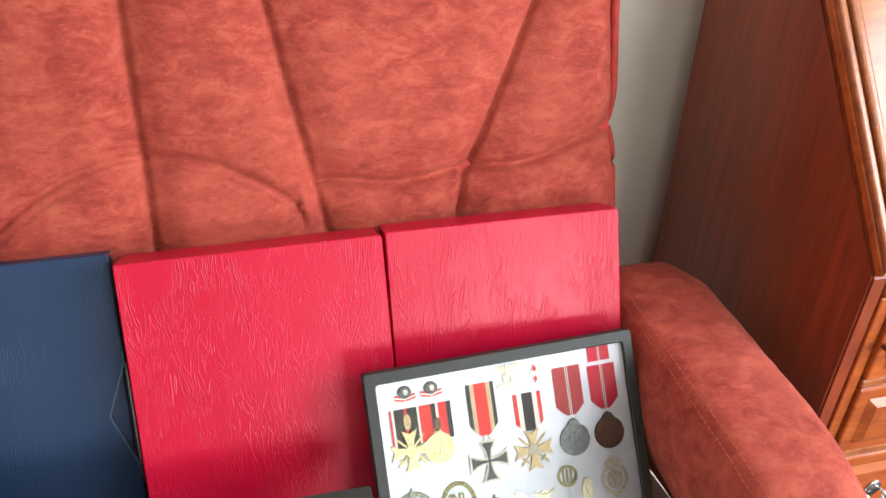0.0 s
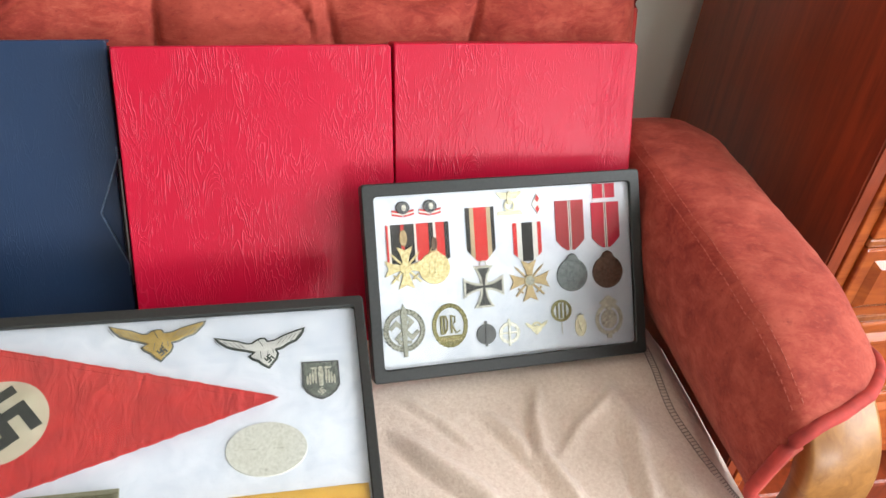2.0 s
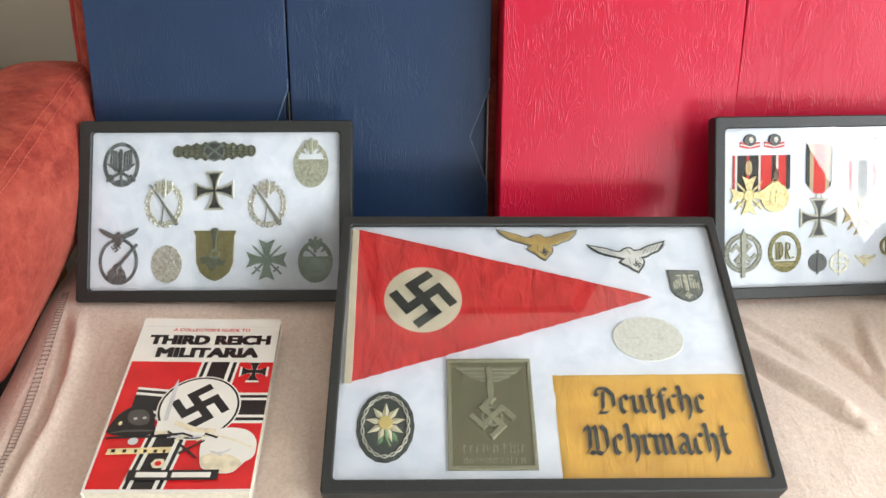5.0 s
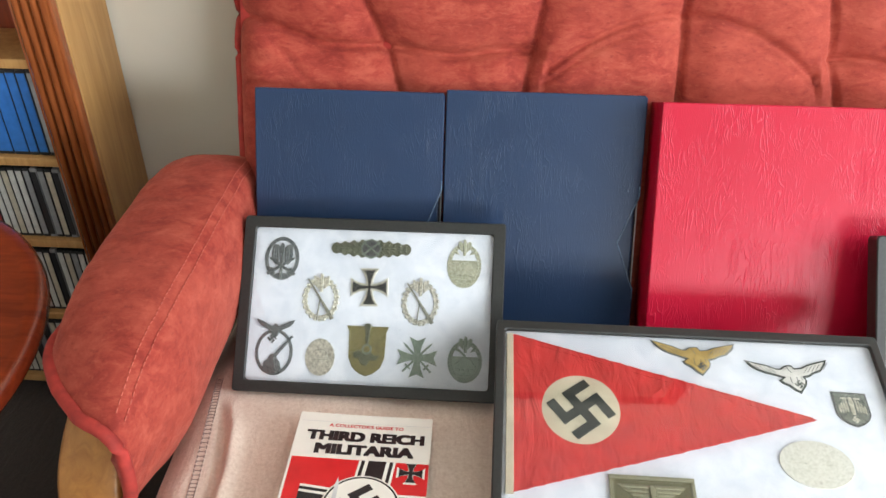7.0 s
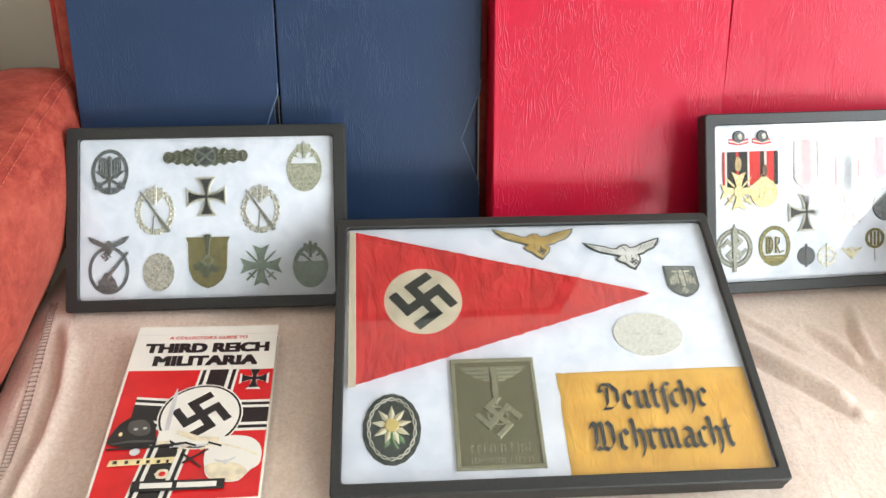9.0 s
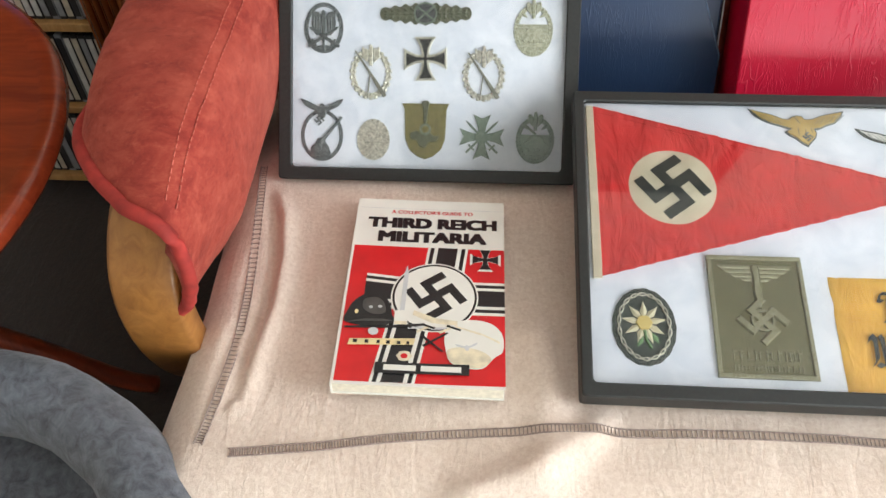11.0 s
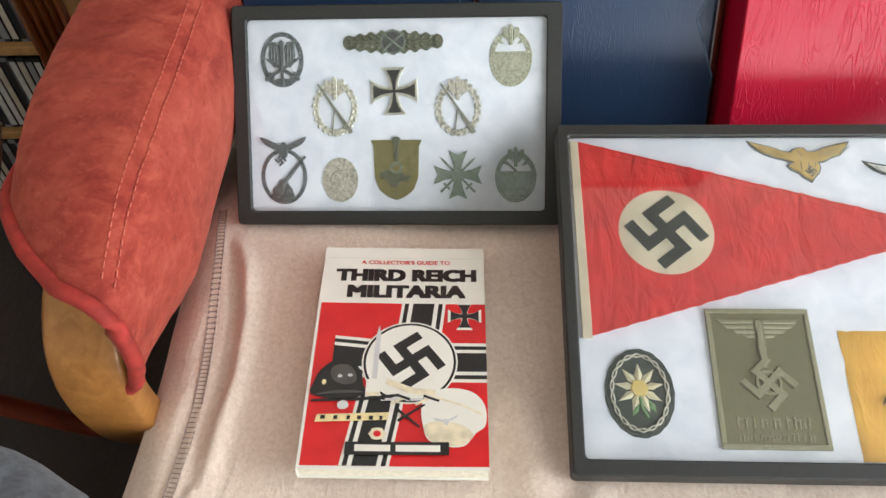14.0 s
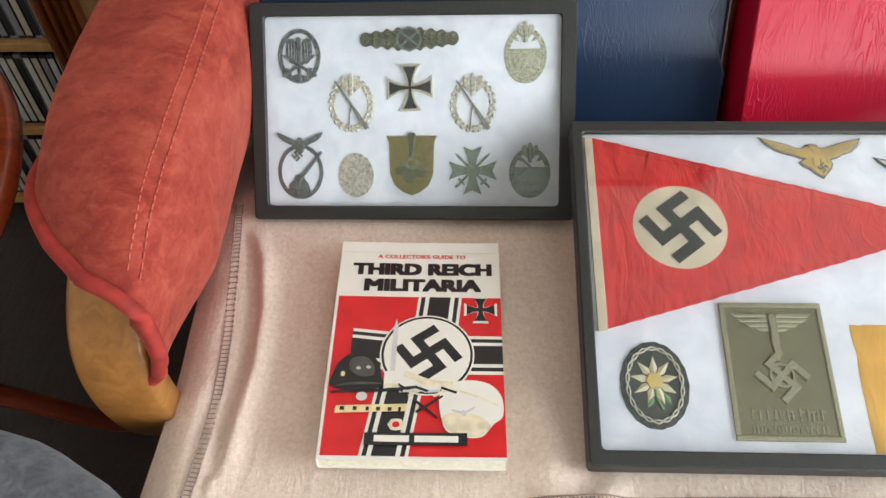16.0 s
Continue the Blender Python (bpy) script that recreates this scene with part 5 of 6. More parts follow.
b = pinned("shield_badge", LEFT_CASE, -0.0007, -0.0480, "olive bronze shield badge with a map relief", "badge", G_L)
shield = [(-0.024, 0.026), (0.024, 0.026), (0.0215, 0.020), (0.0205, -0.010), (0.016, -0.021), (0.008, -0.0275), (0.0, -0.0305), (-0.008, -0.0275), (-0.016, -0.021), (-0.0205, -0.010), (-0.0215, 0.020)]
plate = part("plate", prism(bmesh.new(), shield, 0.0, 0.0013, 0.0004), OLIVE, b)
bm = prism(bmesh.new(), [(-0.016, -0.004), (-0.009, -0.001), (-0.004, -0.005), (0.004, -0.002), (0.009, -0.007), (0.015, -0.006), (0.012, -0.012), (0.004, -0.013), (0.0, -0.019), (-0.006, -0.017), (-0.009, -0.011), (-0.015, -0.010)], 0.0011, 0.0018, 0.0004)
part("map_relief", bm, BRONZE, plate, "darker map relief")
bm = prism(bmesh.new(), [(-0.0016, 0.006), (0.0016, 0.006), (0.0026, 0.020), (0.0042, 0.0275), (0.0018, 0.0290), (-0.0018, 0.0290), (-0.0042, 0.0275), (-0.0026, 0.020)], 0.0012, 0.0026, 0.0006)
part("eagle", bm, BRONZE, b, "slender upright eagle")
part("emblem_ring", ring_band(bmesh.new(), 0.0058, 0.0058, 0.0018, 0.0012, 0.0023, 20), GREEN_ZINC, b)

b = pinned("merit_cross", LEFT_CASE, 0.0572, -0.0548, "green-grey eight-pointed cross with crossed swords", "medal", G_L)
merit_cross(b, 0.048, GREEN_ZINC)

# -- the case of ribboned medals
for x in (-0.1105, -0.082):
    b = pinned("lapel_pin", RIGHT_CASE, x, 0.0735, "small dark lapel pin on a red and white bow", "pin", G_R)
    for side in (-1, 1):
        for k, mat in enumerate((RIBBON_RED, RIBBON_WHITE, RIBBON_RED)):
            y0 = -0.0075 + 0.0018 * k
            part("bow_stripe", prism(bmesh.new(), [(side * px, py) for px, py in ((0.0008, y0), (0.0115, y0 + 0.0022), (0.0115, y0 + 0.0041), (0.0008, y0 + 0.0017))][::side], 0.0, 0.0012 + 0.0001 * k), mat, b)
    head = part("pin_head", prism(bmesh.new(), oval(0.0074, 0.0066, 20, 0, 0.0022), 0.0003, 0.0022, 0.0009), STEEL, b)
    part("pin_relief", prism(bmesh.new(), oval(0.0028, 0.0034, 12, 0.001, 0.0022), 0.0020, 0.0027, 0.0005), SILVER, head)

b = pinned("medal_bar", RIGHT_CASE, -0.0965, 0.0, "mounted bar of two ribbons with a gilt cross and medal", "medal bar", G_R)
MERIT = ((RIBBON_RED, 0.9), (RIBBON_WHITE, 1.15), (RIBBON_BLACK, 2.6), (RIBBON_WHITE, 1.15), (RIBBON_RED, 0.9))
BAR_MERIT = ((RIBBON_RED, 0.45), (RIBBON_WHITE, 0.5), (RIBBON_BLACK, 2.2), (RIBBON_RED, 0.7), (RIBBON_BLACK, 2.2), (RIBBON_WHITE, 0.5), (RIBBON_RED, 0.3))
for x, stripes in ((-0.0165, BAR_MERIT), (0.0165, ((RIBBON_RED, 2.0), (RIBBON_BLACK, 0.9), (RIBBON_WHITE, 0.5), (RIBBON_RED, 1.6), (RIBBON_BLACK, 0.9)))):
    r = ribbon(b, stripes, 0.033, 0.0415, 0.004, 0.0588, 0.0002)
    r.location.x = x
sub = new("gilt_cross")
sub.parent = b
sub.location = (-0.0148, 0.0146, 0.0006)
merit_cross(sub, 0.046, GOLD)
part("ribbon_device", prism(bmesh.new(), oval(0.0042, 0.0085, 16, -0.0155, 0.045), 0.0010, 0.0022, 0.0005), COPPER, b)
part("ribbon_knot", prism(bmesh.new(), oval(0.0035, 0.007, 16, 0.0165, 0.037), 0.0010, 0.0021, 0.0005), BROWN_METAL, b)
sub = new("gilt_medal")
sub.parent = b
sub.location = (0.0155, 0.0117, 0.0004)
round_medal(sub, 0.0165, GOLD)

b = pinned("iron_cross", RIGHT_CASE, -0.0293, 0.0, "iron cross hanging from a red, white and black ribbon", "medal", G_R)
ribbon(b, ((RIBBON_BLACK, 1), (RIBBON_TAN, 1.1), (RIBBON_RED, 3.4), (RIBBON_TAN, 1.1), (RIBBON_BLACK, 1)), 0.031, 0.056, 0.012, 0.071)
iron_cross(b, 0.044, SILVER, -0.0123)
part("suspension_ring", tube(bmesh.new(), [(0.0035 * math.cos(k * 0.45), 0.0115 + 0.0035 * math.sin(k * 0.45), 0.001) for k in range(14)], 0.0006, 6, True), SILVER, b, smooth=True)

b = pinned("eagle_clasp", RIGHT_CASE, 0.0038, 0.074, "small pale silver eagle clasp on a bar", "badge", G_R)
bm = prism(bmesh.new(), [(-0.0022, -0.002), (0.0022, -0.002), (0.0030, 0.006), (0.0016, 0.0115), (-0.0016, 0.0115), (-0.0030, 0.006)], 0.0004, 0.0020, 0.0006)
for side in (-1, 1):
    for k in range(3):
        x1, top = 0.0145 - 0.0022 * k, 0.0105 - 0.0024 * k
        prism(bm, [(side * x, y) for x, y in ((0.0025, top), (x1, top + 0.0006), (x1 - 0.0020, top - 0.0020), (0.0025, top - 0.0022))][::side], 0.0003, 0.0016, 0.0004)
part("eagle", bm, PALE_GILT, b, "eagle with straight stepped wings")
ring = ring_band(bmesh.new(), 0.0060, 0.0060, 0.0018, 0.0003, 0.0018, 22)
bmesh.ops.translate(ring, vec=(0, -0.0035, 0), verts=ring.verts)
part("wreath_ring", ring, PALE_GILT, b)
bm = prism(bmesh.new(), [(-0.0145, -0.0130), (0.0145, -0.0130), (0.0125, -0.0090), (-0.0125, -0.0090)], 0.0, 0.0016, 0.0004)
part("date_bar", bm, PALE_GILT, b)

b = pinned("diamond_pin", RIGHT_CASE, 0.0347, 0.0707, "tiny red and white enamelled diamond pin", "pin", G_R)
gem = part("lozenge", prism(bmesh.new(), [(0, -0.011), (0.0062, 0), (0, 0.011), (-0.0062, 0)], 0.0, 0.0013, 0.0003), RIBBON_WHITE, b)
bm = bmesh.new()
for s in (-1, 1):
    prism(bm, [(0, s * 0.0098), (s * 0.0024, s * 0.0052), (0, s * 0.0016), (-s * 0.0024, s * 0.0052)], 0.0012, 0.0016)
part("enamel", bm, RIBBON_RED, gem, "red enamel quarters")

b = pinned("merit_cross", RIGHT_CASE, 0.0218, 0.0, "bronze sword cross on a black, white and red ribbon", "medal", G_R)
ribbon(b, MERIT, 0.0315, 0.041, 0.0085, 0.0517)
merit_cross(b, 0.047, COPPER, -0.0103)

for x, top, stripe, metal, note in ((0.0708, 0.072, RIBBON_FADED, ZINC, "dull grey round medal on a faded red ribbon"), (0.1124, 0.0674, RIBBON_CRIMSON, BROWN_METAL, "dark bronze round medal on a crimson ribbon")):
    b = pinned("campaign_medal", RIGHT_CASE, x, 0.0, note, "medal", G_R)
    ribbon(b, ((stripe, 4), (RIBBON_WHITE, 0.28), (RIBBON_BLACK, 0.25), (RIBBON_WHITE, 0.28), (stripe, 4)), 0.0325, top - 0.0185, 0.011, top)
    round_medal(b, 0.0178, metal, -0.0085)
    bm = prism(bmesh.new(), rounded([(-0.0066, 0.0075), (0.0066, 0.0075), (0.0060, 0.0105), (0.0036, 0.0135), (-0.0036, 0.0135), (-0.0060, 0.0105)], 3), 0.0006, 0.0028, 0.0008)
    prism(bm, [(-0.0085, 0.0058), (0.0085, 0.0058), (0.0080, 0.0078), (-0.0080, 0.0078)], 0.0006, 0.0021, 0.0005)
    part("helmet_crest", bm, metal, b, "helmet and grenade on the upper rim")
b = pinned("ribbon_bar", RIGHT_CASE, 0.1118, 0.0798, "small crimson ribbon bar with a white centre stripe", "ribbon bar", G_R)
ribbon(b, ((RIBBON_CRIMSON, 4), (RIBBON_WHITE, 0.28), (RIBBON_BLACK, 0.25), (RIBBON_WHITE, 0.28), (RIBBON_CRIMSON, 4)), 0.0255, 0.0155, 0.0, 0.0078)

b = pinned("sports_badge", RIGHT_CASE, -0.1168, -0.0498, "aged silver wreath badge with an upright sword", "badge", G_R)
wreath(b, 0.0222, 0.0225, 0.0060, DULL_SILVER, 30)
bm = bmesh.new()
prism(bm, [(-0.0022, -0.0275), (0.0022, -0.0275), (0.0034, 0.019), (0.0, 0.0275), (-0.0034, 0.019)], 0.0005, 0.0021, 0.0006)
prism(bm, [(-0.007, -0.014), (0.007, -0.014), (0.007, -0.011), (-0.007, -0.011)], 0.0005, 0.0019, 0.0004)
part("sword", bm, DULL_SILVER, b)
bm = bmesh.new()
for k in range(4):
    prism(bm, moved([(0.002, -0.0022), (0.0135, -0.0022), (0.0135, 0.0095), (0.0095, 0.0095), (0.0095, 0.0022), (0.002, 0.0022)], 0, 0, 45 + 90 * k), 0.0001, 0.0013, 0.0004)
part("openwork_relief", bm, DULL_SILVER, b)

b = pinned("sports_badge", RIGHT_CASE, -0.0683, -0.0496, "bronze oval wreath badge with an openwork monogram", "badge", G_R)
wreath(b, 0.0195, 0.0234, 0.0048, OLIVE, 24)
bm = bmesh.new()
prism(bm, [(-0.0105, -0.008), (-0.0080, -0.008), (-0.0080, 0.0105), (-0.0105, 0.0105)], 0.0002, 0.0017, 0.0004)
for x0, flip in ((-0.0070, 1), (0.0005, 1)):
    prism(bm, [(x0, -0.008), (x0 + 0.0018, -0.008), (x0 + 0.0018, 0.0105), (x0, 0.0105)], 0.0002, 0.0018, 0.0004)
tube(bm, [(-0.009, 0.0105, 0.0012), (-0.0045, 0.0100, 0.0012), (-0.0025, 0.005, 0.0012), (-0.0030, -0.003, 0.0012), (-0.0060, -0.0078, 0.0012), (-0.010, -0.008, 0.0012)], 0.0009, 6)
tube(bm, [(0.001, 0.0105, 0.0012), (0.0055, 0.0090, 0.0012), (0.0055, 0.0035, 0.0012), (0.002, 0.001, 0.0012), (0.0060, -0.008, 0.0012), (0.0105, -0.006, 0.0012)], 0.0009, 6)
prism(bm, [(-0.0125, -0.0185), (0.0125, -0.0185), (0.0135, -0.0105), (-0.0135, -0.0105)], 0.0002, 0.0010, 0.0003)
part("monogram", bm, OLIVE, b, "openwork letters in the wreath")
bm = bmesh.new()
for k in range(9):
    leaf(bm, -0.0105 + 0.0026 * k, -0.0145, 40 + 25 * (k % 3), 0.0060, 0.0030, 0.0009, 0.0011)
part("oak_spray", bm, GOLD, b, "gilt oak leaves at the foot")

for x, y, r, metal, note in ((-0.0296, -0.0628, 0.0108, STEEL, "small dark grey round pin with an upright bar"), (-0.0038, -0.064, 0.0115, PALE_SILVER, "small pale silver openwork round pin")):
    b = pinned("lapel_pin", RIGHT_CASE, x, y, note, "pin", G_R)
    part("ring", ring_band(bmesh.new(), r, r, r * 0.28, 0.0, 0.0013, 28), metal, b)
    bm = prism(bmesh.new(), [(-0.0013, -r * 1.2), (0.0013, -r * 1.2), (0.0013, r * 1.3), (-0.0013, r * 1.3)], 0.0003, 0.0016, 0.0004)
    if metal == STEEL:
        prism(bm, oval(r * 0.8, r * 0.8, 20), 0.0, 0.0009, 0.0003)
    else:
        prism(bm, moved([(-r * 0.8, -0.001), (r * 0.8, -0.001), (r * 0.8, 0.001), (-r * 0.8, 0.001)], 0, 0, 0), 0.0002, 0.0012, 0.0003)
    part("bar", bm, metal, b)

b = pinned("wing_pin", RIGHT_CASE, 0.027, -0.0612, "tiny gilt winged lapel pin", "pin", G_R)
raised_eagle(b, "wings", 0.025, 1.15, 0, 0.0005, 0.0002, 0.0013, PALE_GILT)
part("wreath_ring", ring_band(bmesh.new(), 0.0060, 0.0060, 0.0020, 0.0002, 0.0015, 20), PALE_GILT, b)
b = pinned("stick_pin", RIGHT_CASE, 0.056, -0.0462, "bronze openwork stick pin on a fine needle", "pin", G_R)
part("ring", ring_band(bmesh.new(), 0.0118, 0.0118, 0.0028, 0.0, 0.0014, 28), OLIVE, b)
bm = bmesh.new()
for x in (-0.0045, 0.0, 0.0045):
    prism(bm, [(x - 0.0011, -0.008), (x + 0.0011, -0.008), (x + 0.0011, 0.008), (x - 0.0011, 0.008)], 0.0, 0.0013, 0.0003)
part("monogram", bm, OLIVE, b)
part("needle", tube(bmesh.new(), [(0, -0.0118, 0.0008), (0, -0.0255, 0.0008)], 0.0005, 6), SILVER, b)
b = pinned("oval_pin", RIGHT_CASE, 0.0775, -0.0652, "small pale gilt oval pin with an eagle on its rim", "pin", G_R)
part("plate", prism(bmesh.new(), oval(0.0066, 0.0110, 24), 0.0, 0.0011, 0.0004), PALE_GILT, b)
part("raised_rim", ring_band(bmesh.new(), 0.0066, 0.0110, 0.0016, 0.0009, 0.0017, 24), PALE_GILT, b)
bm = prism(bmesh.new(), [(-0.0030, 0.0080), (0.0030, 0.0080), (0.0040, 0.0130), (0.0012, 0.0118), (0.0, 0.0142), (-0.0012, 0.0118), (-0.0040, 0.0130)], 0.0008, 0.0019, 0.0004)
prism(bm, moved(oval(0.0011, 0.0072, 12), 0, -0.001, 20), 0.0009, 0.0017, 0.0004)
part("relief", bm, PALE_GILT, b)
b = pinned("proficiency_badge", RIGHT_CASE, 0.1115, -0.0605, "pale silver round badge under a lozenge and arrow", "badge", G_R)
wreath(b, 0.0165, 0.0178, 0.0045, PALE_SILVER, 22)
bm = prism(bmesh.new(), [(0, 0.0085), (0.011, 0.0185), (0.0, 0.0265), (-0.011, 0.0185)], 0.0002, 0.0014, 0.0004)
prism(bm, [(-0.0028, -0.021), (0.0028, -0.021), (0.0028, -0.015), (-0.0028, -0.015)], 0.0002, 0.0014, 0.0004)
part("lozenge", bm, PALE_SILVER, b)
part("field", prism(bmesh.new(), oval(0.0095, 0.0105, 22), 0.0001, 0.0012, 0.0004), SILVER, b)
bm = bmesh.new()
for turn in (45, 135):
    prism(bm, moved([(-0.008, -0.0013), (0.008, -0.0013), (0.008, 0.0013), (-0.008, 0.0013)], 0, 0, turn), 0.0010, 0.0018, 0.0003)
part("cross_relief", bm, PALE_SILVER, b)


# -- the large case: cloth and plaque
def pennant_z(x, y):
    """Slack cloth: long soft creases from the hoist, puckers along the two hems."""
    k = (x + 0.186) / 0.304
    z = 0.0013 + 0.0006 * math.sin(95 * x + 60 * y + 4 * math.sin(45 * y)) * bell(k - 0.55, 0.5)
    z += 0.0007 * noise.noise(Vector((x * 38, y * 26, 3))) + 0.0004 * noise.noise(Vector((x * 110, y * 50, 9)))
    edge = abs(abs(y - 0.0457) - 0.0905 * (1 - k))
    z += 0.0006 * bell(edge, 0.008) * math.sin(x * 520 + 3 * math.sin(x * 90))
    return min(max(z + 0.0002, 0.0008), 0.0021)


def build_pennant():
    flag = pinned("pennant", BIG_CASE, 0, 0, "triangular scarlet cloth pennant with a white disc, behind glass", "pennant", G_B)

    def place(u, v):
        x = -0.1830 + 0.3005 * u
        half = 0.0885 * (1 - u) + 0.0022 * (1 - u ** 6)
        y = 0.0457 + 0.0038 * u + (2 * v - 1) * half
        y += 0.0004 * math.sin(x * 420) * (1 if v > 0.99 or v < 0.01 else 0)
        return x, y, pennant_z(x, y)

    part("cloth", sheet(160, 70, place), PENNANT_RED, flag, "scarlet bunting with faint creases", smooth=True)
    bm = bmesh.new()
    prism(bm, [(-0.1880, -0.0462), (-0.1800, -0.0455), (-0.1825, 0.1362), (-0.1895, 0.1366)], 0.0, 0.0022, 0.0004)
    part("hoist_edge", bm, LINEN, flag, "cream linen hoist tape")
    bm = bmesh.new()
    for sign in (-1, 1):
        for inset in (0.0, 0.0055):
            tube(bm, [(-0.182 + 0.296 * k / 40, 0.0457 + 0.0038 * k / 40 + sign * max(0.0, 0.0885 * (1 - k / 40) + 0.0014 - inset), 0.0017) for k in range(41)], 0.00055 if not inset else 0.0003, 5)
    part("edge_hem", bm, PENNANT_RED, flag)

    def disc(u, v):
        a, r = 2 * math.pi * u, 0.0392 * v
        x, y = -0.1140 + r * math.cos(a), 0.0480 + r * math.sin(a)
        return x, y, pennant_z(x, y) + 0.0004 * (1 - v ** 8) + 0.0001

    white = part("disc", sheet(48, 10, disc), LINEN, flag, "cream white cloth disc", smooth=True)
    bm = bmesh.new()
    face = bm.faces.new([bm.verts.new((x, y, 0.0)) for x, y in moved(hooked_emblem(0.0495, 45 - 7), -0.1140, 0.0480)])
    bmesh.ops.triangulate(bm, faces=[face])
    for k in range(-6, 7):
        for co, no in (((-0.1140 + 0.0055 * k, 0, 0), (1, 0, 0)), ((0, 0.0480 + 0.0055 * k, 0), (0, 1, 0))):
            bmesh.ops.bisect_plane(bm, geom=list(bm.verts) + list(bm.edges) + list(bm.faces), plane_co=co, plane_no=no)
    for v in bm.verts:
        v.co.z = pennant_z(v.co.x, v.co.y) + 0.0008
    part("emblem", bm, BLACK_CLOTH, white, "black cloth emblem stitched on")


build_pennant()

FLYING_EAGLE = [(-1.0, 0.27), (-0.76, 0.20), (-0.5, 0.13), (-0.3, 0.04), (-0.2, 0.03), (-0.1, 0.10), (0.0, 0.13), (0.1, 0.12), (0.16, 0.04), (0.3, 0.05), (0.5, 0.14), (0.75, 0.21), (1.0, 0.27), (0.93, 0.12), (0.78, -0.05), (0.6, -0.11), (0.47, -0.19), (0.34, -0.22), (0.37, -0.30), (0.33, -0.42), (0.24, -0.52), (0.14, -0.64), (0.0, -0.55), (-0.10, -0.44), (-0.22, -0.38), (-0.30, -0.29), (-0.20, -0.22), (-0.36, -0.16), (-0.56, -0.10), (-0.74, -0.02), (-0.90, 0.12)]


for x, y, w, turn, core, note in ((0.0078, 0.1258, 0.0885, -0.5, GOLD_THREAD, "gold embroidered flying eagle patch on grey felt"), (0.1022, 0.1085, 0.0850, 3.5, WHITE_THREAD, "white embroidered flying eagle patch on dark felt")):
    b = pinned("eagle_patch", BIG_CASE, x, y, note, "patch", G_B, turn)
    edge = ZINC if core == GOLD_THREAD else DARK_FELT
    shape = [(px * w / 2, (py * 1.05 - 0.02) * w / 2) for px, py in FLYING_EAGLE]
    back = part("felt_backing", prism(bmesh.new(), shape, 0.0, 0.0012, 0.0003), edge, b)
    part("embroidery", prism(bmesh.new(), inset(shape, w * (0.016 if core == GOLD_THREAD else 0.024)), 0.0010, 0.0020, 0.0004), core, b, "raised thread eagle")
    bm = bmesh.new()
    for side in (-1, 1):
        for k in range(6):
            f = 0.34 + 0.1 * k
            tube(bm, ((side * f * w / 2, (-0.14 + 0.20 * (f - 0.3)) * w / 2, 0.0020), (side * (f + 0.14) * w / 2, (0.03 + 0.22 * (f - 0.3)) * w / 2, 0.0020)), 0.00025, 4)
    for y0, y1, x0, x1 in ((-0.24, -0.50, 0.14, 0.10), (-0.24, -0.42, -0.02, -0.02), (-0.22, -0.34, 0.24, 0.26), (0.06, -0.12, -0.06, 0.04)):
        tube(bm, ((x0 * w / 2, y0 * w / 2, 0.0020), (x1 * w / 2, y1 * w / 2, 0.0020)), 0.0003, 4)
    part("stitch_lines", bm, edge, back)
    part("emblem", prism(bmesh.new(), moved(hooked_emblem(w * 0.085, 40), w * 0.075, -w * 0.225), 0.0018, 0.0024, 0.0002), edge, back, "small stitched emblem under the eagle")

b = pinned("shield_transfer", BIG_CASE, 0.1557, 0.0645, "grey-green shield patch with a spread eagle", "patch", G_B)
part("shield", prism(bmesh.new(), [(-0.0170, 0.0195), (0.0170, 0.0185), (0.0170, -0.006), (0.0135, -0.0125), (0.0075, -0.0175), (0.0, -0.0205), (-0.0075, -0.0175), (-0.0135, -0.0125), (-0.0170, -0.006)], 0.0, 0.0010, 0.0002), STEEL, b)
part("field", prism(bmesh.new(), [(-0.0152, 0.0178), (0.0152, 0.0170), (0.0152, -0.006), (0.0118, -0.0116), (0.0066, -0.0160), (0.0, -0.0185), (-0.0066, -0.0160), (-0.0118, -0.0116), (-0.0152, -0.006)], 0.0009, 0.0014, 0.0002), SHIELD_GREY, b)
bm = bmesh.new()
prism(bm, [(-0.0018, -0.007), (0.0018, -0.007), (0.0026, 0.006), (0.0016, 0.0125), (-0.0008, 0.0135), (-0.0030, 0.0115), (-0.0018, 0.010), (-0.0026, 0.006)], 0.0013, 0.0020, 0.0003)
for side in (-1, 1):
    for k in range(4):
        x = side * (0.0048 + 0.0025 * k)
        prism(bm, oval(0.0011, 0.0085 - 0.0011 * k, 12, x, 0.0035 - 0.0014 * k), 0.0013, 0.0019, 0.0003)
    prism(bm, oval(0.0035, 0.0012, 10, side * 0.0062, 0.0115), 0.0013, 0.0020, 0.0003)
part("eagle", bm, PALE_SILVER, b, "pale eagle with lowered wings")
part("emblem", prism(bmesh.new(), moved(hooked_emblem(0.0058, 40), 0, -0.0125), 0.0013, 0.0019, 0.0002), PALE_SILVER, b)

b = pinned("identity_disc", BIG_CASE, 0.1060, 0.0016, "pale zinc oval identity disc with a break line", "identity tag", G_B, -2)
disc = part("disc", prism(bmesh.new(), oval(0.0345, 0.0248, 48), 0.0, 0.0013, 0.0004), TAG_METAL, b)
bm = bmesh.new()
for x0, x1 in ((-0.0275, -0.006), (0.005, 0.015)):
    box(bm, (x0, -0.0004, 0.0012), (x1, 0.0004, 0.00145))
for x, y in ((-0.012, 0.019), (0.012, 0.019), (0.0, -0.019)):
    prism(bm, oval(0.0014, 0.0014, 10, x, y), 0.0012, 0.00145)
part("perforations", bm, SILVER, disc)
bm = bmesh.new()
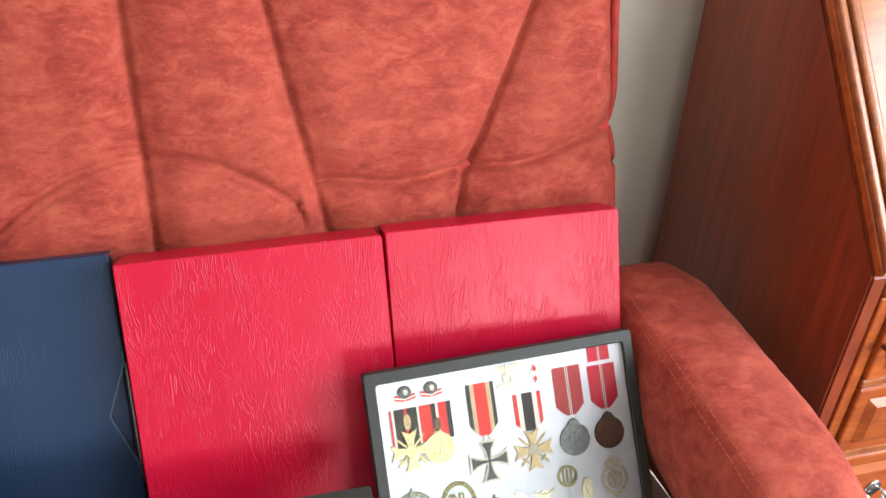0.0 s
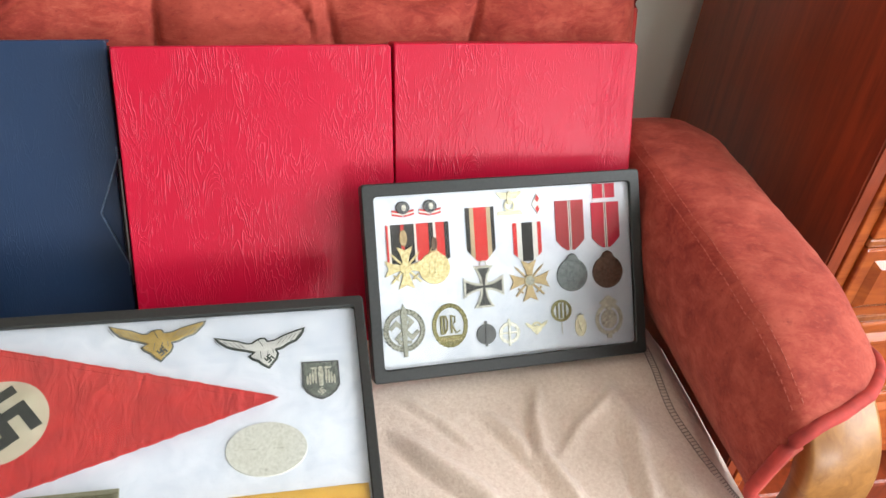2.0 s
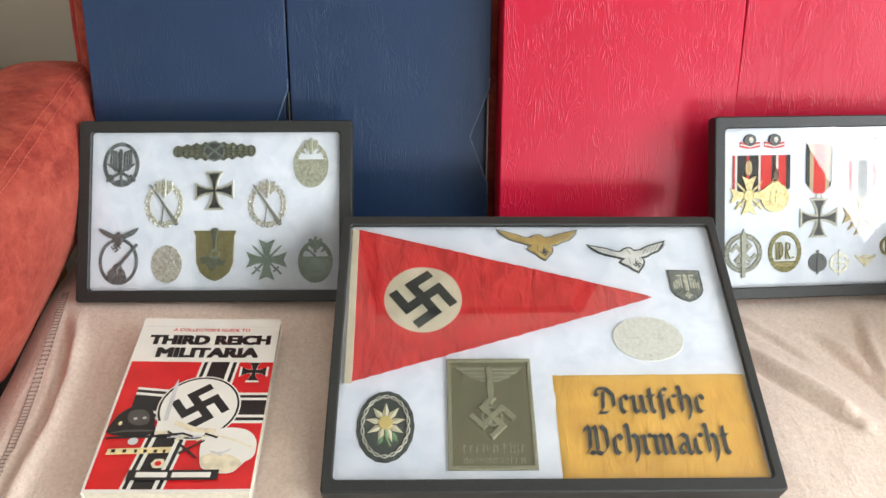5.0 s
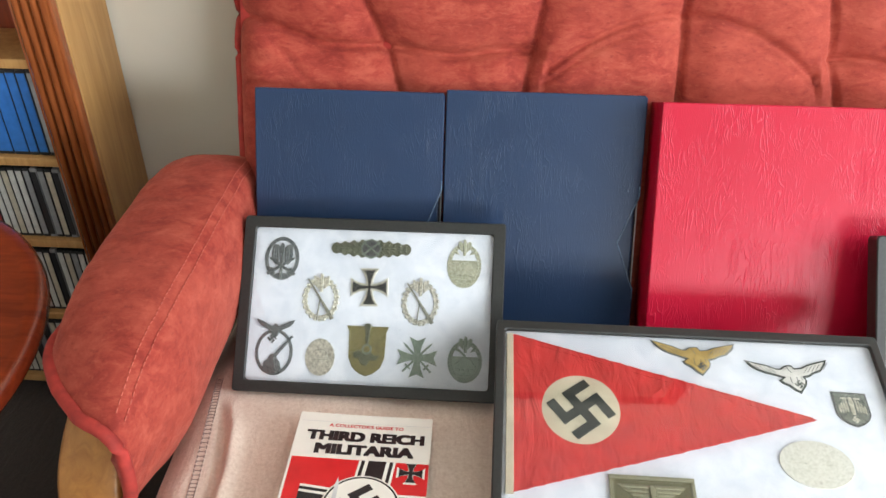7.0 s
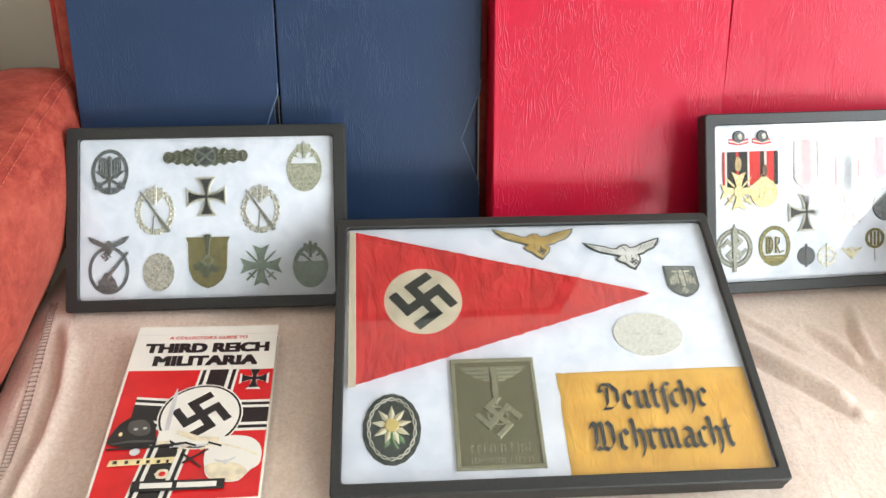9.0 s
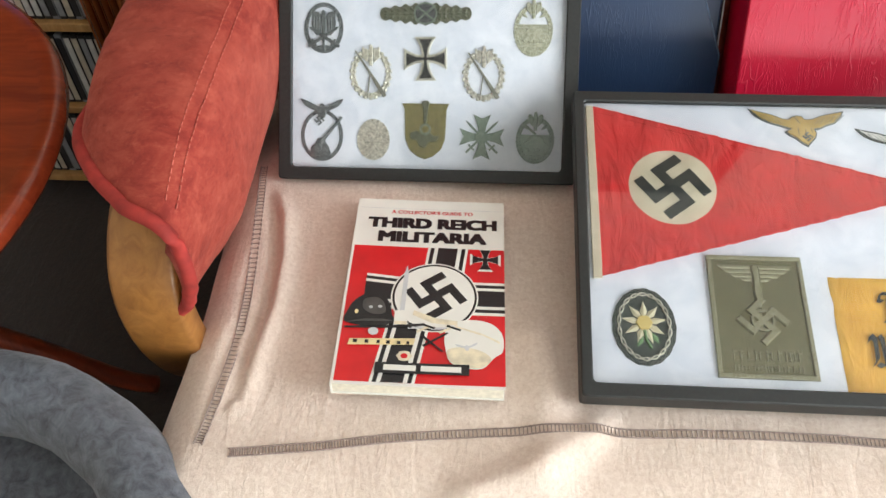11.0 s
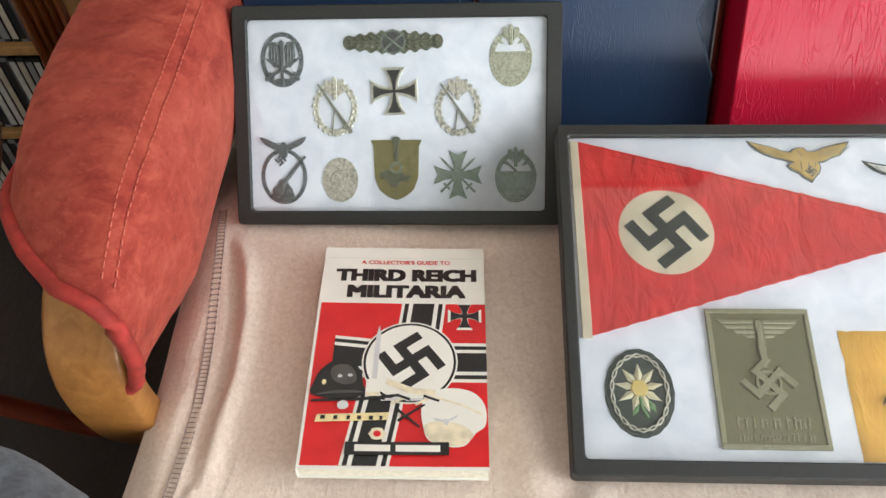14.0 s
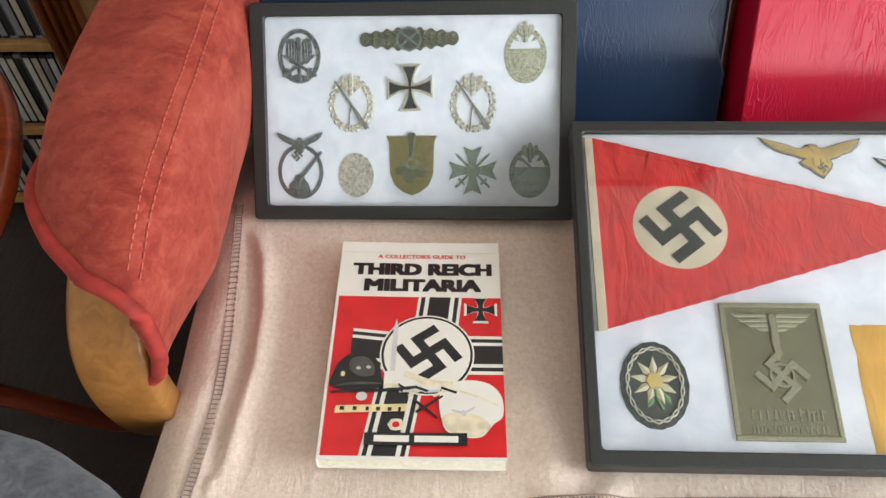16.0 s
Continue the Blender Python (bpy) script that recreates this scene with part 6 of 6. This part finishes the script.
for y, n in ((0.010, 5), (-0.0105, 5)):
    for k in range(n):
        box(bm, (-0.012 + k * 0.005, y - 0.001, 0.0012), (-0.0085 + k * 0.005, y + 0.001, 0.0015))
part("stamped_marks", bm, TAG_METAL, disc)

b = pinned("sleeve_patch", BIG_CASE, -0.1475, -0.0888, "oval dark green felt patch with an embroidered edelweiss flower", "patch", G_B)
felt = part("felt", prism(bmesh.new(), oval(0.0262, 0.0345, 48, 0, 0, 0.012, 17), 0.0, 0.0011, 0.0003), DARK_FELT, b)
bm = bmesh.new()
for phase in (0.0, math.pi):
    tube(bm, [((0.0208 + 0.0013 * math.sin(9 * a + phase)) * math.cos(a), (0.0288 + 0.0013 * math.sin(9 * a + phase)) * math.sin(a), 0.0014) for a in (2 * math.pi * k / 90 for k in range(90))], 0.0007, 5, True)
part("rope_border", bm, PALE_SILVER, felt, "twisted rope border", smooth=True)
bm = bmesh.new()
for k in range(9):
    a = 360 / 9 * k + 90
    c, s = math.cos(radians(a)), math.sin(radians(a))
    leaf(bm, 0.0095 * c, 0.003 + 0.0105 * s, a, 0.0185, 0.0062, 0.0011, 0.0011)
part("petals", bm, PETAL_THREAD, felt, "cream embroidered petals")
part("flower_heart", prism(bmesh.new(), oval(0.0066, 0.0066, 16, 0, 0.003, 0.08, 6), 0.0012, 0.0023, 0.0006), YELLOW_THREAD, felt)
bm = bmesh.new()
tube(bm, [(0.0, -0.004, 0.0013), (0.001, -0.012, 0.0013), (0.005, -0.0195, 0.0013)], 0.0012, 6)
leaf(bm, -0.004, -0.0135, 60, 0.012, 0.005, 0.0011, 0.0008)
leaf(bm, 0.0085, -0.0105, 120, 0.012, 0.005, 0.0011, 0.0008)
part("stem", bm, GREEN_THREAD, felt)

b = pinned("plaque", BIG_CASE, -0.0516, -0.0757, "olive-grey metal plaque with a stylised eagle in relief", "plaque", G_B)
W, H = 0.0398, 0.0550
plate = part("plate", prism(bmesh.new(), [(-W, -H), (W, -H), (W, H), (-W, H)], 0.0, 0.0012, 0.0004), PLAQUE, b)
bm = bmesh.new()
for a, c in (((-W, -H), (W, -H + 0.004)), ((-W, H - 0.004), (W, H)), ((-W, -H + 0.004), (-W + 0.004, H - 0.004)), ((W - 0.004, -H + 0.004), (W, H - 0.004))):
    box(bm, (*a, 0.0008), (*c, 0.0024), 0.0008)
part("raised_border", bm, PLAQUE_LIT, plate, "raised border with its highlight in the colour")
bm = bmesh.new()
prism(bm, [(-0.0016, 0.006), (0.0016, 0.006), (0.0036, 0.022), (0.0030, 0.034), (0.0036, 0.0425), (0.0012, 0.0462), (-0.0022, 0.0458), (-0.0040, 0.0430), (-0.0026, 0.034), (-0.0036, 0.022)], 0.0011, 0.0032, 0.0010)
for side in (-1, 1):
    # Three stepped tiers of straight feathers to each wing.
    for k, (x1, top, foot) in enumerate(((0.0315, 0.0460, 0.0425), (0.0275, 0.0421, 0.0385), (0.0210, 0.0381, 0.0345), (0.0130, 0.0341, 0.0310))):
        prism(bm, [(side * x, y) for x, y in ((0.0036, top), (x1, top), (x1 - 0.0030, foot), (0.0036, foot))][::side], 0.0010, 0.0024 - 0.0001 * k, 0.0007)
        for n in range(3 + int(x1 / 0.006)):
            leaf(bm, side * (0.007 + 0.0045 * n), (top + foot) / 2, 90 - side * 60, 0.0042, 0.0016, 0.0020, 0.0007) if 0.009 + 0.0045 * n < x1 else None
part("spread_wings", bm, PLAQUE_LIT, plate)
part("emblem_relief", prism(bmesh.new(), moved(hooked_emblem(0.0315, 45), 0.001, -0.005), 0.0010, 0.0031, 0.0012), PLAQUE_LIT, plate)
ring = ring_band(bmesh.new(), 0.0098, 0.0098, 0.0020, 0.0012, 0.0032, 24)
bmesh.ops.translate(ring, vec=(0.001, -0.005, 0), verts=ring.verts)
part("emblem_ring", ring, PLAQUE_LIT, plate)
bm = bmesh.new()
marks = random.Random(3)
for y, h, x_end, step in ((-0.0355, 0.0042, 0.026, 0.0034), (-0.0465, 0.0024, 0.031, 0.0027)):
    x = -0.0265
    while x < x_end:
        k = marks.uniform(0.75, 1.25)
        box(bm, (x, y - h * k, 0.0011), (x + step * 0.42, y + h * marks.uniform(0.8, 1.3), 0.0020), 0.0003)
        if marks.random() < 0.6:
            box(bm, (x + step * 0.42, y + h * 0.5, 0.0011), (x + step * 0.95, y + h * 0.8, 0.0019), 0.0002)
        x += step * marks.choice((1, 1, 1, 1.7))
part("worn_lettering", bm, PLAQUE_LIT, plate, "worn raised inscription")


def lettering(text, wide, high, bold=0.0):
    """A flat mesh of the words, fitted to a size, about the origin."""
    curve = bpy.data.curves.new("lettering", "FONT")
    curve.body, curve.align_x, curve.offset, curve.resolution_u = text, "CENTER", bold, 3
    ob = new("lettering", curve)
    bpy.context.view_layer.update()
    mesh = bpy.data.meshes.new_from_object(ob.evaluated_get(bpy.context.evaluated_depsgraph_get()))
    bpy.data.objects.remove(ob)
    xs, ys = [v.co.x for v in mesh.vertices], [v.co.y for v in mesh.vertices]
    cx, cy, w, h = (max(xs) + min(xs)) / 2, (max(ys) + min(ys)) / 2, max(xs) - min(xs), max(ys) - min(ys)
    for v in mesh.vertices:
        v.co = ((v.co.x - cx) * wide / w, (v.co.y - cy) * high / h, 0.0)
    mesh.materials.clear()
    return mesh


def bold_mesh(mesh, push):
    """The word several times, side by side, for a heavy face."""
    bm = bmesh.new()
    for k, (dx, dy) in enumerate((a * push, b * push * 0.6) for a in (-1, 0, 1) for b in (-1, 0, 1)):
        copy = mesh.copy()
        for v in copy.vertices:
            v.co = (v.co.x + dx, v.co.y + dy, v.co.z + 0.00001 * k)
        bm.from_mesh(copy)
        bpy.data.meshes.remove(copy)
    out = bpy.data.meshes.new("title_lettering")
    bm.to_mesh(out)
    bm.free()
    return out


b = pinned("armband", BIG_CASE, 0.0, 0.0, "mustard yellow cotton armband printed with two black words", "armband", G_B)


def band(u, v):
    x, y = 0.0085 + 0.1815 * u, -0.1385 + v * (0.1005 + 0.0010 * u)
    return x, y, 0.0014 + 0.0004 * noise.noise(Vector((x * 40, y * 60, 8))) + 0.0007 * bell(x - 0.1 - 0.2 * (y + 0.05), 0.0022) - 0.0005 * bell(x - 0.016, 0.0015) - 0.0011 * (1 if u in (0.0,) or v in (1.0,) else 0)


cloth = part("cloth", sheet(50, 30, band), YELLOW_CLOTH, b, "slightly creased yellow cotton", smooth=True)
GLYPHS = {
    "e": (0.70, (((0.15, 0.85), (0.15, 0.2), (0.32, 0.02), (0.58, 0.2)), ((0.15, 0.85), (0.38, 1.0), (0.55, 0.75), (0.2, 0.45)))),
    "u": (0.86, (((0.05, 0.95), (0.15, 0.85), (0.15, 0.2), (0.32, 0.03), (0.55, 0.2)), ((0.5, 0.98), (0.6, 0.88), (0.6, 0.15), (0.75, 0.02)))),
    "t": (0.54, (((0.2, 1.38), (0.2, 0.2), (0.35, 0.02), (0.5, 0.15)), ((0.02, 0.95), (0.42, 0.95)))),
    "s": (0.46, (((0.18, -0.32), (0.22, 0.1), (0.22, 1.15), (0.38, 1.38), (0.58, 1.25)), ((0.02, 0.92), (0.4, 0.95)))),
    "c": (0.62, (((0.55, 0.88), (0.38, 1.0), (0.15, 0.8), (0.15, 0.2), (0.32, 0.02), (0.56, 0.18)),)),
    "h": (0.84, (((0.08, 1.5), (0.2, 1.38), (0.2, 0.15), (0.08, 0.02)), ((0.2, 0.75), (0.42, 1.0), (0.62, 0.82), (0.62, 0.1), (0.42, -0.34)))),
    "D": (1.22, (((0.05, 1.05), (0.22, 1.4), (0.65, 1.38), (1.0, 1.0), (1.0, 0.4), (0.65, 0.05), (0.15, 0.02)), ((0.5, 1.22), (0.42, 0.3), (0.2, 0.05)), ((0.05, 1.05), (0.22, 0.98)))),
    "W": (1.42, (((0.05, 1.12), (0.2, 1.42), (0.36, 1.2), (0.3, 0.35), (0.1, 0.08)), ((0.36, 1.2), (0.58, 1.42), (0.68, 1.2), (0.68, 0.25), (0.5, 0.05), (0.28, 0.15)), ((0.68, 1.2), (0.95, 1.42), (1.2, 1.15), (1.2, 0.4), (0.9, 0.02), (0.62, 0.15)))),
    "r": (0.58, (((0.05, 0.95), (0.15, 0.85), (0.15, 0.15), (0.28, 0.02)), ((0.15, 0.75), (0.38, 1.0), (0.52, 0.85)))),
    "m": (1.16, (((0.05, 0.95), (0.15, 0.85), (0.15, 0.15), (0.25, 0.02)), ((0.15, 0.75), (0.38, 1.0), (0.52, 0.82), (0.52, 0.15), (0.62, 0.02)), ((0.52, 0.75), (0.75, 1.0), (0.9, 0.82), (0.9, 0.15), (1.02, 0.02)))),
    "a": (0.84, (((0.1, 0.85), (0.35, 1.0), (0.6, 0.85), (0.6, 0.15), (0.75, 0.02)), ((0.6, 0.55), (0.25, 0.5), (0.15, 0.2), (0.3, 0.03), (0.58, 0.2)))),
}


def blackletter(word, wide, high):
    """A word written with a broad slanted pen, fitted to a size, about the origin."""
    strokes, x = [], 0.0
    for letter in word:
        advance, lines = GLYPHS[letter]
        strokes += [[(x + a, b) for a, b in line] for line in lines]
        x += advance
    xs, ys = [p[0] for s in strokes for p in s], [p[1] for s in strokes for p in s]
    kx, ky = wide / (max(xs) - min(xs)), high / (max(ys) - min(ys))
    cx, cy = (max(xs) + min(xs)) / 2, (max(ys) + min(ys)) / 2
    nx, ny = 0.105 * kx, 0.085 * ky
    bm = bmesh.new()
    level = 0
    for s in strokes:
        pts = [((a - cx) * kx, (b - cy) * ky) for a, b in s]
        for (ax, ay), (bx, by) in zip(pts, pts[1:]):
            level += 1
            corners = [(ax - nx, ay - ny), (ax + nx, ay + ny), (bx + nx, by + ny), (bx - nx, by - ny)]
            z = 0.000004 * (level % 25)
            bm.faces.new([bm.verts.new((px, py, z)) for px, py in corners])
    return bm


part("lettering", blackletter("Deutsche", 0.101, 0.0335), BLACK_CLOTH, cloth, "black printed word", at=pose(0.0960, -0.0675, 0.0026))
part("lettering", blackletter("Wehrmacht", 0.131, 0.0355), BLACK_CLOTH, cloth, "black printed word", at=pose(0.0965, -0.1065, 0.0026))


# ---- paperback on the blanket ----
def build_book():
    book = thing("book", pose(-0.454, 0.3850, 0.4381, -1.55, 1.95, 0.5), "paperback guide with red, white and black cover lying on the blanket", "book")
    w, h, deep = 0.0706, 0.1065, 0.0145
    part("page_block", slab((-w + 0.001, -h + 0.0015, -deep + 0.0008), (w - 0.0012, h - 0.0015, -0.0008)), PAPER, book, "cream page edges")
    part("back_cover", slab((-w, -h, -deep), (w, h, -deep + 0.0007)), COVER_WHITE, book)
    part("spine", slab((-w - 0.0006, -h, -deep + 0.0008), (-w + 0.0008, h, -0.0009), 0.0003), COVER_WHITE, book)

    def lift(x, y):
        """The cover curls up a little towards its free corners."""
        return 0.0014 * max(0.0, (x + 0.02) / 0.09) ** 2 * (0.3 + 0.7 * abs(y) / h)

    cover = part("front_cover", sheet(24, 30, lambda u, v: ((2 * u - 1) * w, (2 * v - 1) * h, lift((2 * u - 1) * w, (2 * v - 1) * h))), COVER_WHITE, book, "glossy printed cover", smooth=True)

    def printed(name, outline, level, material, label=""):
        """A flat printed shape that follows the cover."""
        x0, x1 = min(p[0] for p in outline), max(p[0] for p in outline)
        bm = bmesh.new()
        face = bm.faces.new([bm.verts.new((x, y, 0.0)) for x, y in outline])
        bmesh.ops.triangulate(bm, faces=[face])
        for k in range(1, 10):
            for axis, low, high in ((0, x0, x1), (1, min(p[1] for p in outline), max(p[1] for p in outline))):
                c = low + (high - low) * k / 10
                if high - low > 0.03:
                    bmesh.ops.bisect_plane(bm, geom=list(bm.verts) + list(bm.edges) + list(bm.faces), plane_co=(c, 0, 0) if axis == 0 else (0, c, 0), plane_no=(1, 0, 0) if axis == 0 else (0, 1, 0))
        for v in bm.verts:
            v.co.z = lift(v.co.x, v.co.y) + 0.00012 * level
        return part(name, bm, material, cover, label)

    def clip(outline, x0=-0.0683, x1=0.0706, y0=-0.1035, y1=0.0442):
        return [(min(max(x, x0), x1), min(max(y, y0), y1)) for x, y in outline]

    printed("red_field", [(-0.0683, -0.1035), (0.0706, -0.1035), (0.0706, 0.0442), (-0.0683, 0.0446)], 1, COVER_RED)
    ox, oy = 0.009, -0.0138
    # The broad cross of the printed flag: black with white lines.
    for a, (near, far) in {"east": (0.03, 0.0616), "west": (-0.062, -0.03)}.items():
        for level, half, mat in ((2, 0.0185, COVER_WHITE), (3, 0.0155, COVER_BLACK), (4, 0.0120, COVER_WHITE), (5, 0.0088, COVER_BLACK)):
            tilt = -0.0 if a == "east" else 0.10
            printed("flag_stripe", clip([(ox + near, oy - half - tilt * near), (ox + far, oy - half - tilt * far), (ox + far, oy + half - tilt * far), (ox + near, oy + half - tilt * near)]), level, mat)
    for top, foot, shift, lean in ((0.0442, 0.010, 0.004, 0.10), (-0.040, -0.1035, -0.016, 0.16)):
        for level, half, mat in ((2, 0.0185, COVER_WHITE), (3, 0.0160, COVER_BLACK), (4, 0.0125, COVER_WHITE), (5, 0.0090, COVER_BLACK)):
            printed("flag_stripe", clip([(ox + shift - half + lean * (foot - oy), foot), (ox + shift + half + lean * (foot - oy), foot), (ox + shift + half + lean * (top - oy), top), (ox + shift - half + lean * (top - oy), top)]), level, mat)
    for level, r, mat in ((6, 0.0385, COVER_WHITE), (7, 0.0372, COVER_BLACK), (8, 0.0352, COVER_WHITE)):
        printed("printed_disc", oval(r, r, 40, ox, oy), level, mat)
    printed("printed_emblem", moved(hooked_emblem(0.040, 45 - 8), ox + 0.001, oy + 0.001), 9, COVER_BLACK)
    printed("printed_cross_rim", moved(pattee(0.028), 0.0532, 0.0315), 6, COVER_WHITE)
    printed("printed_cross", moved(pattee(0.0235, 0.16, 0.46), 0.0532, 0.0315), 7, COVER_BLACK)
    # Pictured objects: dagger, helmet, belt, cap and a plate.
    printed("printed_blade", [(-0.0205, -0.046), (-0.0165, -0.046), (-0.0155, 0.012), (-0.0172, 0.021), (-0.0195, 0.010)], 10, COVER_GREY)
    printed("printed_hilt", [(-0.0245, -0.046), (-0.0130, -0.046), (-0.0130, -0.030), (-0.0245, -0.031)], 11, COVER_WHITE)
    helmet = [(-0.0672, -0.044), (-0.0655, -0.034), (-0.0615, -0.0235), (-0.053, -0.0150), (-0.0425, -0.0135), (-0.0335, -0.0175), (-0.0285, -0.026), (-0.0265, -0.036), (-0.0235, -0.0425), (-0.031, -0.0475), (-0.043, -0.0490), (-0.056, -0.0480)]
    printed("printed_helmet", rounded(helmet), 10, COVER_BLACK)
    printed("helmet_rim", rounded([(-0.064, -0.0455), (-0.050, -0.0415), (-0.034, -0.0410), (-0.0255, -0.0425), (-0.034, -0.0435), (-0.050, -0.0440)]), 12, HELMET_SHEEN)
    printed("helmet_side", rounded([(-0.052, -0.020), (-0.041, -0.0175), (-0.034, -0.024), (-0.033, -0.034), (-0.043, -0.036), (-0.052, -0.030)]), 11, HELMET_SHEEN)
    for x, y in ((-0.0455, -0.0285), (-0.0375, -0.0275)):
        printed("helmet_glint", oval(0.0019, 0.0015, 12, x, y), 12, COVER_GREY)
    for k in range(7):
        printed("printed_strap", moved([(-0.0065, -0.0011), (0.0065, -0.0011), (0.0065, 0.0011), (-0.0065, 0.0011)], -0.012 + 0.0065 * k, -0.0475 - 0.0012 * (k % 3), 25 * (k % 3) - 20), 12, (COVER_BLACK, COVER_GREY, COVER_CREAM)[k % 3])
    for x, y, turn in ((0.012, -0.060, 35), (0.009, -0.064, -40)):
        printed("printed_dagger", moved([(-0.0125, -0.0012), (0.0125, -0.0008), (0.0125, 0.0008), (-0.0125, 0.0012)], x, y, turn), 12, COVER_BLACK)
    printed("hilt_band", [(-0.0240, -0.046), (-0.0135, -0.046), (-0.0135, -0.0425), (-0.0240, -0.0425)], 13, COVER_CREAM)
    printed("helmet_mark", oval(0.0017, 0.0024, 12, -0.0575, -0.034), 12, COVER_YELLOW)
    printed("printed_belt", [(-0.066, -0.0515), (-0.026, -0.050), (0.002, -0.046), (0.002, -0.0435), (-0.026, -0.047), (-0.066, -0.0495)], 10, COVER_BLACK)
    printed("printed_strap", [(-0.008, -0.030), (0.012, -0.038), (0.030, -0.040), (0.030, -0.045), (0.008, -0.043), (-0.009, -0.035)], 11, COVER_CREAM)
    printed("printed_buckle", oval(0.0045, 0.004, 12, -0.041, -0.054), 11, COVER_GREY)
    cap = [(0.0195, -0.058), (0.022, -0.046), (0.033, -0.0395), (0.048, -0.0385), (0.061, -0.043), (0.0685, -0.054), (0.0685, -0.070), (0.061, -0.077), (0.052, -0.0875), (0.037, -0.0875), (0.025, -0.082), (0.021, -0.070)]
    printed("printed_cap", rounded(cap), 11, COVER_WHITE)
    printed("printed_cap_band", rounded([(0.022, -0.071), (0.034, -0.067), (0.050, -0.070), (0.059, -0.078), (0.051, -0.0868), (0.037, -0.0868), (0.026, -0.082)]), 12, COVER_CREAM)
    for a, b in (((0.028, -0.045), (0.050, -0.052)), ((0.050, -0.052), (0.066, -0.060))):
        printed("cap_fold", [(a[0], a[1]), (b[0], b[1]), (b[0], b[1] - 0.0022), (a[0], a[1] - 0.0014)], 12, COVER_CREAM)
    printed("printed_cap_eagle", moved(eagle_outline(0.019, 0.8), 0.0385, -0.066, 8), 13, COVER_GREY)
    printed("printed_plate", [(-0.061, -0.069), (-0.006, -0.0665), (-0.005, -0.060), (-0.060, -0.0625)], 12, COVER_YELLOW)
    for k, (x, s) in enumerate(((-0.057, 0.007), (-0.047, 0.006), (-0.037, 0.005), (-0.029, 0.006), (-0.020, 0.006), (-0.012, 0.0045))):
        printed("plate_bar", [(x, -0.0665), (x + s * 0.5, -0.0665), (x + s * 0.5, -0.0632), (x, -0.0632)], 13, COVER_BLACK)
    printed("printed_medal", oval(0.0062, 0.0052, 14, -0.013, -0.078, 0.1, 8), 12, COVER_CREAM)
    printed("medal_heart", oval(0.003, 0.0026, 12, -0.013, -0.078), 13, COVER_RED)
    printed("name_panel", [(-0.0363, -0.0955), (0.0411, -0.095), (0.0411, -0.0845), (-0.0363, -0.085)], 14, COVER_BLACK)
    for x, s in ((-0.029, 0.0265), (0.0015, 0.033)):
        printed("name_bar", [(x, -0.0925), (x + s, -0.0925), (x + s, -0.0872), (x, -0.0872)], 15, COVER_WHITE)
    for text, cx, cy, wide, high, bold, mat in (("A COLLECTOR'S GUIDE TO", 0.0015, 0.0896, 0.078, 0.0044, 0.0, COVER_RED), ("THIRD REICH", 0.0024, 0.0750, 0.120, 0.0120, 0.0, COVER_BLACK), ("MILITARIA", 0.0032, 0.0572, 0.099, 0.0120, 0.0, COVER_BLACK)):
        mesh = lettering(text, wide, high, bold)
        for v in mesh.vertices:
            v.co = (v.co.x + cx, v.co.y + cy, lift(v.co.x + cx, v.co.y + cy) + 0.0003)
        part("title_lettering", bold_mesh(mesh, 0.0014 if high > 0.01 else 0.00015), mat, cover, "printed title words")
    printed("title_rule", [(-0.0675, 0.0942), (0.0695, 0.0942), (0.0695, 0.0946), (-0.0675, 0.0946)], 1, COVER_GREY)


build_book()
